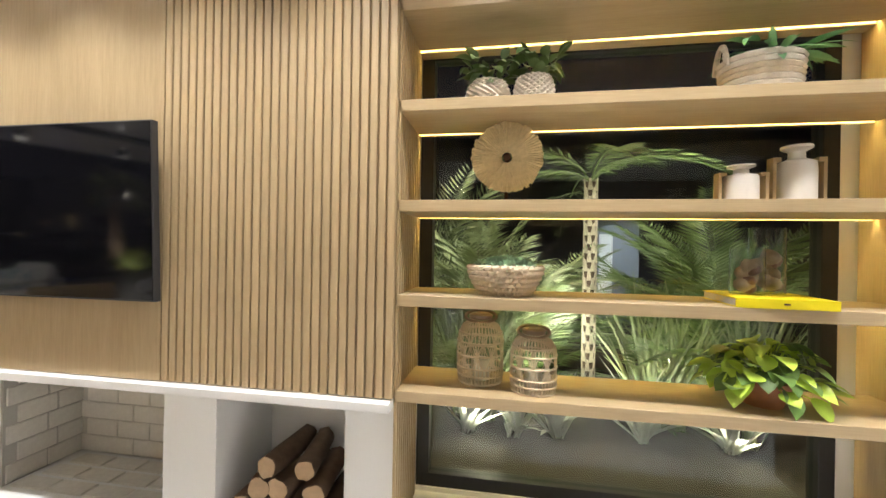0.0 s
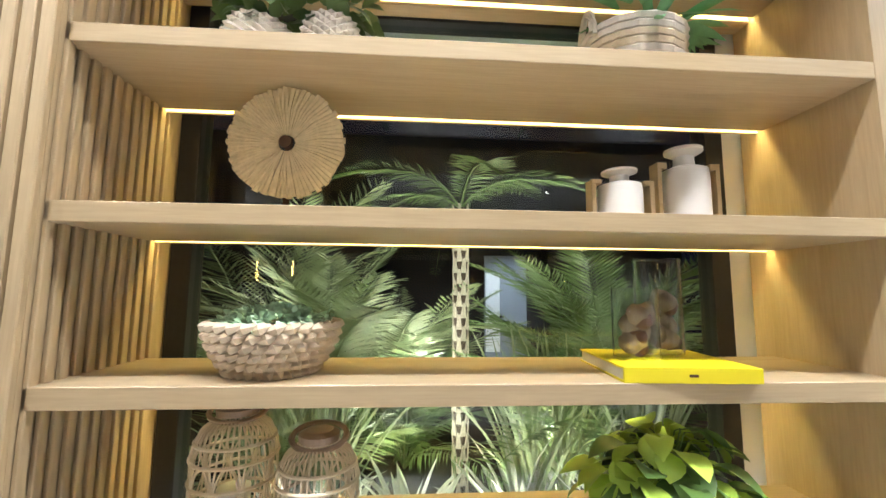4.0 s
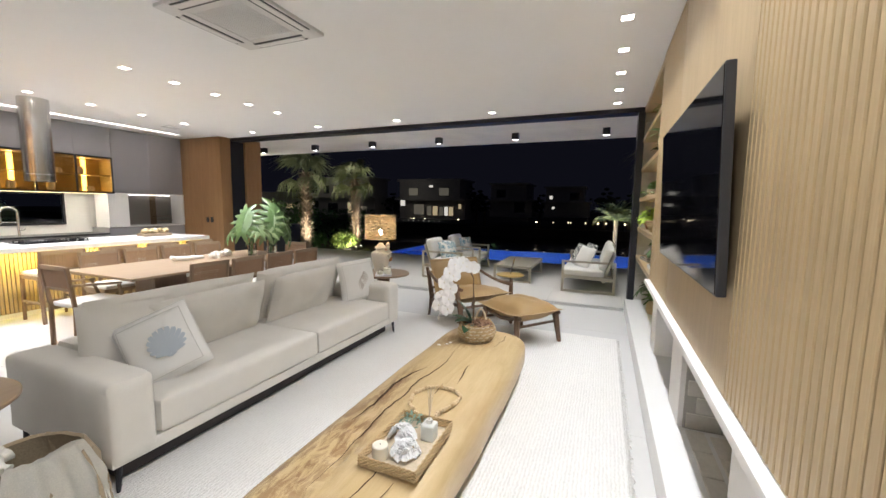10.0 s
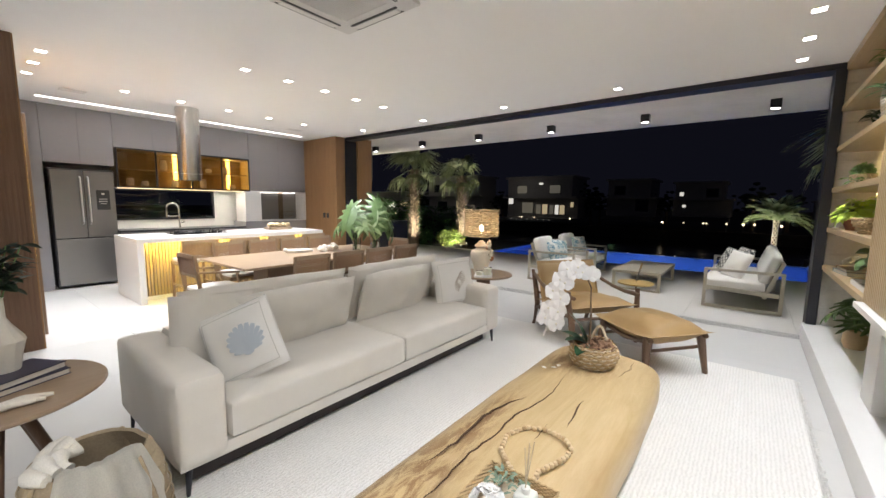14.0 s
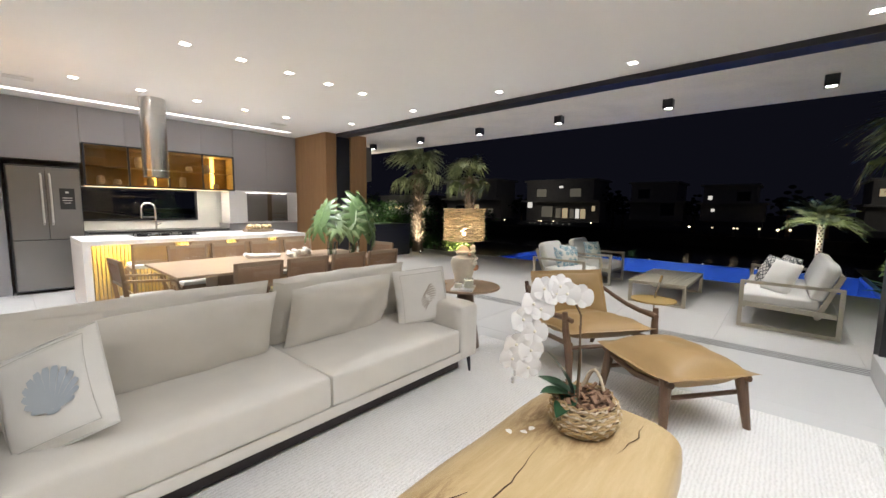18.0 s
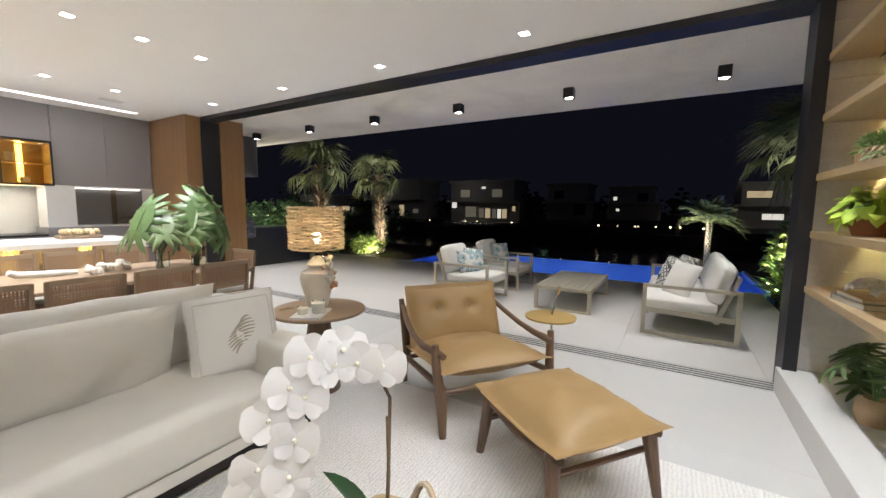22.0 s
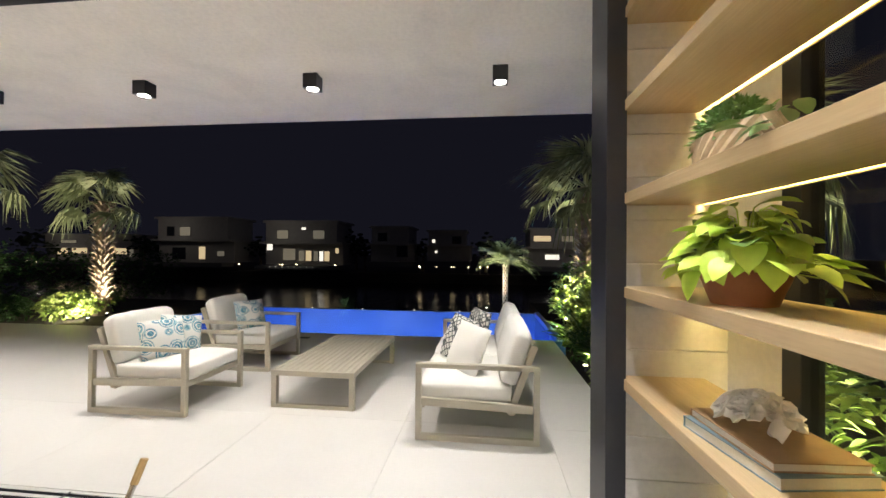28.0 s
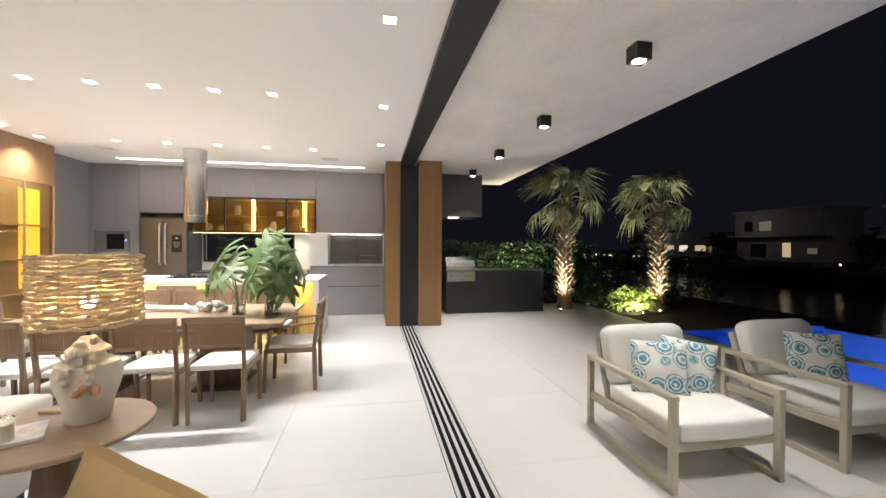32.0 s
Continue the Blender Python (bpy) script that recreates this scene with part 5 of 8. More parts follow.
for rz, l, w in ((82, 0.054, 0.07), (-82, 0.054, 0.07), (0, 0.05, 0.042), (142, 0.048, 0.038), (-142, 0.048, 0.038)):
    round_petal(flower, pose(0, 0, 0.002 if abs(rz) == 82 else 0, 6, 0, rz), l, w)
flower_me = bpy.data.meshes.new("flower")
flower.to_mesh(flower_me)
flower_me.polygons.foreach_set("use_smooth", [True] * len(flower_me.polygons))
flower.free()
flower_me.materials.append(petal)
lipb = lathe([(0, -0.002), (0.004, 0.003), (0.006, 0.008), (0.003, 0.013), (0, 0.013)], 8)
lip_me = bpy.data.meshes.new("lip")
lipb.to_mesh(lip_me)
lipb.free()
lip_me.materials.append(lip_m)
random.seed(4)
for k in range(13):
    f = 0.4 + 0.59 * k / 12
    i0 = min(int(f * 7), 6)
    side = Vector((0.55, -0.6, 0)) * (0.05 if k % 2 else -0.04)
    face = Vector((0.74 + random.uniform(-0.3, 0.3), 0.62 + random.uniform(-0.3, 0.3), random.uniform(-0.12, 0.3))).normalized()
    p = spike[i0].lerp(spike[i0 + 1], f * 7 - i0) + side + face * 0.03 + Vector((0, 0, random.uniform(-0.012, 0.012)))
    right = Vector((0, 0, 1)).cross(face).normalized()
    up_ = face.cross(right)
    turn = Matrix((right, up_, face)).transposed().to_4x4()
    fl = piece("flower", flower_me, ob, p)
    fl.matrix_basis = Matrix.Translation(p) @ turn @ pose(0, 0, 0, 0, 0, random.uniform(-18, 18)) @ Matrix.Diagonal((1.06, 1.06, 1.06, 1))
    piece("lip", lip_me, fl)
for k in range(5):
    p = spike[-1] + Vector((0.01 * (k % 2), -0.006 * k, -0.018 * k))
    part("bud", moved(lathe([(0, -0.012), (0.008, -0.004), (0.009, 0.005), (0, 0.013)], 8), Matrix.Translation(p)), petal, ob)
ob.scale = (1.15, 1.15, 1.2)
fallen = thing("fallen_petals", (-2.9, -0.2, LOGTOP + 0.006), "fallen white orchid petals on the log", "petals")
for k, (x, y) in enumerate(((0, 0), (-0.035, 0.03), (0.05, -0.02))):
    q = leaf_blade(0.04, 0.03, 4, 0.2, 0.1, None, pose(x, y, 0.004, 10, 0, 80 * k))
    part("petal", q, petal, fallen)

# cone table with lamp
ct = thing("cone_table", (-4.46, -1.76, 0), "round brown wooden side table on a cone pedestal", "side table")
smooth(part("tabletop", lathe([(0, 0.635), (0.345, 0.635), (0.355, 0.642), (0.355, 0.655), (0.35, 0.66), (0, 0.66)], 56), tan_wood_x, ct))
smooth(part("pedestal", lathe([(0, 0), (0.155, 0), (0.158, 0.006), (0.075, 0.63), (0, 0.632)], 40), walnut_z, ct))
clay = plain("clay_glaze", (0.68, 0.63, 0.54), 0.45, vary=0.08, grain=20, bumpy=0.15)
lp = thing("table_lamp", (-4.52, -1.84, 0.66), "ceramic jar table lamp with woven shade, lit", "lamp")
smooth(part("base", lathe([(0, 0), (0.078, 0), (0.086, 0.01), (0.098, 0.08), (0.125, 0.17), (0.134, 0.23), (0.12, 0.275), (0.072, 0.3), (0.064, 0.315), (0.07, 0.325), (0.085, 0.33), (0.085, 0.34), (0.06, 0.36), (0.04, 0.385), (0.03, 0.4), (0, 0.405)], 36), clay, lp))
random.seed(9)
shell_rose = plain("shell_rose", (0.66, 0.47, 0.38), 0.6, vary=0.2)
terra = plain("shell_orange", (0.5, 0.26, 0.15), 0.6, vary=0.2)
for k in range(22):
    a = math.radians(112 + random.uniform(-34, 34))
    z = 0.15 + 0.0115 * k
    r = 0.134 if z < 0.28 else 0.1
    o = lathe([(0, 0), (0.012, 0.003), (0.021, 0.018), (0.014, 0.03), (0, 0.036)], 8, None, 0.45, k)
    smooth(part("shell", moved(o, pose(r * math.cos(a), r * math.sin(a), z, random.uniform(-70, 70), random.uniform(30, 110), 0)), terra if k < 4 else shell_rose if k % 3 == 0 else shell_white, lp))
part("stem", rod((0, 0, 0.4), (0, 0, 0.5), 0.008), black_metal, lp)
random.seed(14)
rope_straw = plain("rope_straw", (0.68, 0.53, 0.33), 0.85, vary=0.3, grain=50, bumpy=0.5)
shade_ = part("shade", boxes((-0.19, 0.19, -0.004, 0.004, 0.455, 0.459), (-0.004, 0.004, -0.19, 0.19, 0.455, 0.459)), straw, lp, "round shade of woven rope coils")
for i in range(15):
    z = 0.465 + i * 0.0225
    r = 0.2 + 0.002 * (i % 3)
    pts, rs = [], []
    for k in range(44):
        a = 6.2832 * k / 44
        rr = r + 0.007 * (1 if (k // 2 + i) % 2 else -1) + random.uniform(-0.004, 0.004)
        pts.append((rr * math.cos(a), rr * math.sin(a), z + random.uniform(-0.004, 0.004)))
        rs.append(0.0098 + random.uniform(-0.0025, 0.0025))
    part("coil", tube(pts, rs, 5, closed=True), rope_straw, shade_)
for k in range(8):
    a = 6.2832 * k / 8
    part("rib", rod((0.18 * math.cos(a), 0.18 * math.sin(a), 0.455), (0.18 * math.cos(a), 0.18 * math.sin(a), 0.79), 0.003, n=5), straw, lp)
smooth(part("bulb", lathe([(0, 0.5), (0.014, 0.51), (0.03, 0.56), (0.022, 0.59), (0, 0.6)], 16), glow("bulb_glow", (1.0, 0.86, 0.62), 30), lp))
lamp("table_lamp_light", "POINT", (-4.52, -1.84, 1.24), 14, (1.0, 0.8, 0.55), size=0.03)
mg = thing("magazine", (-4.3, -1.62, 0.66), "flat magazine under the candles", "magazine")
mg.matrix_basis = pose(-4.3, -1.66, 0.66, 0, 0, 30)
part("page_block", box(-0.14, 0.14, -0.105, 0.105, 0.0, 0.013, 0.002), plain("page_grey", (0.7, 0.69, 0.67), 0.4), mg)
part("cover", box(-0.142, 0.142, -0.107, 0.107, 0.013, 0.016), plain("cover_print", (0.6, 0.6, 0.6), 0.3, vary=0.5, grain=22), mg)
for x, y, r, h in ((-4.33, -1.62, 0.045, 0.09), (-4.24, -1.68, 0.034, 0.055)):
    cn = thing("candle", (x, y, 0.677), "ivory candle in a glass jar on the magazine", "candle", "candles")
    smooth(part("wax", lathe([(0, 0), (r, 0), (r, h * 0.8), (0, h * 0.8)], 24), candle_wax, cn))
    smooth(part("glass", lathe([(r + 0.001, 0), (r + 0.003, 0), (r + 0.003, h), (r + 0.001, h)], 24), clear_glass, cn)).visible_shadow = False
wk = thing("beach_stone", (-4.3, -1.93, 0.66), "small wooden trinket on the table", "trinket")
smooth(part("body", tube([(-0.06, 0, 0.008), (0, 0.005, 0.012), (0.06, -0.01, 0.008)], [0.005, 0.009, 0.005], 8), straw, wk))

# armchair and ottoman


def flange_pad(w, d, h, seed, fl=0.04, n=26, buttons=()):
    """A puffed cushion inside a flat stitched flange, its edge a little wavy."""
    b = bmesh.new()
    g = {}
    for side in (1, -1):
        for i in range(n + 1):
            for j in range(n + 1):
                if side < 0 and (i in (0, n) or j in (0, n)):
                    g[side, i, j] = g[1, i, j]
                    continue
                x, y = (2 * i / n - 1) * w / 2, (2 * j / n - 1) * d / 2
                u, v = x / (w / 2 - fl), y / (d / 2 - fl)
                fall = max(0.0, 1 - abs(u) ** 2.6) ** 0.6 * max(0.0, 1 - abs(v) ** 2.6) ** 0.6 if abs(u) < 1 and abs(v) < 1 else 0.0
                z = side * (0.004 + h / 2 * fall ** 0.8) + 0.016 * noise.noise((x * 7 + seed, y * 7, seed)) * (0.5 + 0.5 * fall)
                for bx, by in buttons:
                    z -= side * 0.34 * h * fall * math.exp(-((x - bx) ** 2 + (y - by) ** 2) / 0.0025) * (side > 0)
                g[side, i, j] = b.verts.new((x, y, z))
    for side in (1, -1):
        for i in range(n):
            for j in range(n):
                f = (g[side, i, j], g[side, i + 1, j], g[side, i + 1, j + 1], g[side, i, j + 1])
                b.faces.new(f if side > 0 else f[::-1])
    return b


leather = plain("tan_leather", (0.36, 0.235, 0.1), 0.5, vary=0.1, grain=130, bumpy=0.12)
ac_ = thing("leather_armchair", (-4.98, -0.7, 0), "dark wood armchair with tufted tan leather cushions", "armchair", "", -37)
ac_.scale = (1.12, 1.0, 1.0)
FR = walnut_z
for s in (-1, 1):
    # front leg rises past the seat to carry the arm; rear leg slants back
    part("front_leg", tube([(s * 0.36, 0.46, 0), (s * 0.365, 0.44, 0.25), (s * 0.385, 0.41, 0.45), (s * 0.392, 0.4, 0.6)], [0.02, 0.033, 0.027, 0.021], 10), FR, ac_)
    part("rear_leg", tube([(s * 0.34, -0.44, 0), (s * 0.35, -0.34, 0.3), (s * 0.36, -0.4, 0.55), (s * 0.365, -0.46, 0.7)], [0.02, 0.032, 0.026, 0.018], 10), FR, ac_)
    smooth(part("arm", tube([(s * 0.36, 0.455, 0.535), (s * 0.37, 0.38, 0.54), (s * 0.395, 0.2, 0.525), (s * 0.4, 0.0, 0.54), (s * 0.39, -0.2, 0.585), (s * 0.365, -0.41, 0.655)], [0.02, 0.027, 0.023, 0.02, 0.02, 0.017], 10), walnut_x, ac_))
    part("side_rail", tube([(s * 0.36, 0.45, 0.33), (s * 0.355, 0.0, 0.28), (s * 0.35, -0.37, 0.24)], 0.022, 10), walnut_x, ac_)
for y, z in ((0.44, 0.3), (-0.36, 0.24), (-0.41, 0.62), (-0.36, 0.42)):
    part("cross_rail", tube([(-0.37, y, z), (0.37, y, z)], 0.018, 10), walnut_x, ac_)
c = flange_pad(0.74, 0.84, 0.2, 2)
smooth(part("seat_cushion", moved(c, pose(0, 0.06, 0.385, 6, 0, 0)), leather, ac_, "tan leather seat cushion"))
c = flange_pad(0.72, 0.52, 0.14, 3, 0.035, 30, ((-0.13, -0.06), (0.13, -0.06)))
bk = smooth(part("back_cushion", moved(c, pose(0, -0.3, 0.575, -70, 0, 0)), leather, ac_, "tan leather back cushion with two buttons"))
for x in (-0.13, 0.13):
    part("button", moved(lathe([(0, -0.002), (0.011, 0.0), (0.008, 0.006), (0, 0.007)], 12), pose(0, -0.3, 0.575, -70, 0, 0) @ pose(x, -0.06, 0.03)), leather, bk)
part("strap", boxes((-0.35, 0.35, -0.42, -0.37, 0.635, 0.655)), leather, ac_)
ot = thing("leather_ottoman", (-4.45, 0.14, 0), "dark wood ottoman with a tan leather cushion", "ottoman", "", -37)
for s in (-1, 1):
    for q in (-1, 1):
        part("leg", tube([(s * 0.33, q * 0.33, 0), (s * 0.29, q * 0.28, 0.39)], [0.022, 0.04], 10), FR, ot)
    smooth(part("side_rail", tube([(s * 0.3, -0.34, 0.37), (s * 0.29, -0.2, 0.33), (s * 0.285, 0, 0.3), (s * 0.29, 0.2, 0.33), (s * 0.3, 0.34, 0.37)], 0.022, 10), walnut_x, ot))
    part("cross_rail", tube([(-0.3, s * 0.27, 0.25), (0.3, s * 0.27, 0.25)], 0.016, 8), walnut_x, ot)
c = flange_pad(0.7, 0.76, 0.25, 6, 0.05)
for v_ in c.verts:
    v_.co.z += 0.02 * (v_.co.y / 0.36) ** 2
smooth(part("cushion", moved(c, pose(0, 0, 0.385)), leather, ot, "tan leather cushion with flat seam"))

# round yellow side table
yt = thing("drink_table", (-5.46, -0.22, 0), "small round mustard side table on a thin steel pole", "side table")
mustard = plain("mustard_lacquer", (0.45, 0.31, 0.11), 0.4, vary=0.05)
smooth(part("tabletop", lathe([(0, 0.585), (0.195, 0.585), (0.2, 0.592), (0.2, 0.6), (0, 0.602)], 40), mustard, yt))
part("pole", tube([(-0.05, 0, 0.01), (-0.045, 0, 0.55), (-0.05, 0.0, 0.62), (-0.13, 0.03, 0.8)], 0.009, 8), steel, yt)
part("grip", tube([(-0.11, 0.022, 0.755), (-0.135, 0.032, 0.82)], 0.0115, 8), leather, yt, "leather wrapped handle")
smooth(part("base", lathe([(0, 0), (0.14, 0), (0.14, 0.008), (0, 0.01)], 32), steel, yt))

# round table with vases
rt_ = thing("round_table", (-0.41, -1.75, 0), "round wooden side table on looped wooden legs", "side table")
smooth(part("tabletop", lathe([(0, 0.635), (0.385, 0.635), (0.4, 0.645), (0.4, 0.655), (0.395, 0.66), (0, 0.66)], 56), tan_wood_x, rt_))
for k in range(3):
    a = math.radians(70 + 120 * k)
    d, s = Vector((math.cos(a), math.sin(a), 0)), Vector((-math.sin(a), math.cos(a), 0))
    loop = [d * 0.06 + s * 0.045 + Vector((0, 0, 0.63)), d * 0.12 + s * 0.045 + Vector((0, 0, 0.45)), d * 0.25 + s * 0.05 + Vector((0, 0, 0.06)), d * 0.27 + s * 0.035 + Vector((0, 0, 0.018)),
            d * 0.27 - s * 0.035 + Vector((0, 0, 0.018)), d * 0.25 - s * 0.05 + Vector((0, 0, 0.06)), d * 0.12 - s * 0.045 + Vector((0, 0, 0.45)), d * 0.06 - s * 0.045 + Vector((0, 0, 0.63))]
    smooth(part("leg", tube(loop, 0.024, 10), walnut_z, rt_, "looped wooden leg"))
part("hub", rod((0, 0, 0.56), (0, 0, 0.635), 0.09, 0.11, 24), walnut_z, rt_)
stone_grey = plain("vase_stoneware", (0.68, 0.65, 0.58), 0.7, vary=0.05, grain=60, bumpy=0.15)
dark_leaf = plain("dark_leaf", (0.018, 0.045, 0.022), 0.5, vary=0.3)


def leafy(parent, base, n, spread, height, l, w, material, seed, up=0.6, name="foliage"):
    rnd = random.Random(seed)
    bm = bmesh.new()
    for k in range(n):
        a = rnd.random() * 360
        f = rnd.random()
        r = spread * math.sqrt(rnd.random())
        z = height * f
        m = Matrix.Translation(Vector(base) + Vector((r * math.cos(math.radians(a)) * (0.4 + 0.6 * f), r * math.sin(math.radians(a)) * (0.4 + 0.6 * f), z))) @ pose(0, 0, 0, rnd.uniform(-25, 70) * up, rnd.uniform(-30, 30), a - 90 + rnd.uniform(-30, 30))
        leaf_blade(l * rnd.uniform(0.7, 1.15), w * rnd.uniform(0.75, 1.15), 4, 0.25, rnd.uniform(0.1, 0.6), bm, m)
    return smooth(part(name, bm, material, parent), 60)


def dome(parent, base, n, rx, ry, h, l, w, material, seed, name="foliage"):
    """A dense low mound of small leaves."""
    rnd = random.Random(seed)
    bm = bmesh.new()
    for k in range(n):
        a, q = rnd.random() * 6.283, math.sqrt(rnd.random())
        d = Vector((math.cos(a) * q, math.sin(a) * q, math.sqrt(max(0.0, 1 - q * q))))
        s = rnd.uniform(0.7, 1.0) * (1 + 0.18 * noise.noise(d * 3 + Vector((seed, 0, 0))))
        p = Vector(base) + Vector((d.x * rx, d.y * ry, d.z * h)) * s
        m = Matrix.Translation(p) @ d.to_track_quat("Y", "Z").to_matrix().to_4x4() @ pose(0, 0, 0, rnd.uniform(-50, 50), rnd.uniform(-60, 60), rnd.uniform(-40, 40))
        leaf_blade(l * rnd.uniform(0.7, 1.2), w * rnd.uniform(0.7, 1.2), 3, 0.3, 0.3, bm, m)
    ob = smooth(part(name, bm, material, parent), 60)
    ob["kind"] = "stuff"
    return ob


va = thing("pear_vase", (-0.22, -1.75, 0.66), "pale stoneware pear vase with dark sprigs", "vase")
smooth(part("body", lathe([(0, 0), (0.08, 0), (0.1, 0.025), (0.112, 0.08), (0.1, 0.14), (0.065, 0.21), (0.03, 0.28), (0.022, 0.33), (0.02, 0.365), (0.014, 0.365), (0.018, 0.3), (0, 0.2)], 36), stone_grey, va))
for k in range(4):
    part("stem", tube([(0, 0, 0.3), (0.03 * (k - 1.5), 0.02 * k, 0.45), (0.09 * (k - 1.5), 0.05, 0.52 + 0.03 * (k % 2))], 0.003, 5), stem_green, va)
va.scale = (0.84, 0.84, 0.84)
leafy(va, (0.0, 0.02, 0.4), 70, 0.15, 0.18, 0.07, 0.035, dark_leaf, 31)
bks = thing("books", (-0.5, -1.82, 0.66), "stack of dark blue coffee table books", "books")
navy = plain("navy_cover", (0.025, 0.025, 0.06), 0.35, vary=0.1)
page = plain("page_edges", (0.6, 0.57, 0.5), 0.8, vary=0.08, grain=150)
for k, (w, d, h, rz) in enumerate(((0.3, 0.22, 0.028, 24), (0.28, 0.2, 0.03, 31))):
    z = 0.0 if k == 0 else 0.029
    bk = part("book", moved(boxes((-w / 2, w / 2, -d / 2, d / 2, z, z + 0.003), (-w / 2, w / 2, -d / 2, d / 2, z + h - 0.003, z + h), (-w / 2, w / 2, -d / 2, -d / 2 + 0.004, z + 0.003, z + h - 0.003)), pose(0, 0, 0, 0, 0, rz)), navy, bks)
    part("page_block", moved(box(-w / 2 + 0.004, w / 2 - 0.004, -d / 2 + 0.004, d / 2 - 0.005, z + 0.003, z + h - 0.003), pose(0, 0, 0, 0, 0, rz)), page, bk)
vb = thing("faceted_vase", (-0.47, -1.86, 0.72), "pale stoneware shouldered vase with leafy stems", "vase")
smooth(part("body", lathe([(0, 0), (0.055, 0), (0.068, 0.08), (0.082, 0.14), (0.078, 0.155), (0.04, 0.215), (0.024, 0.25), (0.022, 0.34), (0.026, 0.345), (0.018, 0.345), (0.016, 0.26), (0, 0.2)], 12), stone_grey, vb), 20)
for k in range(5):
    part("stem", tube([(0, 0, 0.28), (0.02 * (k - 2), 0.01 * k, 0.42), (0.05 * (k - 2), 0.02 * (k - 2), 0.58)], 0.0035, 5), stem_green, vb)
leafy(vb, (0, 0, 0.37), 90, 0.11, 0.22, 0.1, 0.045, dark_leaf, 32, 0.9)
fh = thing("carved_shell_hand", (-0.5, -1.52, 0.66), "white carved shell ornament lying on the table", "ornament")
for k in range(4):
    smooth(part("lobe", tube([(-0.09 + 0.03 * k, 0.04 * math.sin(k), 0.014), (0.0 + 0.02 * k, 0.01 * k, 0.022), (0.09, 0.02 * (k - 1.5), 0.012)], [0.008, 0.018, 0.007], 8), shell_white, fh))
# basket with throw
jute_m = plain("jute_weave", (0.37, 0.295, 0.195), 0.9, vary=0.25, grain=110, bumpy=0.8)
bas = thing("jute_basket", (-0.655, -1.27, 0.014), "large slouchy jute basket standing beside the sofa", "basket")
bas.scale = (1.18, 1.18, 1.16)
jb = bmesh.new()
prof = [(0.195, 0.0), (0.22, 0.03), (0.228, 0.1), (0.218, 0.2), (0.196, 0.3), (0.163, 0.385), (0.156, 0.39), (0.148, 0.38), (0.18, 0.3), (0.2, 0.2), (0.18, 0.03)]
lathe(prof, 44, jb, 0.13, 2)
smooth(part("body", jb, jute_m, bas))
for i in range(7):
    z = 0.04 + 0.05 * i
    r = np.interp(z, [p[1] for p in prof[:6]], [p[0] for p in prof[:6]])
    part("seam", tube([(r * 1.012 * math.cos(a), r * 1.012 * math.sin(a), z + 0.006 * math.sin(3 * a)) for a in np.linspace(0, 6.283, 41)[:-1]], 0.0035, 5, closed=True), jute_m, bas)
for s in (0.4, 2.2, 4.0):
    part("strap", tube([(np.interp(z, [p[1] for p in prof[:6]], [p[0] for p in prof[:6]]) * 1.02 * math.cos(s), np.interp(z, [p[1] for p in prof[:6]], [p[0] for p in prof[:6]]) * 1.02 * math.sin(s), z) for z in np.linspace(0.01, 0.38, 8)], 0.013, 6), jute_m, bas)
throw_m = fabric("throw_wool", (0.74, 0.71, 0.63), 240, 0.12, 0.7)
th = thing("wool_throw", (-0.655, -1.27, 0.014), "pale striped wool throw with fringe over the basket", "throw")
th.scale = (1.2, 1.2, 1.16)
tb = bmesh.new()
cols = 22
grid = []
for i in range(cols + 1):
    u = i / cols
    row = []
    for j in range(17):
        f = j / 16
        a = math.radians(50 + 84 * u)
        if f < 0.4:
            g = f / 0.4
            r, z = 0.05 + 0.12 * g, 0.36 + 0.06 * math.sin(math.pi * g * 0.6)
        else:
            g = (f - 0.4) / 0.6
            r, z = 0.17 + 0.055 * min(1, g * 1.6), 0.405 - 0.21 * g
        r += 0.012 * math.sin(u * 26) * (0.3 + 0.7 * f) + 0.01 * noise.noise((u * 5, f * 5, 3))
        row.append(tb.verts.new((r * math.cos(a), r * math.sin(a), z)))
    grid.append(row)
for i in range(cols):
    for j in range(16):
        tb.faces.new((grid[i][j], grid[i + 1][j], grid[i + 1][j + 1], grid[i][j + 1]))
ends = [row[-1].co.copy() for row in grid]
bmesh.ops.solidify(tb, geom=tb.faces[:], thickness=0.006)
bmesh.ops.recalc_face_normals(tb, faces=tb.faces[:])
smooth(part("cloth", tb, throw_m, th), 60)
fb = bmesh.new()
random.seed(6)
for i in range(cols):
    for q in (0.0, 0.33, 0.67):
        p = ends[i].lerp(ends[i + 1], q)
        d = Vector((p.x, p.y, 0)).normalized()
        tube([p, p + d * 0.012 + Vector((random.uniform(-0.01, 0.01), random.uniform(-0.01, 0.01), -0.08)), p + d * 0.016 + Vector((random.uniform(-0.025, 0.025), random.uniform(-0.025, 0.025), random.uniform(-0.17, -0.13)))], 0.0032, 4, bm=fb)
part("fringe", fb, throw_m, th, "knotted pale fringe")
for k, (r, z) in enumerate(((0.15, 0.385), (0.115, 0.4), (0.08, 0.395))):
    fold = [(r * math.cos(math.radians(a)), r * math.sin(math.radians(a)), z + 0.012 * math.sin(a / 17 + k)) for a in range(-75, 50, 14)]
    smooth(part("fold", tube(fold, [0.022 + 0.006 * math.sin(i * 1.3 + k) for i in range(len(fold))], 10), throw_m, th))

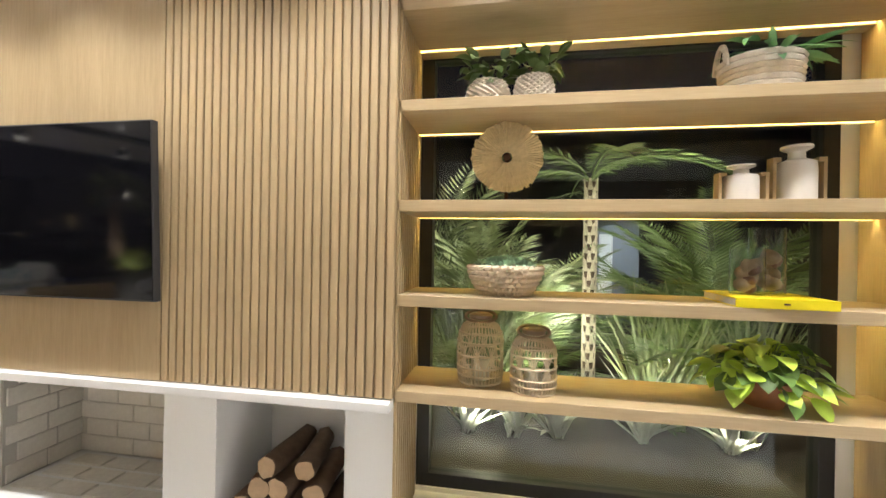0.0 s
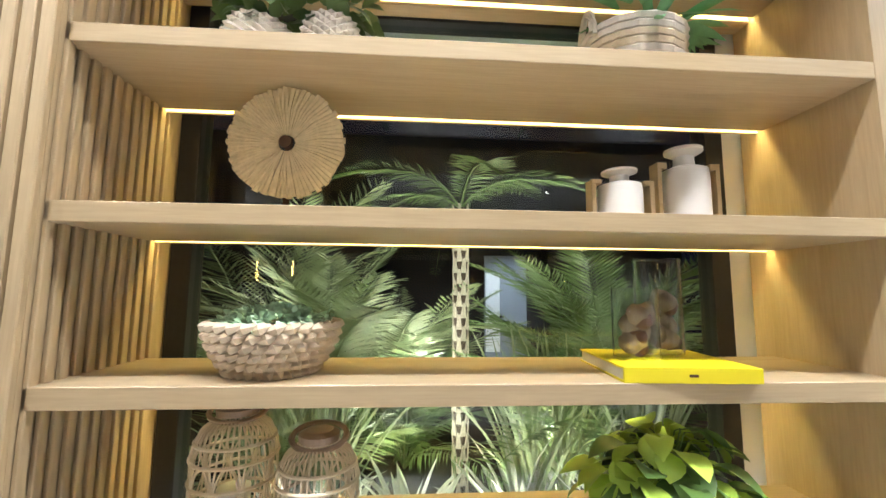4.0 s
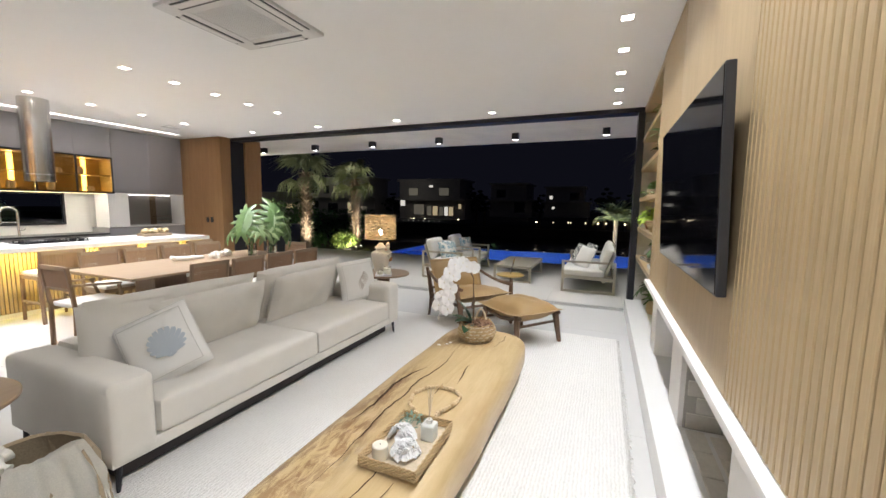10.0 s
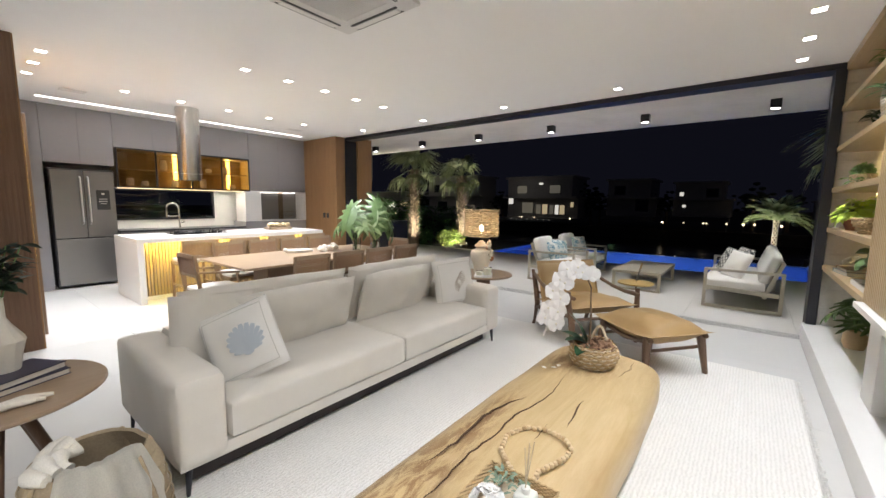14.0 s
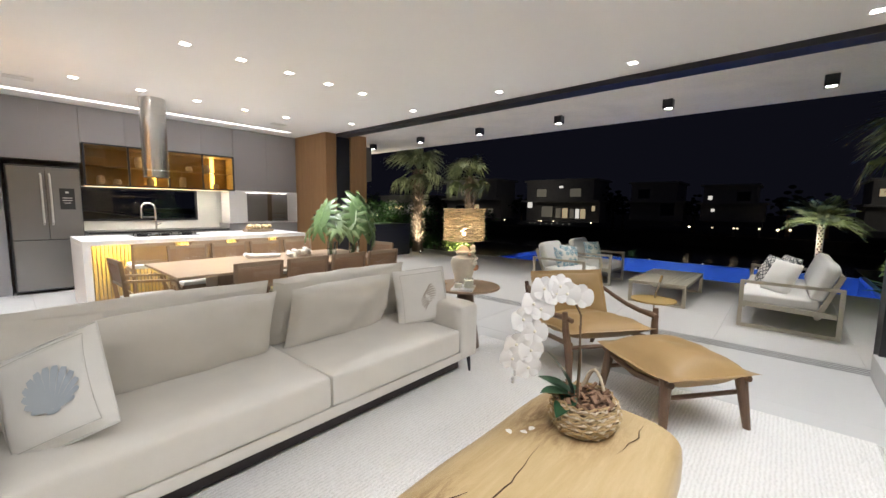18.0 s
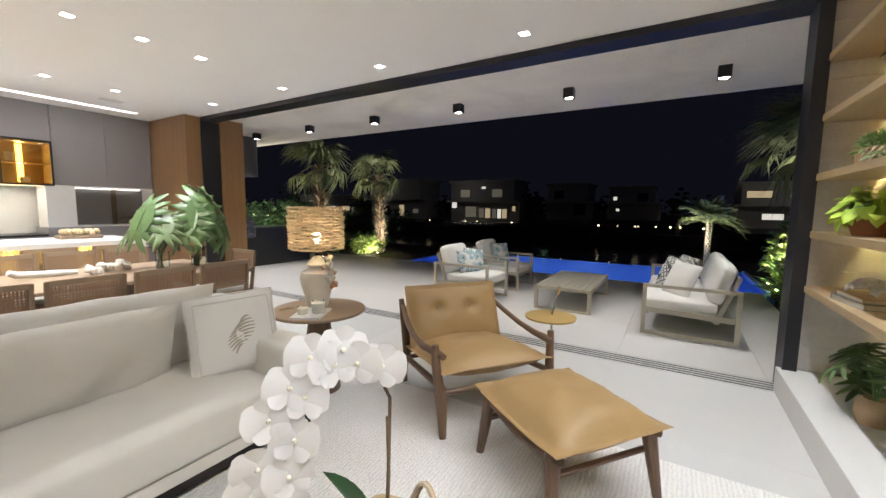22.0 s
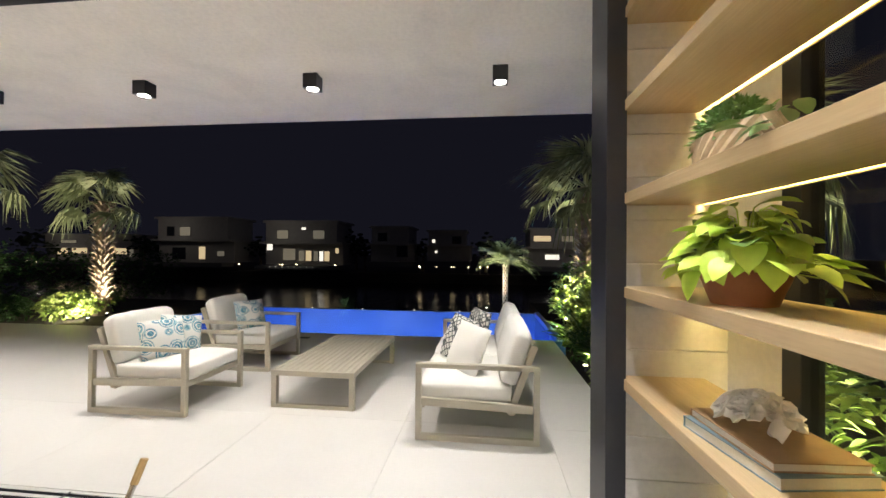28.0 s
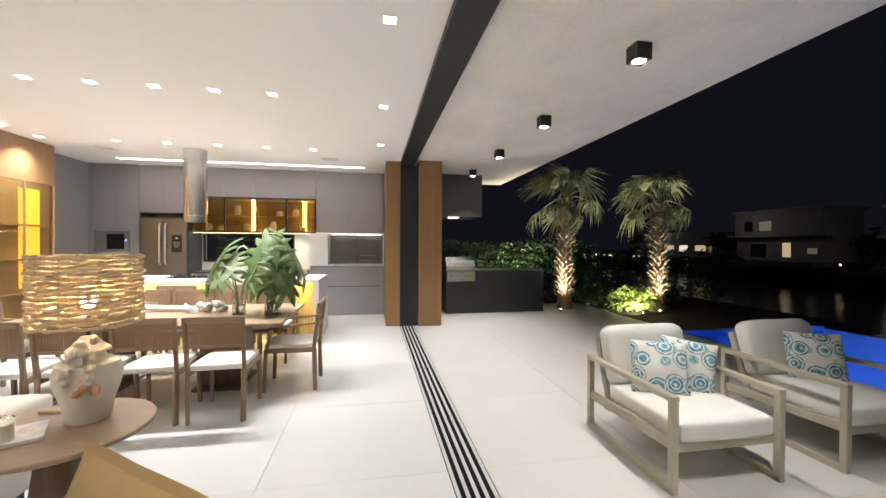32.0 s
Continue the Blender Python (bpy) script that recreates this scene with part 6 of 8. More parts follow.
# television
tv = thing("television", (-2.335, 1.47, 1.262), "large black flat television on the wood panel", "television")
tv.matrix_basis = pose(-2.335, 1.476, 1.262, 2.2)
part("body", box(-0.785, 0.785, -0.065, -0.03, 0, 0.838, 0.006), dark_lacquer, tv)
part("screen", box(-0.777, 0.777, -0.068, -0.064, 0.01, 0.83), screen_black, tv, "black glass screen")
part("bracket", box(-0.3, 0.3, -0.03, 0.003, 0.25, 0.6), black_metal, tv)
# fireplace bricks
fire = tagged(thing("fireplace", (-2.12, 1.55, 0.2)), "white painted brick lined fireplace recess", "fireplace", "", "structure")
firebrick = plain("fire_brick", (0.62, 0.59, 0.53), 0.8, vary=0.1, grain=40, bumpy=0.4)
part("lining", boxes((-0.52, 0.48, 0.4, 0.42, 0, 0.63), (-0.52, -0.505, 0, 0.4, 0, 0.63), (0.505, 0.52, 0, 0.4, 0, 0.63), (-0.52, 0.52, 0, 0.4, 0.615, 0.63)), plain("mortar", (0.42, 0.4, 0.36), 0.9), fire)
brick = bpy.data.meshes.new("brick")
b_ = box(-0.112, 0.112, -0.006, 0.006, -0.05, 0.05, 0.004, 1)
b_.to_mesh(brick)
b_.free()
brick.materials.append(firebrick)
for r_ in range(6):
    for k in range(5):
        x = -0.46 + 0.231 * k - (0.115 if r_ % 2 else 0)
        if -0.5 < x < 0.47:
            piece("brick", brick, fire, (max(-0.39, min(0.39, x)), 0.398, 0.055 + 0.106 * r_))
    for s in (-1, 1):
        for k in range(2):
            piece("brick", brick, fire, (s * 0.503, 0.11 + 0.2 * k + (0.05 if r_ % 2 else 0), 0.055 + 0.106 * r_), (0, 0, 90), (0.86, 1, 1))
for k in range(4):
    for q in range(3):
        piece("brick", brick, fire, (-0.36 + 0.235 * k + 0.03 * q, 0.06 + 0.125 * q, 0.003), (90, 0, 0), (1, 1.1, 1))
# firewood
logbark = plain("log_bark", (0.12, 0.075, 0.045), 0.9, vary=0.35, grain=24, bumpy=1.0)
logend = plain("log_end", (0.45, 0.31, 0.18), 0.8, vary=0.2, grain=30)
random.seed(17)
for k, (x, z, r, rz) in enumerate(((-1.2, 0.265, 0.06, 4), (-1.06, 0.26, 0.055, -6), (-0.92, 0.268, 0.062, 5), (-0.78, 0.262, 0.056, -3), (-1.13, 0.365, 0.058, 8), (-0.98, 0.37, 0.06, -9), (-0.84, 0.365, 0.055, 6), (-1.05, 0.47, 0.056, -5), (-0.9, 0.472, 0.05, 10))):
    fw = thing("firewood_log", (x, 1.72, z), "split firewood log with dark bark stacked in the niche", "firewood", "firewood")
    fw.matrix_basis = pose(x, 1.73, z, 90, 0, rz)
    smooth(part("bark", lathe([(r * 0.92, -0.18), (r, -0.17), (r * 1.03, 0.0), (r, 0.17), (r * 0.92, 0.18)], 14, None, 0.2, k), logbark, fw), 60)
    for s in (-1, 1):
        part("cut_end", lathe([(0, s * 0.179), (r * 0.95, s * 0.178)], 14, None, 0.2, k), logend, fw)

# ---------- shelf units ----------
E_, D_, C_, B_, A_ = 0.906, 1.326, 1.742, 2.18, 2.622


def strip(owner, w, x, front, z, z1, watts):
    """A light strip sunk in a groove at the back of a board, whose underside is at z and top at z1."""
    part("led", box(-w + 0.003, w - 0.003, 0.368, 0.3712, z - 0.001, z + 0.004), led_yellow, owner, "warm light strip")
    part("channel", boxes((-w + 0.002, w - 0.002, 0.3525, 0.3712, z + 0.024, z1 - 0.0005), (-w + 0.002, w - 0.002, 0.3715, 0.3765, z - 0.0045, z1 - 0.0005)), oak_x, owner)
    lamp("shelf_strip_lamp", "AREA", (x, front + 0.3605, z + 0.02), watts, (1.0, 0.79, 0.3), size=2 * w - 0.008, size_y=0.006)


def shelf_unit(name, x0, x1, front, tops, label, watts):
    t = thing(name, ((x0 + x1) / 2, front, 0), label, "shelf unit", "built in shelves")
    w = (x1 - x0) / 2
    for z in tops:
        part("shelf", box(-w, w, 0, 0.375 if z < 1.0 else 0.352, z - 0.05, z, 0.002, 1), oak_x, t)
        if z > 1.0:
            strip(t, w, (x0 + x1) / 2, front, z - 0.05, z, watts)
    part("top_board", box(-w, w, 0.0, 0.352, CEIL - 0.075, CEIL - 0.004), oak_x, t)
    strip(t, w, (x0 + x1) / 2, front, CEIL - 0.075, CEIL - 0.004, watts * 0.6)
    return t


ur = shelf_unit("shelf_unit", -0.428, 1.667, 1.5, (E_, D_, C_, B_, A_), "tall oak shelf unit in front of a garden window", 4.3)
part("side_panel", box(1.0485, 1.215, 0.0, 0.45, 0.2, CEIL - 0.004, 0.002), oak_z, ur)
part("back_panel", box(-1.046, 1.047, 0.378, 0.44, 2.619, CEIL - 0.078), oak_x, ur)
part("back_rail", box(-1.046, 1.047, 0.378, 0.44, 2.566, 2.618), oak_x, ur)
sl = part("side_slat", box(-1.047, -1.035, 0.0, 0.022, 0.21, CEIL - 0.08, 0.002, 1), oak_z, ur)
for k in range(1, 11):
    piece("side_slat", sl, ur, (0, 0.038 * k, 0))
ul = shelf_unit("shelf_unit", -6.42, -4.283, 1.48, (0.89, 1.31, 1.74, 2.17, 2.60), "long oak shelf unit in front of a garden window", 3.6)
part("back_panel", box(-1.068, 1.066, 0.395, 0.46, 2.62, CEIL - 0.078), oak_x, ul)


def framed_window(name, x0, x1, z0, z1, y, label, fw=0.07, bars=()):
    t = tagged(thing(name, ((x0 + x1) / 2, y, z0)), label, "window", "", "structure")
    w, h = (x1 - x0) / 2, z1 - z0
    bs = [(-w, w, -0.03, 0.05, 0, fw), (-w, w, -0.03, 0.05, h - fw, h), (-w, -w + fw, -0.03, 0.05, fw, h - fw), (w - fw, w, -0.03, 0.05, fw, h - fw)]
    bs += [(b - 0.02, b + 0.02, -0.02, 0.04, fw, h - fw) for b in bars]
    part("window_frame", boxes(*bs, bev=0.003), black_metal, t)
    p = part("pane", box(-w + fw, w - fw, 0.0, 0.006, fw, h - fw), window_glass, t)
    p.visible_shadow = False
    return t


framed_window("window_1", -0.425, 1.6, 0.221, 2.639, 1.99, "black framed fixed garden window behind the shelves")
framed_window("window_2", -6.1, -4.29, 0.13, 2.62, 1.99, "black framed fixed garden window behind the shelves", 0.09)
solid("wall_jamb", box(-6.43, -6.1, 1.96, 2.1, 0.13, 2.62), board_concrete, "concrete jamb beside the garden window", "wall")

bamboo = plain("bamboo_cane", (0.66, 0.55, 0.38), 0.55, vary=0.15, grain=30)


def lantern(loc, r, h, label, shoulder=False):
    t = thing("cane_lantern", loc, label, "lantern", "cane lanterns")
    prof = [(r * 0.93, 0.0), (r, 0.03), (r, h * 0.3), (r, h * 0.62), (r * 0.97, h * 0.75), (r * 0.8, h * 0.9), (r * 0.45, h)]
    n = 40
    bm = bmesh.new()
    for k in range(n):
        # canes spread evenly at the hoops and gather in fours half way between two of them
        a = 6.2832 * k / n
        g = 6.2832 * (k // 4 * 4 + 1.5) / n
        pts = [(rr * math.cos(a), rr * math.sin(a), z) for rr, z in prof[:2]]
        for z, q in ((0.26, 0.0), (0.36, 0.55), (0.46, 0.82), (0.56, 0.55), (0.66, 0.0)):
            b = a + (g - a) * q
            pts.append((r * math.cos(b), r * math.sin(b), h * z))
        pts += [(rr * math.cos(a), rr * math.sin(a), z) for rr, z in prof[4:]]
        tube(pts, 0.0027, 5, bm=bm)
    part("cane", bm, bamboo, t, "bundled bent canes")["kind"] = "stuff"
    for z, rr in ((0.004, r * 0.95), (h * 0.14, r), (h * 0.26, r * 1.01), (h * 0.46, r * 1.01), (h * 0.66, r * 1.01), (h * 0.8, r * 0.93), (h * 0.98, r * 0.5)):
        part("hoop", tube([(rr * math.cos(a), rr * math.sin(a), z) for a in np.linspace(0, 6.2832, 33)[:-1]], 0.0045, 5, closed=True), bamboo, t)
    part("floor", lathe([(0, 0.0), (r * 0.93, 0.0), (r * 0.93, 0.006), (0, 0.006)], 24), bamboo, t)
    hd = [(0.0 + 0.55 * r * math.cos(a), 0.5 * r * math.sin(a), h * 1.0 + 0.012 + 0.018 * math.sin(a)) for a in np.linspace(0, 6.2832, 21)[:-1]]
    part("handle", moved(tube(hd, 0.006, 6, closed=True), Matrix.Diagonal((1.25, 1, 1, 1))), tan_wood_x, t)
    part("cap", lathe([(0.0, h + 0.004), (r * 0.5, h + 0.004), (r * 0.52, h + 0.02), (r * 0.35, h + 0.028), (0, h + 0.028)], 24), tan_wood_x, t)
    cn = part("candle", lathe([(0, 0.006), (r * 0.4, 0.006), (r * 0.4, h * 0.35), (0, h * 0.35)], 18), candle_wax, t)
    return t


lantern((-0.1, 1.71, E_), 0.1, 0.27, "tall bent cane lantern on the lower shelf")
lantern((0.12, 1.63, E_), 0.093, 0.23, "shorter bent cane lantern on the lower shelf", True)
terracotta = plain("terracotta", (0.36, 0.15, 0.07), 0.75, vary=0.12, grain=40, bumpy=0.2)
lime_leaf = plain("lime_leaf", (0.46, 0.63, 0.08), 0.4, vary=0.3, grain=9)
mid_leaf = plain("mid_leaf", (0.12, 0.21, 0.05), 0.4, vary=0.35, grain=9)
fresh_leaf = plain("fresh_leaf", (0.22, 0.4, 0.14), 0.5, vary=0.35, grain=20)
herb_leaf = plain("herb_leaf", (0.13, 0.3, 0.12), 0.5, vary=0.35, grain=20)


def pothos(loc, r, h, spread, height, seed, label, n=70, pale=0.5):
    t = thing("potted_plant", loc, label, "plant", "potted plants")
    smooth(part("pot", lathe([(0, 0), (r * 0.7, 0), (r, h * 0.75), (r * 1.05, h), (r * 0.95, h), (r * 0.9, h * 0.8), (0, h * 0.8)], 28), terracotta, t, "terracotta pot"))
    rnd = random.Random(seed)
    for name, mt, cnt in (("pale_leaves", lime_leaf, int(n * pale)), ("green_leaves", mid_leaf, n - int(n * pale))):
        bm = bmesh.new()
        for k in range(cnt):
            a = rnd.random() * 6.283
            f = rnd.random()
            rr = spread * (0.25 + 0.75 * f)
            z = h * 0.9 + height * (1 - f ** 2) * rnd.uniform(0.3, 1.0) - 0.05 * f * rnd.random()
            m = Matrix.Translation((rr * math.cos(a), rr * math.sin(a) * 0.6, z)) @ pose(0, 0, 0, rnd.uniform(-40, 30), rnd.uniform(-25, 25), math.degrees(a) - 90)
            leaf_blade(rnd.uniform(0.075, 0.11), rnd.uniform(0.06, 0.085), 5, 0.2, rnd.uniform(0.2, 0.7), bm, m)
            tube([(0, 0, h * 0.8), (rr * 0.6 * math.cos(a), rr * 0.4 * math.sin(a), z * 0.9 + 0.02), (rr * math.cos(a), rr * math.sin(a) * 0.6, z)], 0.0022, 4, bm=bm)
        smooth(part(name, bm, mt, t), 60)
    return t


pothos((0.97, 1.66, E_), 0.09, 0.1, 0.2, 0.17, 3, "lime green trailing plant in a terracotta pot", 90, 0.6)
pothos((-5.78, 1.63, 1.31), 0.12, 0.13, 0.23, 0.2, 7, "bright lime leafy plant in a terracotta pot", 130, 0.88)


def chunky_bowl(loc, r, h, label, material, sx=1.0, rows=6, plant=None, seed=0):
    t = thing("woven_bowl", loc, label, "bowl", "woven bowls")
    bm = bmesh.new()
    for i in range(rows):
        f = (i + 0.5) / rows
        rr = r * (0.62 + 0.38 * math.sin(f * 1.57))
        n = 30
        for k in range(n):
            a0, a1 = 6.2832 * (k + 0.5 * (i % 2)) / n, 6.2832 * (k + 1.25 + 0.5 * (i % 2)) / n
            o = 0.007
            tube([((rr - o) * math.cos(a0) * sx, (rr - o) * math.sin(a0), h * f - h * 0.35 / rows), ((rr + o) * math.cos((a0 + a1) / 2) * sx, (rr + o) * math.sin((a0 + a1) / 2), h * f), ((rr - o) * math.cos(a1) * sx, (rr - o) * math.sin(a1), h * f + h * 0.35 / rows)], [0.006, h * 0.62 / rows, 0.006], 5, bm=bm)
    smooth(part("weave", bm, material, t))
    inner = lathe([(0, 0.004), (r * 0.6, 0.004), (r * 0.8, h * 0.4), (r * 0.97, h)], 28)
    part("lining", moved(inner, Matrix.Diagonal((sx, 1, 1, 1))), material, t)
    if plant:
        rnd = random.Random(seed)
        part("soil", moved(lathe([(0, h * 0.85), (r * 0.9, h * 0.85)], 20), Matrix.Diagonal((sx, 1, 1, 1))), crack, t)
        dome(t, (0, 0, h * 0.8), 1100, r * 1.0 * sx, r * 1.0, 0.055, 0.017, 0.014, plant, seed, "succulent")
    return t


succ = plain("succulent_green", (0.5, 0.7, 0.48), 0.5, vary=0.3, grain=20)
water_straw = plain("hyacinth_straw", (0.62, 0.5, 0.35), 0.75, vary=0.25, grain=40, bumpy=0.6)
chunky_bowl((0.0, 1.65, D_), 0.148, 0.125, "chunky woven bowl planted with small succulents", water_straw, 1.0, 6, succ, 2)
bark_bowl = plain("bark_bowl", (0.5, 0.37, 0.21), 0.8, vary=0.35, grain=26, bumpy=0.9)
chunky_bowl((-5.02, 1.64, 1.31), 0.155, 0.135, "wide woven bark bowl, empty, on the shelf", bark_bowl, 0.95, 5)
yb = thing("yellow_book", (0.955, 1.635, D_), "large bright yellow coffee table book", "book")
yellow = plain("yellow_cover", (0.75, 0.62, 0.01), 0.4, vary=0.02)
part("cover", moved(boxes((-0.155, 0.155, -0.14, 0.14, 0, 0.004), (-0.155, 0.155, -0.14, 0.14, 0.03, 0.034), (-0.155, 0.155, -0.144, -0.138, 0.0, 0.034), bev=0.001), pose(0, 0, 0, 0, 0, -4)), yellow, yb)
part("page_block", moved(box(-0.15, 0.151, -0.137, 0.135, 0.004, 0.03), pose(0, 0, 0, 0, 0, -4)), page, yb)
part("mark", moved(box(-0.01, 0.01, -0.1455, -0.1445, 0.014, 0.02), pose(0, 0, 0, 0, 0, -4)), crack, yb)
drift = plain("driftwood", (0.42, 0.3, 0.2), 0.8, vary=0.3, grain=30, bumpy=0.5)
for x, y, r, h, k in ((0.89, 1.62, 0.056, 0.18, 1), (0.995, 1.69, 0.06, 0.26, 2)):
    gj = thing("glass_jar", (x, y, D_ + 0.035), "clear glass cylinder filled with shells and driftwood", "jar", "glass cylinders")
    p = smooth(part("glass", lathe([(0, 0), (r, 0), (r, h), (r - 0.003, h), (r - 0.003, 0.006), (0, 0.006)], 28), clear_glass, gj))
    p.visible_shadow = False
    rnd = random.Random(k)
    for q in range(12):
        a, rr = rnd.random() * 6.28, (r - 0.035) * math.sqrt(rnd.random())
        s_ = lathe([(0, -0.024), (0.024, -0.012), (0.029, 0.01), (0.012, 0.03), (0, 0.034)], 8, None, 0.4, q)
        smooth(part("shell", moved(s_, pose(rr * math.cos(a), rr * math.sin(a), 0.034 + h * 0.5 * q / 12, rnd.random() * 180, rnd.random() * 90, 0)), drift if q % 3 else plain("shell_brown" + str(k) + str(q), (0.22, 0.1, 0.06), 0.5), gj), 60)
# straw disc on a stand
dsc = thing("straw_disc", (0.0, 1.66, C_), "round woven straw disc ornament on a small stand", "ornament")
db = bmesh.new()
random.seed(13)
nn = 72
for k in range(nn):
    a = 6.2832 * k / nn
    l = 0.15 + random.uniform(-0.004, 0.006)
    o = random.uniform(-0.004, 0.004)
    tube([(0.022 * math.cos(a), o, 0.2 + 0.022 * math.sin(a)), (0.09 * math.cos(a + 0.02), -0.008 + o, 0.2 + 0.09 * math.sin(a + 0.02)), (l * math.cos(a), o, 0.2 + l * math.sin(a))], [0.002, 0.0052, 0.0085], 5, bm=db)
part("blade", db, plain("disc_straw", (0.66, 0.53, 0.3), 0.8, vary=0.2, grain=60, bumpy=0.5), dsc, "radiating straw blades")["kind"] = "stuff"
part("hub", moved(lathe([(0, 0), (0.016, 0), (0.016, 0.012), (0, 0.014)], 16), pose(0, -0.004, 0.2, 90, 0, 0)), crack, dsc)
part("stand", boxes((-0.05, 0.05, -0.03, 0.03, 0, 0.015), (-0.008, 0.008, 0.012, 0.022, 0.015, 0.22), bev=0.002), crack, dsc)
# jugs in wooden frames
for x, y, r, h, low in ((0.885, 1.66, 0.058, 0.15, True), (1.085, 1.68, 0.062, 0.225, False)):
    jg = thing("framed_jug", (x, y, C_), "white ceramic jug held in square wooden handles", "jug", "framed jugs")
    smooth(part("jug", lathe([(0, 0), (r, 0), (r, h * 0.6), (r * 0.96, h * 0.72), (r * 0.45, h * 0.78), (r * 0.42, h * 0.9), (r * 0.8, h * 0.96), (r * 0.8, h), (r * 0.4, h), (0, h * 0.9)], 32), porcelain, jg))
    for s in (-1, 1):
        part("handle", boxes((min(s * (r + 0.002), s * (r + 0.03)), max(s * (r + 0.002), s * (r + 0.03)), -0.02, 0.02, h * 0.72, h * 0.8), (min(s * (r + 0.018), s * (r + 0.03)), max(s * (r + 0.018), s * (r + 0.03)), -0.02, 0.02, 0, h * 0.72), bev=0.001), oak_z, jg, "square wooden handle")
rope_white = plain("rope_white", (0.66, 0.6, 0.52), 0.85, vary=0.12, grain=60, bumpy=0.7)


def woven_pot(loc, r, h, label, seed, leaves, material, foliage_n, l, w, sp, ht):
    t = thing("woven_pot", loc, label, "plant", "plants in woven pots")
    prof = [(r * (0.85 + 0.15 * math.sin(3.14 * i / 11)), h * i / 11) for i in range(12)]
    part("pot", woven_band(prof, 36, amp=0.0045), material, t, "woven rope pot")
    part("soil", lathe([(0, h * 0.9), (r * 0.86, h * 0.9)], 20), crack, t)
    leafy(t, (0, 0, h * 0.9), foliage_n, sp, ht, l, w, leaves, seed, 0.9)
    return t


woven_pot((-0.085, 1.66, B_), 0.095, 0.11, "dark leafy plant in a white rope pot", 41, leaf_green, rope_white, 50, 0.07, 0.045, 0.11, 0.09)
woven_pot((0.105, 1.65, B_), 0.085, 0.12, "dark glossy plant in a white rope pot", 42, leaf_green, rope_white, 50, 0.075, 0.05, 0.11, 0.12)
wbk = thing("rope_basket", (0.95, 1.67, B_), "oval white and straw basket with trailing plant", "basket")
for i in range(7):
    z = 0.012 + i * 0.022
    r = 0.13 + 0.012 * i / 6
    part("coil", tube([((r + 0.003 * (k % 2)) * 0.95 * math.cos(a), (r + 0.003 * (k % 2)) * 0.75 * math.sin(a), z) for k, a in enumerate(np.linspace(0, 6.2832, 37)[:-1])], 0.0125, 6, closed=True), straw_pale if i in (3, 4) else rope_white, wbk)
part("handle", tube([(-0.14, 0.03 * math.cos(a), 0.14 + 0.075 * math.sin(a)) for a in np.linspace(0, 3.14, 9)], 0.009, 6), rope_white, wbk, "loop handle")
part("handle", tube([(-0.14, 0.05 * math.cos(a), 0.12 + 0.1 * math.sin(a)) for a in np.linspace(0, 3.14, 9)], 0.007, 6), rope_white, wbk, "loop handle")
leafy(wbk, (0.03, -0.02, 0.13), 40, 0.15, 0.08, 0.15, 0.03, herb_leaf, 43, 0.5)
mp = thing("green_planter", (0.02, 1.61, A_), "mound of fine green foliage in a low planter", "plant")
smooth(part("planter", lathe([(0, 0), (0.1, 0), (0.125, 0.045), (0.115, 0.045), (0, 0.04)], 28), stone_grey, mp))
dome(mp, (0, 0, 0.045), 1000, 0.165, 0.13, 0.17, 0.035, 0.013, fresh_leaf, 44)
sp_ = thing("small_plant", (0.76, 1.61, A_), "small dark leafy plant in a cup", "plant")
smooth(part("cup", lathe([(0, 0), (0.035, 0), (0.045, 0.05), (0, 0.045)], 20), crack, sp_))
leafy(sp_, (0, 0, 0.05), 50, 0.08, 0.07, 0.08, 0.045, mid_leaf, 45)
smoky = plain("smoky_brown", (0.19, 0.15, 0.11), 0.2, vary=0.1)
for k, x in enumerate((0.88, 0.97, 1.06)):
    gl = thing("tumbler", (x, 1.6, A_), "small smoky brown tumbler on the top shelf", "glass", "tumblers")
    smooth(part("glass", lathe([(0, 0), (0.028, 0), (0.035, 0.1), (0.032, 0.1), (0.026, 0.006), (0, 0.006)], 20), smoky, gl))

for ob in [o for o in bpy.context.scene.objects if o.parent is None and o.type == "EMPTY"]:
    p = ob.matrix_basis.translation
    if -0.4 < p.x < 1.45 and 1.55 < p.y < 1.8 and p.z > 0.85:
        # things on this unit spread over its full width
        ob.matrix_basis = Matrix.Translation((1.105 * (p.x + 0.43) - 0.43, 1.5 + 1.08 * (p.y - 1.5), p.z)) @ Matrix.Diagonal((1.08, 1.08, 1.08, 1))

# left unit contents
mpot = thing("monstera_pot", (-5.6, 1.68, 0.2), "split leaf plant in a small clay pot on the ledge", "plant")
smooth(part("pot", lathe([(0, 0), (0.07, 0), (0.09, 0.06), (0.085, 0.13), (0.06, 0.16), (0.05, 0.16), (0, 0.1)], 28), plain("clay_tan", (0.5, 0.36, 0.22), 0.7, vary=0.1), mpot))
for i, (rz, rx, w, top, out) in enumerate(((100, -40, 0.26, 0.44, 0.16), (40, -50, 0.24, 0.34, 0.1), (-60, -45, 0.26, 0.36, 0.1), (160, -40, 0.24, 0.38, 0.12), (85, -60, 0.26, 0.26, 0.2))):
    a = math.radians(rz)
    d = Vector((-math.sin(a), math.cos(a) * 0.6, 0))
    tip = d * out + Vector((0, 0, top))
    part("stem", tube([(0, 0, 0.13), d * out * 0.4 + Vector((0, 0, top * 0.75)), tip], 0.005, 5), stem_green, mpot)
    monstera(w, Matrix.Translation(tip) @ pose(0, 0, 0, rx, 0, rz), leaf_green, mpot, 20 + i, 6)
bs_ = thing("books", (-5.72, 1.66, 0.89), "two large flat books carrying a white coral", "books")
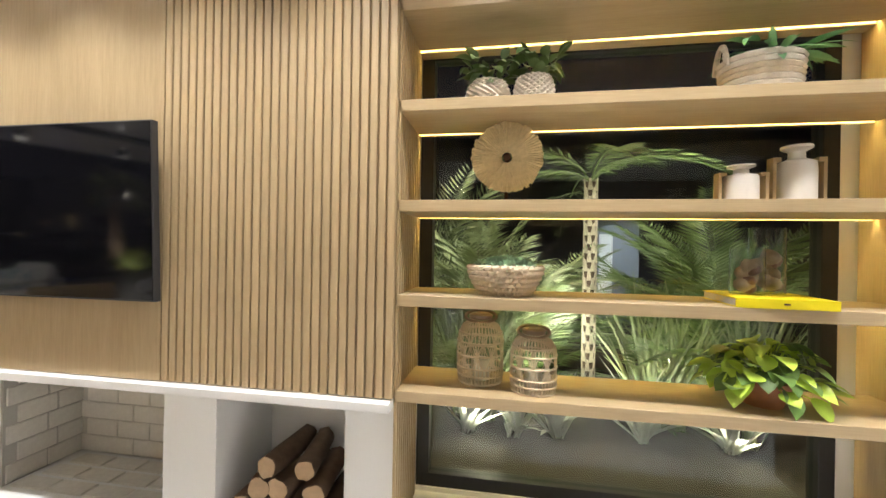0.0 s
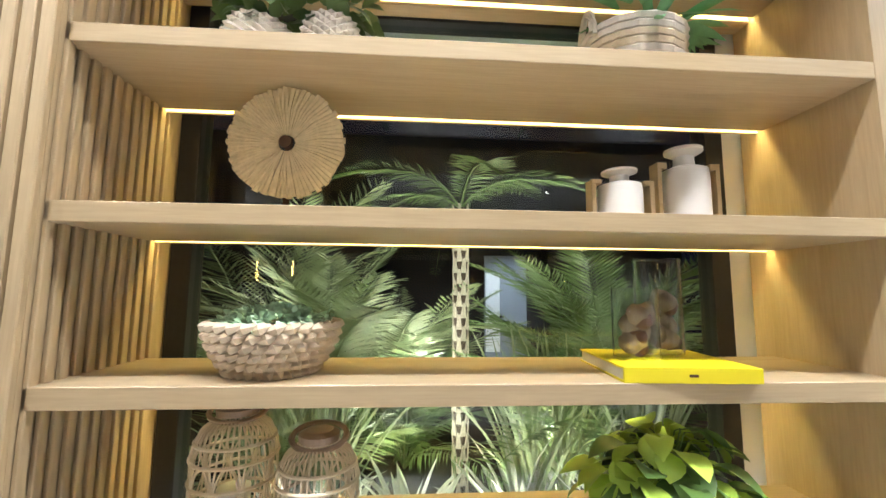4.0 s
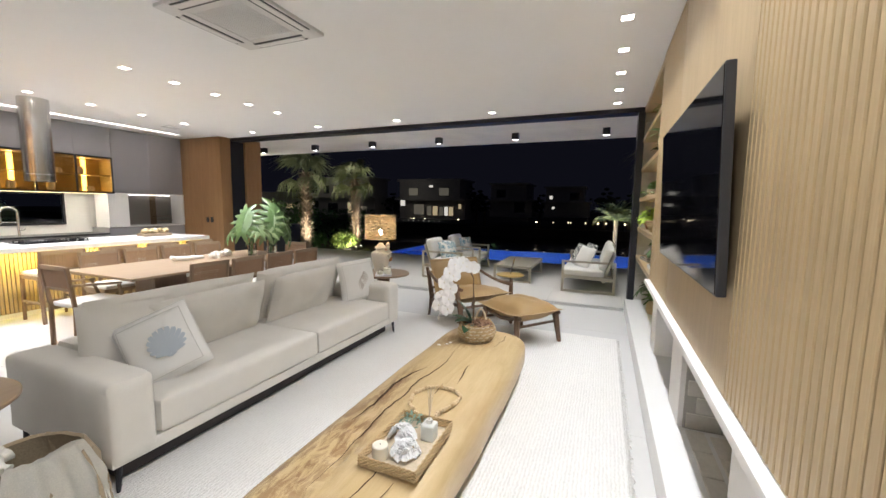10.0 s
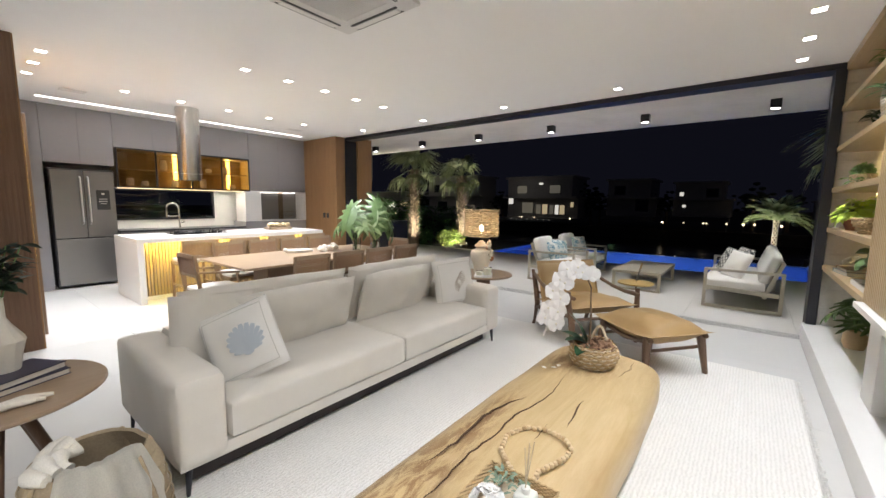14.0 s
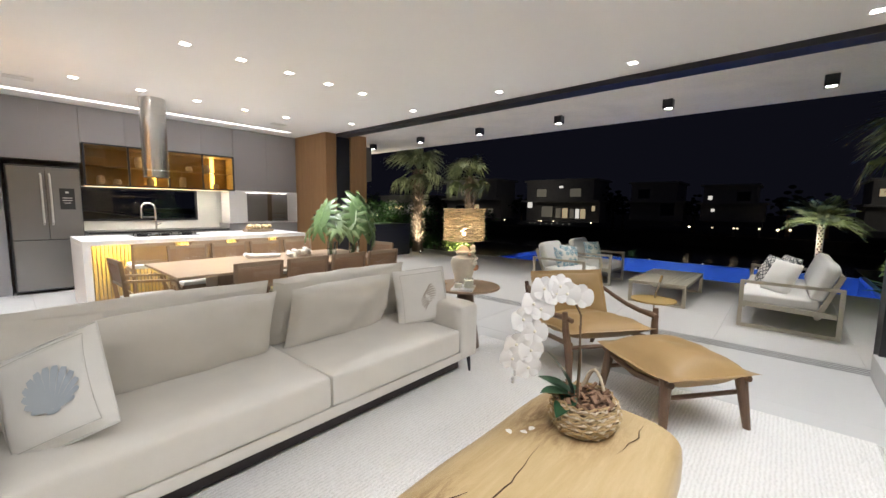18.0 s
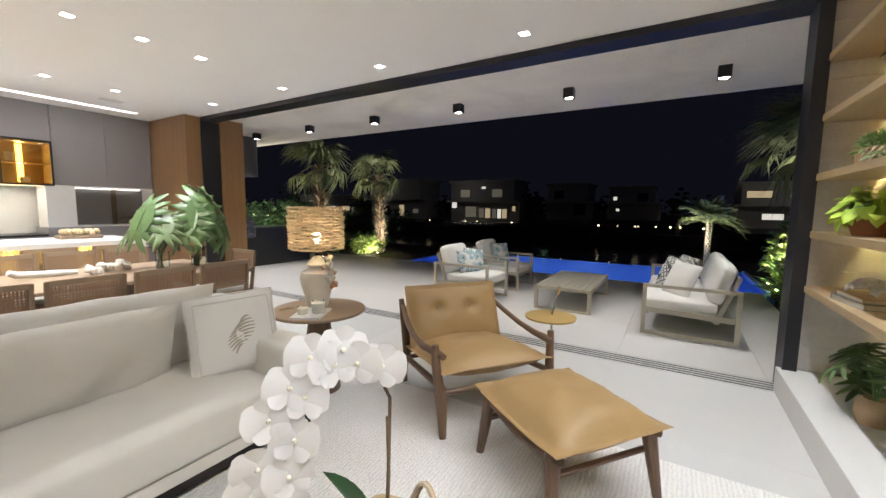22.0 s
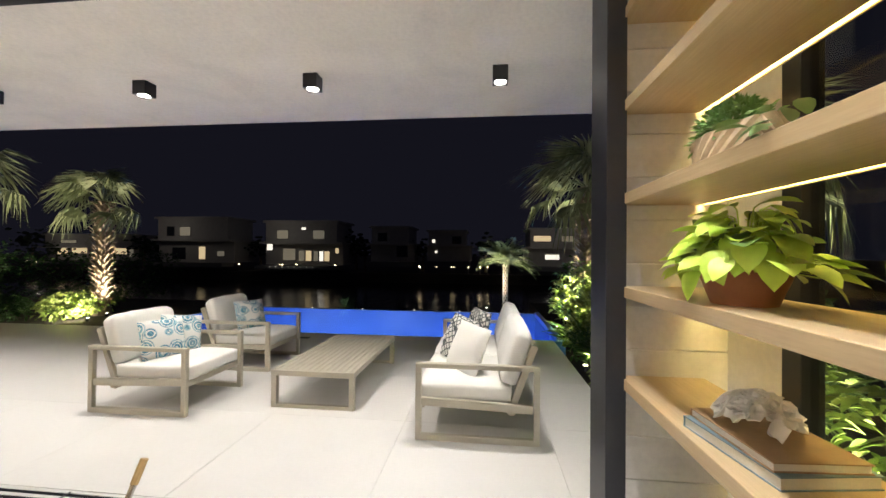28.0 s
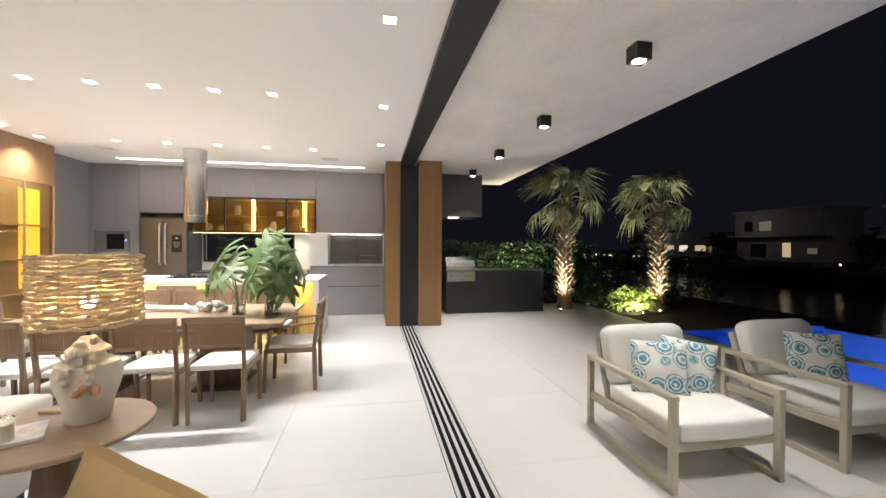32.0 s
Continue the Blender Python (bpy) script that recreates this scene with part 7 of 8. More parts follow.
for k, (w, d, h, rz, col) in enumerate(((0.36, 0.26, 0.035, 8, (0.13, 0.2, 0.24)), (0.34, 0.24, 0.025, 4, (0.3, 0.19, 0.1)))):
    z = 0.0 if k == 0 else 0.036
    m_ = pose(0, 0, 0, 0, 0, rz)
    cv = part("book", moved(boxes((-w / 2, w / 2, -d / 2, d / 2, z, z + 0.003), (-w / 2, w / 2, -d / 2, d / 2, z + h - 0.003, z + h), (-w / 2, -w / 2 + 0.004, -d / 2, d / 2, z + 0.003, z + h - 0.003)), m_), plain("book_cover" + str(k), col, 0.4, vary=0.2, grain=15), bs_)
    part("page_block", moved(box(-w / 2 + 0.004, w / 2 - 0.004, -d / 2 + 0.004, d / 2 - 0.004, z + 0.003, z + h - 0.003), m_), page, cv)
coral((-5.74, 1.64, 0.952), 0.105, "white coral cluster on the books", 9, 70)
tr2 = thing("serving_tray", (-4.78, 1.66, 0.89), "long white rimmed wooden tray on the shelf", "tray")
part("base", box(-0.28, 0.28, -0.13, 0.13, 0, 0.008), walnut_x, tr2)
part("rim", boxes((-0.29, 0.29, -0.14, -0.13, 0, 0.04), (-0.29, 0.29, 0.13, 0.14, 0, 0.04), (-0.29, -0.28, -0.13, 0.13, 0, 0.04), (0.28, 0.29, -0.13, 0.13, 0, 0.04)), white_paint, tr2)
for k, (x, h, r) in enumerate(((-4.8, 0.2, 0.075), (-4.59, 0.18, 0.075))):
    jg = thing("stoneware_jug", (x, 1.64, 0.899), "matt white stoneware jug on the tray", "jug", "stoneware jugs")
    smooth(part("body", lathe([(0, 0), (r, 0), (r, 0.03), (r * 0.75, h * 0.45), (r * 0.5, h * 0.7), (r * 0.48, h), (r * 0.4, h), (r * 0.4, h * 0.7), (0, h * 0.5)], 32), stone_grey, jg))
    part("handle", tube([(-r * 0.5, 0, h * 0.8), (-r * 1.05, 0, h * 0.72), (-r * 1.0, 0, h * 0.4), (-r * 0.75, 0, h * 0.35)], 0.009, 8), stone_grey, jg)
    leafy(jg, (0, 0, h), 7, 0.05, 0.08, 0.2, 0.12, leaf_green, 60 + k, 0.3)
spk = thing("loudspeaker", (-4.42, 1.7, 1.31), "black box loudspeaker with printed marks", "loudspeaker")
part("cabinet", box(-0.12, 0.12, -0.1, 0.1, 0, 0.25, 0.012), dark_lacquer, spk)
part("mark", boxes(*[(-0.1215, -0.1205, -0.07 + 0.005 * (k % 2), -0.045, 0.1 + 0.02 * k, 0.106 + 0.02 * k) for k in range(7)]), vent_white, spk)
part("label", box(0.02, 0.08, -0.1015, -0.1005, 0.08, 0.12), plain("label_red", (0.6, 0.25, 0.22), 0.5), spk)
tst = thing("phone_dock", (-4.66, 1.61, 1.31), "white curved phone dock on the shelf", "dock")
smooth(part("body", tube([(-0.06, 0, 0.012), (0.0, 0, 0.014), (0.045, 0, 0.05), (0.07, 0, 0.12)], [0.016, 0.026, 0.024, 0.012], 12), white_stone, tst))
tst.scale = (0.75, 0.75, 1.0)
hbk = thing("herb_basket", (-5.8, 1.62, 1.74), "oblong woven basket planted with fine herbs", "plant")
part("basket", woven_band([(0.14 + 0.02 * i / 5, 0.02 * i) for i in range(6)], 40, amp=0.006, sx=1.25, sy=0.55), water_straw, hbk)
dome(hbk, (-0.03, 0, 0.07), 700, 0.17, 0.08, 0.13, 0.032, 0.012, fresh_leaf, 46)
leafy(hbk, (0.3, -0.02, 0.0), 26, 0.14, 0.06, 0.08, 0.04, mid_leaf, 47, 0.4, "trailing_leaf")
brd = thing("bird_figures", (-4.72, 1.65, 1.74), "two white wooden birds on thin legs and a base", "ornament")
part("base", box(-0.2, 0.2, -0.06, 0.06, 0, 0.018, 0.003), white_paint, brd)
for x, z, s in ((-0.03, 0.21, 1.0), (0.06, 0.19, 1.1)):
    for q in (-0.01, 0.014):
        part("leg", rod((x + q, 0, 0.018), (x + q, 0, z), 0.0025, n=6), white_paint, brd)
    bd = tube([(x - 0.035 * s, 0, z + 0.045 * s), (x - 0.025 * s, 0, z + 0.05 * s), (x - 0.005, 0, z + 0.03 * s), (x + 0.03 * s, 0, z + 0.012 * s), (x + 0.085 * s, 0, z - 0.01 * s)], [0.004, 0.017 * s, 0.025 * s, 0.02 * s, 0.003], 12)
    smooth(part("bird", bd, white_paint, brd))
pf = thing("picture_frame", (-5.92, 1.66, 2.17), "small leaning wooden picture frame", "picture frame")
part("frame", moved(boxes((-0.08, 0.08, -0.008, 0.008, 0, 0.015), (-0.08, 0.08, -0.008, 0.008, 0.125, 0.14), (-0.08, -0.065, -0.008, 0.008, 0.015, 0.125), (0.065, 0.08, -0.008, 0.008, 0.015, 0.125)), pose(0, 0, 0.001, -12, 0, 20)), tan_wood_x, pf)
part("picture", moved(box(-0.065, 0.065, 0.0, 0.005, 0.015, 0.125), pose(0, 0, 0.001, -12, 0, 20)), page, pf)
dp = thing("dark_plant", (-5.58, 1.66, 2.17), "dark spiky leafy plant on the shelf", "plant")
smooth(part("pot", lathe([(0, 0), (0.05, 0), (0.06, 0.06), (0, 0.055)], 20), crack, dp))
leafy(dp, (0, 0, 0.05), 60, 0.07, 0.2, 0.11, 0.035, dark_leaf, 48, 1.1)
wb2 = thing("rope_basket", (-4.86, 1.67, 2.17), "white rope basket with tall loop handles and plant", "basket")
for i in range(8):
    z = 0.012 + i * 0.022
    r = 0.12 + 0.02 * i / 7
    part("coil", tube([((r + 0.003 * (k % 2)) * math.cos(a), (r + 0.003 * (k % 2)) * math.sin(a), z) for k, a in enumerate(np.linspace(0, 6.2832, 37)[:-1])], 0.0125, 6, closed=True), straw_pale if i in (4, 5) else rope_white, wb2)
for s in (-1, 1):
    part("handle", tube([(0.09 * math.cos(a), s * 0.13, 0.17 + 0.14 * math.sin(a)) for a in np.linspace(0, 3.14, 11)], 0.011, 6), rope_white, wb2, "tall loop handle")
leafy(wb2, (0, 0, 0.16), 40, 0.18, 0.16, 0.14, 0.04, herb_leaf, 49, 0.6)
tp = thing("top_shelf_plant", (-5.1, 1.67, 2.6), "small green plant on the upper shelf", "plant")
smooth(part("pot", lathe([(0, 0), (0.06, 0), (0.075, 0.07), (0, 0.06)], 20), stone_grey, tp))
leafy(tp, (0, 0, 0.06), 60, 0.16, 0.12, 0.12, 0.035, mid_leaf, 50, 0.6)

# ---------- garden behind the windows ----------
bright_leaf = plain("bright_leaf", (0.27, 0.36, 0.09), 0.45, vary=0.35, grain=9)
soil = plain("garden_soil", (0.06, 0.05, 0.04), 0.95, vary=0.3, grain=30, bumpy=0.8)
frond_m = plain("frond_green", (0.16, 0.23, 0.08), 0.45, vary=0.35, grain=8)
frond_pale = plain("frond_pale", (0.29, 0.35, 0.18), 0.5, vary=0.3, grain=8)
agave_m = plain("agave_green", (0.52, 0.54, 0.43), 0.5, vary=0.2, grain=8)
dead_leaf = plain("dead_frond", (0.16, 0.13, 0.09), 0.8, vary=0.25)


def frond(bm, m, length, n, leaf, droop, rnd):
    """A feather frond: a rib with narrow leaflets on both sides."""
    def at(f):
        return Vector((0, length * f * (1 - 0.15 * droop * f), length * (0.25 * f - droop * f * f)))
    for k in range(n):
        f = 0.1 + 0.9 * k / n
        p = at(f)
        ll = leaf * math.sin(math.pi * (0.12 + 0.8 * f)) * rnd.uniform(0.85, 1.1)
        for s in (-1, 1):
            d = Vector((s * 0.8, 0.55, -0.15 - 0.35 * rnd.random())).normalized()
            w = Vector((0, 0, 1)).cross(d).normalized() * 0.0062 * (leaf / 0.25)
            a, b, c = p, p + d * ll * 0.5, p + d * ll + Vector((0, 0, -0.15 * ll))
            vs = [bm.verts.new(m @ q) for q in (a, b - w, c, b + w)]
            bm.faces.new(vs)
    pts = [m @ at(f) for f in np.linspace(0, 1, 7)]
    tube(pts, [0.008 * (1 - 0.8 * i / 6) for i in range(7)], 4, bm=bm)


palm_core = plain("palm_core", (0.07, 0.05, 0.035), 0.9, vary=0.3, grain=20)
palm_boot = plain("palm_boot", (0.46, 0.41, 0.32), 0.85, vary=0.3, grain=20, bumpy=0.5)


def feather_palm(name, loc, trunk_h, r, n, length, seed, label, material, leaf=0.25, elev=(15, 70), droop=(0.3, 0.7)):
    t = thing(name, loc, label, "palm", "garden palms")
    rnd = random.Random(seed)
    if trunk_h > 0.2:
        part("trunk", lathe([(r * (1.05 - 0.1 * i / 24), trunk_h * i / 24) for i in range(25)], 10), palm_core, t)
        bm = bmesh.new()
        for i in range(26):
            for k in range(5):
                a = 6.2832 * (k + 0.5 * (i % 2)) / 5
                z = trunk_h * i / 26
                bar((r * math.cos(a), r * math.sin(a), z), (r * 1.25 * math.cos(a), r * 1.25 * math.sin(a), z + trunk_h / 20), r * 0.9, 0.012, 0, bm=bm, taper=0.4)
        part("leaf_boot", bm, palm_boot, t, "pale old leaf bases on the trunk")["kind"] = "stuff"
    bm = bmesh.new()
    for k in range(n):
        frond(bm, Matrix.Translation((0, 0, trunk_h)) @ pose(0, 0, 0, rnd.uniform(*elev), 0, 360 * k / n + rnd.uniform(-15, 15)), length * rnd.uniform(0.8, 1.1), 46, leaf, rnd.uniform(*droop), rnd)
    part("crown", bm, material, t)
    return t


def spiky(loc, n, l, w, seed, label, material, name="agave", tilt=(15, 75)):
    t = thing(name, loc, label, "plant", "garden plants")
    rnd = random.Random(seed)
    bm = bmesh.new()
    for k in range(n):
        leaf_blade(l * rnd.uniform(0.7, 1.1), w * rnd.uniform(0.8, 1.1), 5, 0.5, rnd.uniform(0.0, 0.35), bm, pose(rnd.uniform(-0.04, 0.04), rnd.uniform(-0.04, 0.04), 0.0, rnd.uniform(*tilt), 0, rnd.random() * 360))
    part("leaves", bm, material, t)
    return t


solid("garden_bed", box(-6.6, 4.0, 2.1, 6.0, -0.3, 0.25), soil, "dark planted garden bed", "garden bed")
wall_g = solid("garden_wall", box(-6.6, 4.0, 5.6, 5.75, 0.25, 3.6), plain("garden_wall_dark", (0.05, 0.05, 0.055), 0.8, vary=0.2), "dark garden boundary wall", "wall")
gd = thing("garden_door", (1.43, 4.97, 0.25), "white painted door lit cool at the end of the garden", "door")
part("leaf", box(-0.24, 0.24, 0, 0.04, 0.4, 1.7, 0.004), plain("door_blue_grey", (0.27, 0.3, 0.36), 0.5), gd)
part("glazing", box(-0.23, -0.07, -0.006, 0, 0.62, 1.5), plain("door_pale", (0.78, 0.79, 0.8), 0.4), gd)
part("lever", boxes((-0.08, -0.02, -0.03, -0.02, 1.0, 1.02), (-0.07, -0.06, -0.02, 0.0, 0.995, 1.025)), black_metal, gd)
# added spot without a fitting, gives the door its cool light
lamp("garden_door_lamp", "SPOT", (1.43, 4.2, 2.3), 45, (0.85, 0.92, 1.0), (1.43, 4.97, 1.2), cone=60)
feather_palm("garden_palm", (0.70, 3.05, 0.25), 1.83, 0.042, 6, 0.85, 5, "slim palm with patterned trunk outside the window", frond_m, 0.22, (-10, 40), (0.7, 1.1))
for x, y, n, l, sd in ((0.35, 3.35, 10, 1.25, 13), (1.75, 3.1, 12, 1.5, 15), (-0.15, 3.0, 12, 1.35, 6), (1.55, 2.95, 14, 1.45, 7), (-0.75, 3.5, 12, 1.9, 8), (2.0, 3.7, 12, 1.9, 9), (0.2, 3.7, 14, 1.8, 10), (-0.4, 2.8, 10, 1.2, 12)):
    feather_palm("areca_palm", (x, y + 0.22, 0.25), (0.5 if sd in (15, 6, 8) else 0.0), 0.03, n + 2, l, sd, "bushy feather palm outside the window", frond_m if sd % 2 else frond_pale, 0.32, (40, 85), (0.35, 0.95))
for x, y, n, l, sd in ((0.98, 2.66, 34, 0.58, 1), (0.42, 2.62, 24, 0.5, 2), (-0.2, 2.58, 20, 0.6, 3), (1.5, 2.62, 22, 0.5, 4), (0.12, 2.58, 18, 0.45, 5)):
    spiky((x, y, 0.25), n, l, 0.05, sd, "pale spiky agave in the garden bed", agave_m, "agave", (38, 84))
for x, y, sd in ((-0.3, 2.9, 21), (1.3, 2.9, 22), (-0.05, 2.8, 23), (1.65, 2.7, 24), (1.05, 2.8, 25)):
    spiky((x, y, 0.25), 40, 1.15, 0.028, sd, "tall grassy bamboo clump in the garden bed", frond_pale, "bamboo_clump", (62, 88))
for x, y, sd in ((-5.9, 2.7, 31), (-5.3, 2.75, 32), (-4.7, 2.7, 33), (-5.0, 3.3, 34), (-5.7, 3.4, 35)):
    feather_palm("garden_fern", (x, y, 0.25), 0.0, 0.04, 13, 0.65 + 0.12 * (sd % 3), sd, "lush fern outside the window", frond_pale if sd % 2 else frond_m, 0.2, (25, 80), (0.3, 0.8))
for x, y, sd in ((-5.5, 2.6, 36), (-4.8, 2.55, 37), (-6.0, 2.6, 38), (-5.15, 2.75, 39), (-6.6, 2.8, 40), (-7.1, 2.7, 41), (-6.3, 3.2, 42), (-7.6, 2.9, 43)):
    sh_ = thing("garden_shrub", (x, y, 0.25), "bright leafy shrub in the garden bed", "shrub", "garden shrubs")
    leafy(sh_, (0, 0, 0), 240, 0.32, 0.75, 0.12, 0.045, bright_leaf, sd, 0.8)
for x, y, tx, ty, tz, w, col in ((0.62, 2.26, 0.8, 2.9, 0.95, 58, (1.0, 0.92, 0.74)), (-0.1, 2.26, 0.0, 2.9, 0.95, 44, (1.0, 0.92, 0.74)), (1.5, 2.26, 1.4, 2.9, 0.95, 50, (1.0, 0.92, 0.74)), (0.3, 3.0, 0.35, 3.2, 2.1, 200, (1.0, 0.92, 0.74)), (1.25, 2.98, 1.6, 3.15, 2.1, 200, (1.0, 0.92, 0.74)), (-0.35, 2.95, -0.2, 3.2, 2.1, 240, (1.0, 0.92, 0.74)), (-5.75, 2.3, -5.9, 3.0, 0.9, 90, (1.0, 0.93, 0.68)), (-4.9, 2.3, -5.1, 3.0, 0.9, 80, (1.0, 0.93, 0.68)), (-6.5, 2.3, -7.0, 3.0, 0.8, 110, (1.0, 0.93, 0.68))):
    lamp("garden_spot_lamp", "SPOT", (x, y, 0.3), w, col, (tx, ty, tz), cone=(84 if x > -3 else 112), blend=0.9)
# added spots over the window, no fittings on the wall: brighten the upper fronds
for x, w in ((-0.1, 150), (1.25, 150)):
    lamp("garden_wall_lamp", "SPOT", (x, 2.3, 2.85), w, (1.0, 0.92, 0.74), (x + 0.1, 3.15, 1.4), cone=84, blend=0.9)

# ---------- terrace furniture ----------
taupe = plain("taupe_aluminium", (0.45, 0.415, 0.335), 0.45, 0.1, vary=0.04, grain=120)
canvas = fabric("outdoor_canvas", (0.74, 0.725, 0.69), 380, 0.04)
teal_print = bpy.data.materials.new("teal_print")
teal_print.use_nodes = True
tt = teal_print.node_tree
tp_b = tt.nodes["Principled BSDF"]
tp_c = tt.nodes.new("ShaderNodeMix")
tp_c.data_type = "RGBA"
tp_c.inputs[7].default_value = (0.7, 0.7, 0.67, 1)
vor = tt.nodes.new("ShaderNodeTexVoronoi")
vor.inputs["Scale"].default_value = 7.5
link(tt, coords(tt), vor.inputs["Vector"])
rng = tt.nodes.new("ShaderNodeMath")
rng.operation, rng.inputs[1].default_value = "MULTIPLY", 6.0
link(tt, vor.outputs["Distance"], rng.inputs[0])
wv = tt.nodes.new("ShaderNodeMath")
wv.operation = "SINE"
mul = tt.nodes.new("ShaderNodeMath")
mul.operation, mul.inputs[1].default_value = "MULTIPLY", 5.5
link(tt, rng.outputs[0], mul.inputs[0])
link(tt, mul.outputs[0], wv.inputs[0])
link(tt, mix(tt, ramp(tt, noise_tex(tt, coords(tt), 30, 4), [(0.46, (0, 0, 0)), (0.52, (1, 1, 1))]), ramp(tt, wv.outputs[0], [(0.5, (0.06, 0.2, 0.3)), (0.85, (0.7, 0.7, 0.67))]), ramp(tt, wv.outputs[0], [(0.1, (0.22, 0.42, 0.5)), (0.3, (0.7, 0.7, 0.67))])), tp_c.inputs[6])
link(tt, ramp(tt, vor.outputs["Distance"], [(0.5, (0, 0, 0)), (0.56, (1, 1, 1))]), tp_c.inputs[0])
link(tt, tp_c.outputs[2], tp_b.inputs["Base Color"])
tp_b.inputs["Roughness"].default_value = 0.9
geo_print = bpy.data.materials.new("geometric_print")
geo_print.use_nodes = True
gt = geo_print.node_tree
wa = gt.nodes.new("ShaderNodeTexVoronoi")
wa.feature = "DISTANCE_TO_EDGE"
wa.inputs["Scale"].default_value, wa.inputs["Randomness"].default_value = 21, 0.3
turned = coords(gt)
turned.node.inputs["Rotation"].default_value = (0, 0.6, 0.3)
link(gt, turned, wa.inputs["Vector"])
link(gt, ramp(gt, wa.outputs["Distance"], [(0.09, (0.07, 0.08, 0.085)), (0.14, (0.66, 0.65, 0.61))]), gt.nodes["Principled BSDF"].inputs["Base Color"])
gt.nodes["Principled BSDF"].inputs["Roughness"].default_value = 0.9


def side_frame(bm, x, y0, y1, h, lean=0.0):
    s = 0.045
    bar((x, y0, s / 2), (x, y1, s / 2), 0.045, s, 0.004, bm=bm)
    bar((x, y0 - s / 2 + 0.022, 0), (x, y0 - s / 2 + 0.022, h), 0.045, s, 0.004, up=(0, 1, 0), bm=bm)
    bar((x, y1 + s / 2 - 0.022, 0), (x, y1 + s / 2 - 0.022, h), 0.045, s, 0.004, up=(0, 1, 0), bm=bm)
    bar((x, y0 - 0.022, h), (x, y1 + 0.022, h), 0.055, 0.035, 0.004, bm=bm)


def lounge(name, loc, rz, w, d, label, cat, seats):
    """Outdoor seat that faces local +y, its two side frames at the ends in x."""
    t = thing(name, loc, label, cat, "terrace seats", rz)
    for s in (-1, 1):
        bm = bmesh.new()
        side_frame(bm, s * (w / 2 - 0.022), -d / 2 + 0.022, d / 2 - 0.022, 0.58)
        bar((s * (w / 2 - 0.022), -d / 2 + 0.05, 0.27), (s * (w / 2 - 0.022), d / 2 - 0.02, 0.3), 0.04, 0.06, 0.004, bm=bm)
        part("side_frame", bm, taupe, t)
    part("seat_rail", bar((-w / 2 + 0.04, d / 2 - 0.05, 0.27), (w / 2 - 0.04, d / 2 - 0.05, 0.27), 0.04, 0.06, 0.004), taupe, t)
    part("seat_rail", bar((-w / 2 + 0.04, -d / 2 + 0.2, 0.24), (w / 2 - 0.04, -d / 2 + 0.2, 0.24), 0.04, 0.06, 0.004), taupe, t)
    bm = bmesh.new()
    for s in (-1, 1):
        bar((s * (w / 2 - 0.08), -d / 2 + 0.22, 0.2), (s * (w / 2 - 0.08), -d / 2 + 0.03, 0.74), 0.035, 0.05, 0.004, bm=bm)
    bar((-w / 2 + 0.08, -d / 2 + 0.035, 0.72), (w / 2 - 0.08, -d / 2 + 0.035, 0.72), 0.035, 0.045, 0.004, bm=bm)
    part("back_frame", bm, taupe, t)
    for k in range(seats):
        a = -w / 2 + 0.06 + k * (w - 0.12) / seats
        b = a + (w - 0.12) / seats - 0.006
        smooth(part("seat_cushion", soft_box(a, b, -d / 2 + 0.2, d / 2 - 0.01, 0.29, 0.43, 0.035, 0.006, k, 10, 0.015), canvas, t, "off white canvas cushion"))
        c = soft_box(-(b - a) / 2, (b - a) / 2, -0.075, 0.075, -0.22, 0.22, 0.05, 0.01, 4 + k, 10, 0.02)
        smooth(part("back_cushion", moved(c, pose((a + b) / 2, -d / 2 + 0.17, 0.63, 17, 0, 0)), canvas, t, "off white canvas cushion"))
    return t


def outdoor_pillow(loc, rot, material, label, size=0.42):
    t = thing("outdoor_pillow", loc, label, "cushion", "terrace cushions")
    t.matrix_basis = pose(*loc, *rot)
    smooth(part("cover", moved(pad(size, size, 0.15, 0.5, loc[0], 14, 0.02), pose(0, 0, 0, 90, 0, 0)), material, t))
    return t


lounge("lounge_chair", (-8.05, -2.22, 0), 0, 0.82, 0.95, "taupe metal lounge chair with off white cushions", "lounge chair", 1)
lounge("lounge_chair", (-9.36, -2.22, 0), 0, 0.82, 0.95, "taupe metal lounge chair with off white cushions", "lounge chair", 1)
lounge("outdoor_sofa", (-8.53, 0.79, 0), 180, 2.06, 0.95, "taupe metal outdoor sofa with off white cushions", "outdoor sofa", 2)
outdoor_pillow((-7.95, -2.24, 0.61), (-22, 0, 152), teal_print, "white cushion with teal leaf print", 0.38)
outdoor_pillow((-8.2, -2.26, 0.61), (-20, 8, 146), teal_print, "white cushion with teal leaf print", 0.38)
outdoor_pillow((-9.42, -2.28, 0.61), (-20, 0, 150), teal_print, "white cushion with teal leaf print", 0.39)
outdoor_pillow((-7.92, 0.7, 0.62), (-22, 4, 38), cushion_white, "plain cream square cushion", 0.44)
outdoor_pillow((-8.22, 0.62, 0.63), (-20, 8, 40), geo_print, "cushion with dark geometric line print", 0.44)
outdoor_pillow((-8.95, 0.76, 0.62), (-20, 5, 30), geo_print, "cushion with dark geometric line print", 0.4)
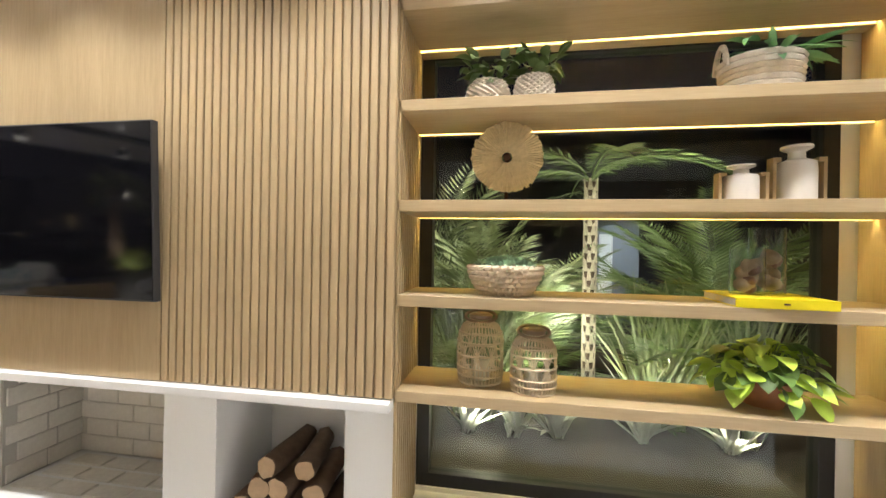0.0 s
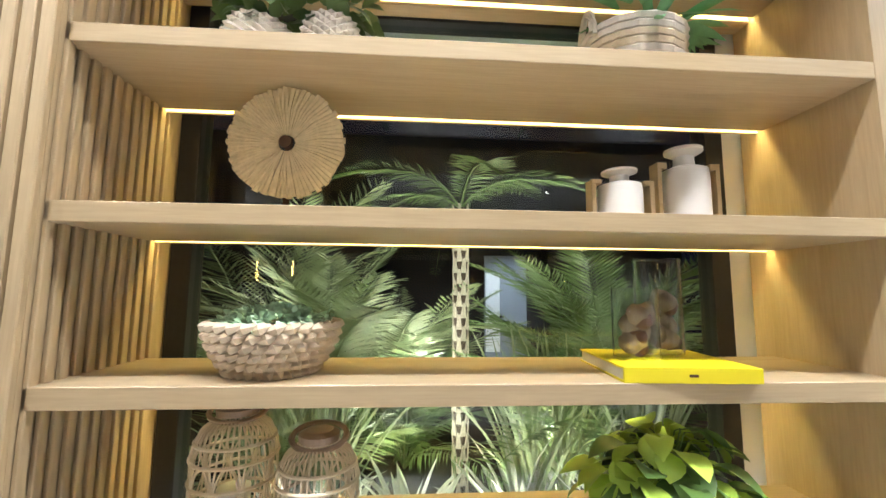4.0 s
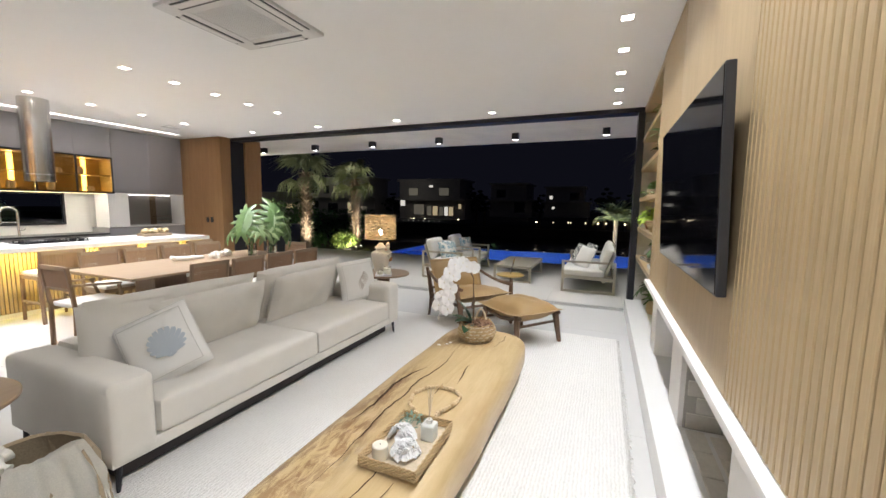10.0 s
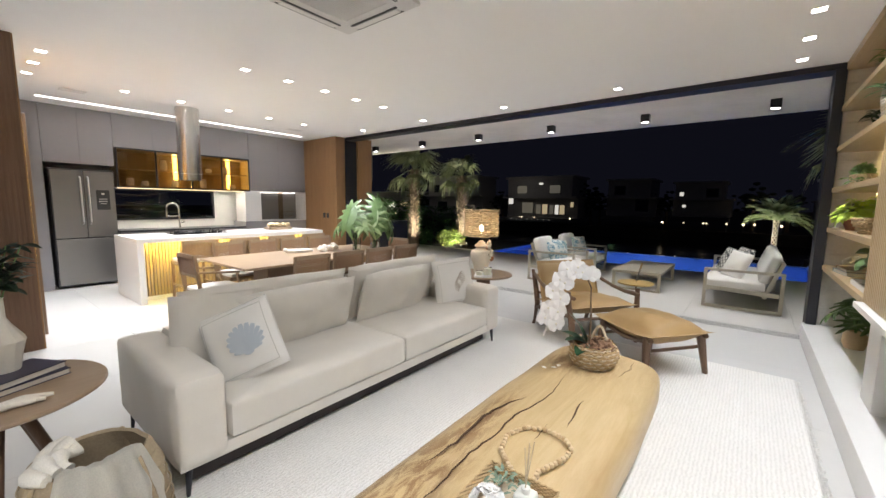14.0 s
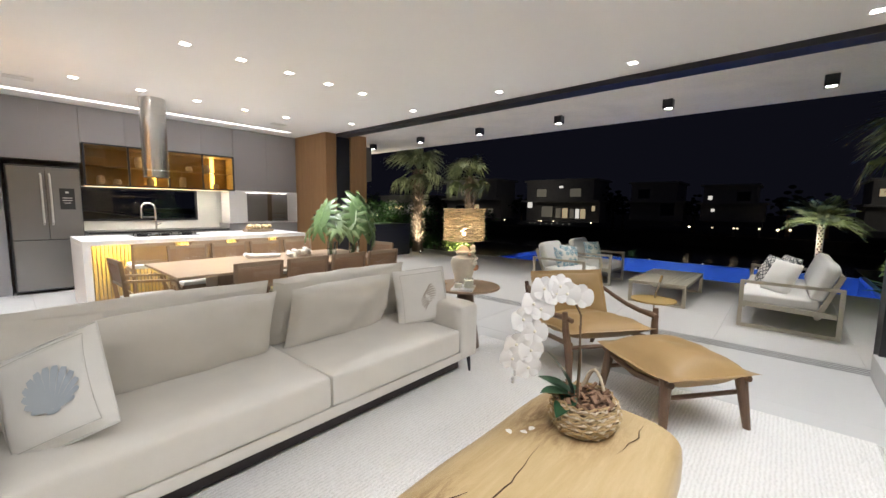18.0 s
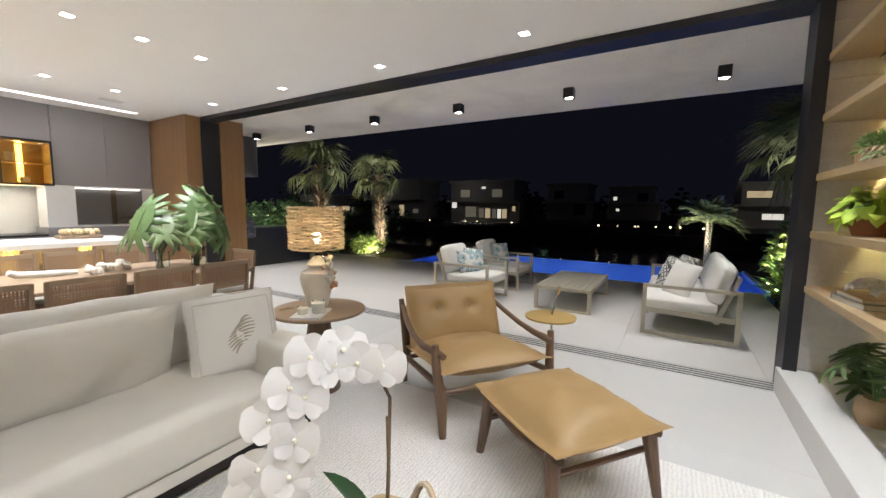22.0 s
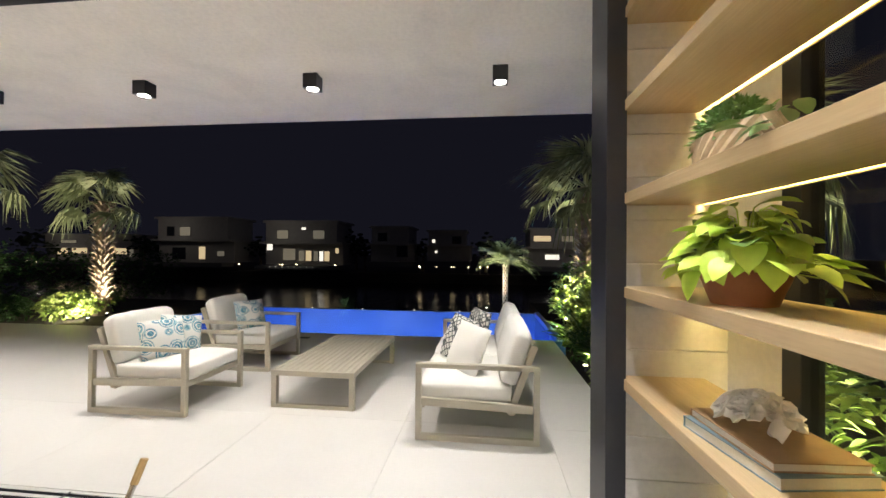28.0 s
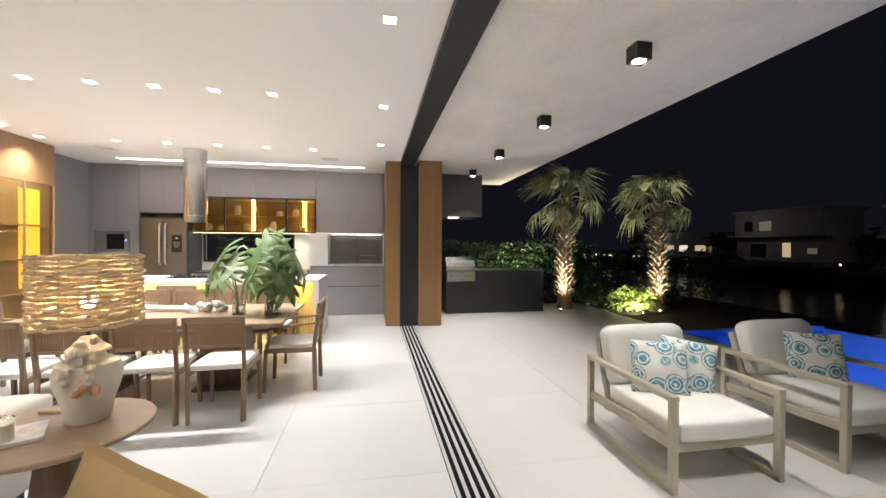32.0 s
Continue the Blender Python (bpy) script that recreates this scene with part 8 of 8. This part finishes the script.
# slatted coffee table
tb_ = thing("terrace_table", (-8.75, -0.735, 0), "low taupe metal coffee table with slatted top", "coffee table")
for x in (-0.77, 0.77):
    for y in (-0.375, 0.375):
        part("leg", box(x - 0.025, x + 0.025, y - 0.025, y + 0.025, 0, 0.33, 0.004), taupe, tb_)
    part("floor_bar", box(x - 0.02, x + 0.02, -0.35, 0.35, 0.0, 0.035, 0.004), taupe, tb_)
part("frame", boxes((-0.8, 0.8, -0.4, -0.36, 0.3, 0.35), (-0.8, 0.8, 0.36, 0.4, 0.3, 0.35), (-0.8, -0.76, -0.36, 0.36, 0.3, 0.35), (0.76, 0.8, -0.36, 0.36, 0.3, 0.35), bev=0.003), taupe, tb_)
sl_ = part("slat", box(-0.758, 0.758, -0.025, 0.025, 0.312, 0.349, 0.003, 1), taupe, tb_)
sl_.location.y = -0.327
for k in range(1, 12):
    piece("slat", sl_, tb_, (0, -0.327 + k * 0.0595, 0))

# ---------- pool ----------
pool_tile = plain("pool_tile", (0.11, 0.25, 0.7), 0.4, vary=0.15, grain=40)
pool = solid("pool", boxes((-14.6, -11.2, -5.9, 2.2, -1.4, -1.3), (-11.25, -11.2, -5.9, 2.2, -1.3, -0.02), (-14.6, -14.5, -5.9, 2.2, -1.3, -0.07), (-14.5, -11.25, -5.9, -5.8, -1.3, -0.02), (-14.5, -11.25, 2.1, 2.2, -1.3, -0.02)), pool_tile, "infinity pool lined in blue tile, lit from within", "pool")
water_m = pane_glass("pool_water", (0.48, 0.68, 0.98))
surf = bmesh.new()
surf.faces.new([surf.verts.new(c) for c in ((-14.5, -5.8, -0.07), (-11.25, -5.8, -0.07), (-11.25, 2.1, -0.07), (-14.5, 2.1, -0.07))])
wtr = solid("water", surf, water_m, "still lit pool water", "water")
wtr.visible_shadow = False
for y in (-4.6, -2.0, 0.8):
    ob = lamp("pool_lamp", "AREA", (-11.3, y, -0.5), 26, (0.72, 0.82, 1.0), (-14.5, y, -1.6), size=0.9, size_y=0.3)
    ob.data.spread = radians(120)
for y in (-3.8, -2.4, -1.0, 0.2):
    pl = thing("pool_edge_light", (-14.62, y, -0.07), "small round glowing light on the pool edge", "garden light", "pool edge lights")
    smooth(part("globe", lathe([(0, 0), (0.011, 0.002), (0.015, 0.013), (0.01, 0.021), (0, 0.024)], 14), glow("globe_glow" + str(y), (1, 0.93, 0.8), 1.0), pl))
for x, y in ((-10.85, -0.9), (-10.85, 0.4), (-10.8, -2.2)):
    fd = thing("floor_drain", (x, y, 0), "small dark skimmer lid in the terrace", "drain", "skimmer lids")
    part("lid", box(-0.05, 0.05, -0.1, 0.1, 0, 0.006, 0.002), black_metal, fd)

# ---------- barbecue ----------
bq = thing("barbecue_counter", (-8.58, -8.47, 0), "matt black outdoor barbecue counter", "counter")
part("body", box(-1.14, 1.14, -0.4, 0.4, 0, 0.9, 0.004), dark_lacquer, bq)
part("worktop", box(-1.15, 1.15, -0.41, 0.41, 0.9, 0.95, 0.004), dark_lacquer, bq)
gr = thing("gas_grill", (-7.78, -8.4, 0.71), "stainless steel built in gas grill with hood", "grill")
part("control_panel", box(-0.32, 0.32, 0.3, 0.36, 0.0, 0.23, 0.006), steel, gr)
for k in range(4):
    part("knob", moved(lathe([(0, 0), (0.028, 0), (0.024, 0.035), (0, 0.038)], 16), pose(-0.22 + 0.147 * k, 0.36, 0.1, -90, 0, 0)), chrome, gr)
lid = [(0.3, 0.24), (0.31, 0.34), (0.25, 0.46), (0.1, 0.52), (-0.2, 0.52), (-0.3, 0.42), (-0.3, 0.24)]
bm = bmesh.new()
ra, rb_ = [bm.verts.new((-0.32, y, z)) for y, z in lid], [bm.verts.new((0.32, y, z)) for y, z in lid]
for i in range(len(lid)):
    j = (i + 1) % len(lid)
    bm.faces.new((ra[i], ra[j], rb_[j], rb_[i]))
bm.faces.new(ra[::-1])
bm.faces.new(rb_)
lid_ = part("hood", bm, steel, gr)
part("handle", tube([(-0.26, 0.3, 0.38), (-0.26, 0.36, 0.38), (0.26, 0.36, 0.38), (0.26, 0.3, 0.38)], 0.012, 8), chrome, lid_)
eh = thing("extractor_box", (-7.7, -8.6, 2.15), "dark grey boxed extractor over the barbecue", "extractor")
part("box", box(-0.56, 0.56, -0.5, 0.5, 0, 0.92, 0.004), plain("extractor_grey", (0.085, 0.083, 0.082), 0.5), eh)
part("lamp", box(-0.1, 0.1, 0.0, 0.1, -0.006, 0.0), lamp_face, eh, "small lit lamp")
lamp("grill_lamp", "SPOT", (-7.7, -8.5, 2.12), 40, WARM_WHITE, (-7.7, -8.4, 0.9), cone=110)

# ---------- planting ----------
ground = solid("ground", box(-15.5, -11.2, -30, -5.9, -0.6, -0.05), soil, "dark planted garden ground", "ground")
solid("ground_right", box(-16.5, -6.62, 2.2, 20, -0.6, -0.04), soil, "dark planted garden ground beside the pool", "ground")
solid("ground_back", box(-11.2, -6.0, -30, -9.2, -0.6, -0.05), soil, "dark planted garden ground behind the barbecue", "ground")
hedge_leaf = plain("hedge_leaf", (0.06, 0.13, 0.04), 0.45, vary=0.4, grain=9)


def leaf_mass(name, loc, size, n, l, w, material, label, seed, round_=False, kind=""):
    t = thing(name, loc, label, "hedge" if not round_ else "shrub", "" if not round_ else "terrace shrubs")
    rnd = random.Random(seed)
    vs, fs = [], []
    for k in range(n):
        while True:
            p = Vector((rnd.uniform(-1, 1), rnd.uniform(-1, 1), rnd.uniform(0, 1)))
            if not round_ or (p.x ** 2 + p.y ** 2 + (2 * p.z - 1) ** 2) < 1 + 0.3 * noise.noise(p * 2.5 + Vector((seed, 0, 0))):
                break
        q = Vector((p.x * size[0], p.y * size[1], p.z * size[2]))
        if not round_:
            q.z *= 0.92 + 0.1 * noise.noise((q.x * 2.2, q.y * 3, seed))
        m = Matrix.Translation(q) @ pose(0, 0, 0, rnd.uniform(-60, 60), rnd.uniform(-50, 50), rnd.random() * 360)
        ll, ww = l * rnd.uniform(0.7, 1.3), w * rnd.uniform(0.7, 1.3)
        i = len(vs)
        vs += [tuple(m @ Vector(c)) for c in ((0, 0, 0), (-ww / 2, ll * 0.45, 0.15 * ww), (0, ll, -0.15 * ll), (ww / 2, ll * 0.45, 0.15 * ww))]
        fs.append((i, i + 1, i + 2, i + 3))
    me = bpy.data.meshes.new("leaves")
    me.from_pydata(vs, [], fs)
    me.materials.append(material)
    ob = new("leaves", me)
    ob.parent = t
    ob["kind"] = "stuff"
    return t


leaf_mass("hedge", (-9.4, -9.75, 0), (2.6, 0.3, 1.75), 5200, 0.1, 0.06, hedge_leaf, "clipped dark green hedge behind the barbecue", 1)
leaf_mass("hedge", (-14.5, -10.2, 0), (2.8, 0.5, 1.5), 2600, 0.12, 0.07, hedge_leaf, "loose dark green hedge along the garden", 2)
for x, y, r, h, sd, mt in ((-11.9, -8.0, 0.6, 0.6, 3, bright_leaf), (-12.5, -8.2, 0.5, 0.5, 4, lime_leaf), (-11.4, -8.9, 0.5, 0.6, 5, hedge_leaf), (-13.4, -8.9, 0.6, 0.6, 6, mid_leaf)):
    leaf_mass("garden_shrub", (x, y, -0.05), (r, r * 0.8, h), 420, 0.13, 0.07, mt, "low leafy shrub lit by a garden lamp", sd, True)
for x, y, r, h, sd, mt in ((-9.6, 3.0, 0.6, 1.0, 7, mid_leaf), (-10.4, 2.75, 0.6, 1.2, 8, bright_leaf), (-11.2, 2.8, 0.7, 1.1, 9, bright_leaf), (-12.2, 2.8, 0.7, 1.4, 10, bright_leaf), (-13.0, 2.75, 0.6, 0.9, 15, bright_leaf), (-8.8, 3.1, 0.6, 0.9, 11, hedge_leaf), (-13.4, 3.0, 0.8, 1.5, 12, hedge_leaf), (-11.6, 3.9, 0.9, 2.0, 13, hedge_leaf), (-8.2, 3.4, 0.7, 1.3, 14, hedge_leaf)):
    leaf_mass("garden_shrub", (x, y, -0.04), (r, r * 0.8, h), 520, 0.16, 0.08, mt, "leafy shrub in the bed beside the pool", sd, True)
for k in range(9):
    leaf_mass("edge_plant", (-7.1 - 0.5 * k, 2.3 + 0.06 * (k % 3), -0.04), (0.3, 0.3, 0.3 + 0.07 * (k % 4)), 260, 0.13, 0.045, (hedge_leaf, mid_leaf, bright_leaf)[(k * 2) % 3 if k > 3 else 0], "low leafy plant at the edge of the bed", 80 + k, True)
fan_m = plain("fan_leaf", (0.25, 0.29, 0.15), 0.5, vary=0.3, grain=6)
trunk_m = plain("fan_palm_trunk", (0.26, 0.2, 0.14), 0.9, vary=0.4, grain=16, bumpy=1.0)


def fan_palm(loc, th, r, n, size, seed, label):
    """Fan palm: boots on the trunk, pleated fans on long stalks, drooping tips."""
    t = thing("fan_palm", loc, label, "palm", "fan palms")
    rnd = random.Random(seed)
    bm = lathe([(r * 1.5, 0), (r * 1.2, th * 0.1), (r, th * 0.3), (r * 0.95, th * 0.7), (r * 0.9, th)], 14, None, 0.15, seed)
    part("trunk", bm, trunk_m, t)
    bm = bmesh.new()
    rows = int(th / 0.085)
    for i in range(rows):
        z = th * (0.12 + 0.88 * i / rows)
        for k in range(7):
            a = 6.2832 * (k + 0.5 * (i % 2)) / 7 + rnd.uniform(-0.1, 0.1)
            d = Vector((math.cos(a), math.sin(a), 0))
            bar(d * r * 0.9 + Vector((0, 0, z)), d * r * rnd.uniform(1.5, 2.1) + Vector((0, 0, z + rnd.uniform(0.06, 0.12))), r * 0.42, 0.02, 0, bm=bm, taper=0.45)
    part("leaf_boot", bm, trunk_m, t)
    bm = bmesh.new()
    for k in range(n):
        az = 360 * k / n + rnd.uniform(-20, 20)
        el = rnd.uniform(20, 88) if k % 4 else rnd.uniform(-35, 5)
        d = pose(0, 0, 0, 0, 0, az) @ pose(0, 0, 0, el, 0, 0) @ Vector((0, 1, 0))
        sl = size * rnd.uniform(0.7, 1.0)
        base = Vector((0, 0, th))
        hub = base + d * sl + Vector((0, 0, -0.1 * sl))
        tube([base, base + d * sl * 0.5 + Vector((0, 0, 0.03)), hub], [0.022, 0.015, 0.01], 4, bm=bm)
        fm = Matrix.Translation(hub) @ pose(0, 0, 0, 0, 0, az) @ pose(0, 0, 0, el - 12 + rnd.uniform(-15, 15), rnd.uniform(-25, 25), 0)
        nl = 26
        fl = size * rnd.uniform(0.72, 0.92)
        for q in range(nl):
            a = math.radians(-105 + 210 * q / (nl - 1))
            e = Vector((math.sin(a), math.cos(a), 0))
            s_ = Vector((e.y, -e.x, 0)) * fl * 0.036
            ll = fl * (0.75 + 0.25 * math.cos(a))
            z1, z2 = -0.1 * ll, -0.8 * ll * rnd.uniform(0.5, 1.5)
            wind = Vector((0.16, -0.22, -0.1)) * ll * rnd.uniform(0.5, 1.2)
            vs_ = [bm.verts.new(fm @ c_ + wind * g_) for c_, g_ in ((Vector((0, 0, 0)), 0), (e * ll * 0.55 - s_ + Vector((0, 0, z1)), 0.4), (e * ll * 0.98 + Vector((0, 0, z2)), 1.3), (e * ll * 0.55 + s_ + Vector((0, 0, z1)), 0.4))]
            bm.faces.new(vs_)
    part("crown", bm, fan_m, t)
    return t


fan_palm((-10.45, -8.45, -0.05), 2.72, 0.135, 24, 0.66, 1, "fan palm with rough booted trunk lit from below")
fan_palm((-12.6, -7.95, -0.05), 2.62, 0.13, 22, 0.62, 2, "fan palm with rough booted trunk lit from below")
fan_palm((-12.9, 2.95, -0.05), 2.9, 0.14, 26, 0.85, 3, "tall fan palm beside the pool")
fan_palm((-10.2, 4.3, -0.05), 2.7, 0.18, 20, 0.9, 4, "tall fan palm beside the pool")
pp = feather_palm("pygmy_palm", (-15.2, 1.4, -0.6), 1.75, 0.055, 46, 0.85, 51, "small feather palm lit at the pool end", frond_pale, 0.26, (5, 80), (0.5, 1.0))
for x, y, sd in ((-10.6, 2.45, 61), (-11.6, 2.5, 62), (-9.9, 2.6, 63)):
    spiky((x, y, -0.04), 22, 0.75, 0.14, sd, "broad leaved plant in the pool side bed", mid_leaf, "broad_leaf_plant", (20, 75))
spiky((-14.9, -3.0, -0.1), 14, 0.38, 0.03, 64, "small spiky plant behind the pool edge", leaf_green, "agave", (10, 70))
for x, y, w, tx, ty, tz in ((-10.12, -8.0, 42, -10.45, -8.4, 2.4), (-12.3, -7.5, 42, -12.6, -7.9, 2.3), (-11.7, -7.3, 22, -11.9, -8.2, 0.3), (-9.95, -8.98, 30, -9.6, -9.6, 1.4), (-10.9, 2.12, 85, -11.2, 3.0, 0.9), (-12.2, 2.25, 70, -12.4, 3.2, 0.9), (-14.66, 0.9, 20, -15.2, 1.4, 1.5), (-9.6, 2.12, 14, -9.7, 3.0, 0.7), (-11.8, 2.35, 115, -12.5, 2.6, 3.1), (-9.9, 3.3, 130, -10.2, 4.2, 3.0), (-9.2, -9.2, 14, -9.2, -9.8, 1.2)):
    ul_ = thing("garden_uplight", (x, y, -0.02), "small black ground spotlight, lit", "garden light", "garden uplights")
    part("body", rod((0, 0, 0), (0, 0, 0.07), 0.03, 0.035, 12), black_metal, ul_)
    part("lens", rod((0, 0, 0.071), (0, 0, 0.074), 0.026, n=12), glow("uplight_lens" + str(x), (1, 0.9, 0.7), 8), ul_)
    lamp("uplight", "SPOT", (x, y, 0.12), w * 6, (1.0, 0.88, 0.68), (tx, ty, tz), cone=95, blend=0.9)

# ---------- lake and far shore ----------
lake_m, kt, kb = nodes_of("lake_water")
kb.inputs["Base Color"].default_value = (0.004, 0.005, 0.009, 1)
kb.inputs["Roughness"].default_value = 0.12
bump(kt, kb, noise_tex(kt, coords(kt, (0.35, 1.2, 1)), 1.4, 4), 0.35, 0.12)
solid("lake", box(-420, -14.6, -300, 300, -3.2, -3.0), lake_m, "dark still lake", "water")
solid("bank", box(-15.6, -14.6, -300, 300, -3.2, -0.6), soil, "dark lake bank", "ground")
solid("far_shore", box(-420, -60, -300, 300, -3.0, -1.6), soil, "dark far bank of the lake", "ground")
house_wall = plain("house_wall", (0.42, 0.41, 0.4), 0.8, vary=0.1, grain=2)
house_dark = plain("house_dark", (0.12, 0.12, 0.125), 0.8)
lit = [glow("lit_warm", (1.0, 0.78, 0.45), 0.32), glow("lit_white", (1.0, 0.93, 0.8), 0.6), glow("lit_dim", (0.8, 0.72, 0.55), 0.07)]
dim_glass = plain("dim_glass", (0.02, 0.022, 0.028), 0.1)


def house(loc, w, h, seed, label, wins, glowing=True):
    """Two flat storeys facing the lake (+x), each window its own mesh."""
    t = thing("lake_house", loc, label, "house", "houses on the far shore")
    part("lower_wall", box(-7, 0, -w / 2, w / 2, 0, h * 0.48), house_wall, t)
    part("upper_wall", box(-6, 0.6, -w / 2 + 0.3, w / 2 - 0.8, h * 0.5, h * 0.96), house_wall, t)
    part("floor_slab", box(-7, 1.4, -w / 2 - 0.3, w / 2 + 0.3, h * 0.465, h * 0.51), house_wall, t)
    part("roof", box(-6.6, 1.0, -w / 2, w / 2 - 0.5, h * 0.95, h), house_wall, t)
    part("deck", box(0, 3.0, -w / 2, w / 2, -0.6, 0.0), house_dark, t)
    for y, z, ww, hh, m in wins:
        x = 0.6 if z > h * 0.5 else 0.0
        win = part("window", box(x - 0.02, x + 0.03, y - ww / 2 - 0.08, y + ww / 2 + 0.08, z - 0.08, z + hh + 0.08), house_dark, t)
        part("pane", box(x + 0.03, x + 0.05, y - ww / 2, y + ww / 2, z, z + hh), lit[m] if m >= 0 else dim_glass, win)
    if glowing:
        # added lamp in front of the facade, lifts the walls out of the black
        lamp("house_terrace_lamp", "POINT", (loc[0] + 5.5, loc[1] - w * 0.2, loc[2] + h * 0.75), 38, (1.0, 0.9, 0.75), size=0.1)
    return t


house((-62, -27, -0.6), 12.5, 6.8, 1, "two storey modern house with bright terrace across the lake",
      ((-5.6, 2.2, 0.9, 1.9, 1), (-3.2, 4.0, 1.8, 1.3, 2), (2.6, 4.0, 1.8, 1.3, 2), (0.2, 5.4, 0.7, 0.35, 1), (-2.4, 0.7, 2.0, 1.8, 2), (-0.4, 0.6, 0.9, 1.6, 2), (0.75, 0.6, 0.9, 1.6, 0), (1.9, 0.6, 0.7, 1.5, 2), (2.8, 0.6, 0.6, 1.5, 1), (3.7, 0.6, 0.8, 1.5, 0), (5.3, 1.8, 0.5, 0.8, 0)))
house((-62, -45, -0.4), 13, 7.2, 2, "two storey pale house with few lights across the lake",
      ((-4.0, 4.2, 1.2, 1.4, -1), (-1.5, 4.2, 1.8, 1.4, 2), (1.0, 0.5, 1.1, 2.0, 0), (-3.0, 0.5, 2.2, 1.8, -1), (5.4, 3.5, 0.5, 0.6, 1), (4.2, 1.0, 1.2, 0.8, 2)))
house((-62, -4.5, 0.2), 6.5, 4.6, 3, "dim boxy house across the lake", ((-2.2, 2.7, 0.45, 0.5, 1), (-1.9, 1.2, 0.4, 0.35, 1), (1.2, 2.6, 1.2, 1.0, -1)), False)
house((-64, -13.5, 0.0), 7, 5.5, 4, "unlit house across the lake", ((-1.5, 3.2, 1.4, 1.2, -1), (1.5, 0.8, 1.6, 1.6, -1)), False)
house((-66, -68, -0.4), 18, 4.6, 5, "long low house with a lit veranda across the lake", ((-6, 1.0, 2.2, 1.2, 0), (-2.5, 1.2, 3.0, 1.0, 0), (1.5, 1.0, 2.0, 1.3, 1), (5.5, 1.1, 2.4, 1.1, 0), (7.6, 0.7, 0.8, 1.3, 2), (-4.0, 3.0, 3.0, 0.5, 2)))
house((-62, 11.5, -0.4), 9, 5.5, 6, "house with lit windows across the lake", ((-2.5, 3.6, 2.4, 0.8, 0), (1.0, 3.6, 1.6, 0.8, 2), (-1.0, 1.0, 2.0, 0.7, 1), (2.6, 0.8, 1.0, 0.8, 0)))
random.seed(77)
for k in range(30):
    y = random.uniform(-95, 22)
    sl2 = thing("shore_light", (-59.5 + random.uniform(-1.5, 0.5), y, -1.6), "small warm lamp on the far lake bank", "garden light", "far shore lamps")
    part("post", rod((0, 0, 0), (0, 0, 0.9), 0.05, n=6), house_dark, sl2)
    part("globe", lathe([(0, 0.9), (0.1, 0.95), (0.12, 1.05), (0, 1.15)], 8), glow("shore_glow" + str(k), (1.0, 0.8, 0.5), random.uniform(0.5, 6)), sl2)
for k in range(8):
    dl_ = thing("deck_light", (-58.9, -30.8 + k * 0.95, -0.9), "small lamp along the far deck", "garden light", "far deck lamps")
    part("globe", lathe([(0, 0), (0.07, 0.05), (0, 0.13)], 8), lit[1], dl_)
"""Trees on the far shore."""
far_tree = plain("far_tree", (0.03, 0.05, 0.025), 0.8, vary=0.4, grain=3)
for k, (y, h) in enumerate(((-58, 6), (-54, 5), (-36.5, 5.5), (-20, 6.5), (-18.5, 5), (-9, 5), (1, 6), (4.5, 5), (-80, 7), (-75, 5))):
    tr_ = thing("far_tree", (-66, y, -1.6), "dark round tree on the far shore", "tree", "far trees")
    part("trunk", rod((0, 0, 0), (0, 0, h * 0.5), 0.25, 0.15, 8), trunk_m, tr_)
    rnd = random.Random(k)
    bm = bmesh.new()
    for q in range(90):
        p = Vector((rnd.gauss(0, 1), rnd.gauss(0, 1), rnd.gauss(0, 0.8))) * h * 0.16 + Vector((0, 0, h * 0.68))
        bmesh.ops.create_icosphere(bm, subdivisions=1, radius=h * rnd.uniform(0.03, 0.08), matrix=Matrix.Translation(p) @ Matrix.Diagonal((1, 1, 0.6, 1)))
    part("crown", bm, far_tree, tr_)

# ---------- tiles, last ----------


def tile_grid(owner, x0, x1, y0, y1, step, material, ox=0.0, oy=0.0):
    """Large tiles with fine joints, clipped at the borders."""
    meshes = {}
    xs = [x0] + [x for x in (ox + step * k for k in range(-40, 40)) if x0 + 0.05 < x < x1 - 0.05] + [x1]
    ys = [y0] + [y for y in (oy + step * k for k in range(-40, 40)) if y0 + 0.05 < y < y1 - 0.05] + [y1]
    for a, b in zip(xs, xs[1:]):
        for c, d in zip(ys, ys[1:]):
            key = (round(b - a, 3), round(d - c, 3))
            if key not in meshes:
                w, h = key
                bm = box(-w / 2 + 0.001, w / 2 - 0.001, -h / 2 + 0.001, h / 2 - 0.001, -0.012, 0.0, 0.0012, 1)
                me = bpy.data.meshes.new("tile")
                bm.to_mesh(me)
                bm.free()
                me.materials.append(material)
                meshes[key] = me
            piece("tile", meshes[key], owner, ((a + b) / 2, (c + d) / 2, 0))


tile_grid(floor, -6.36, 4.0, -8.88, 1.37, 1.2, floor_tile, -6.36, 1.37)
tile_grid(terrace, -11.2, -6.62, -9.2, 2.0, 1.2, terrace_tile, -6.62, 1.37)
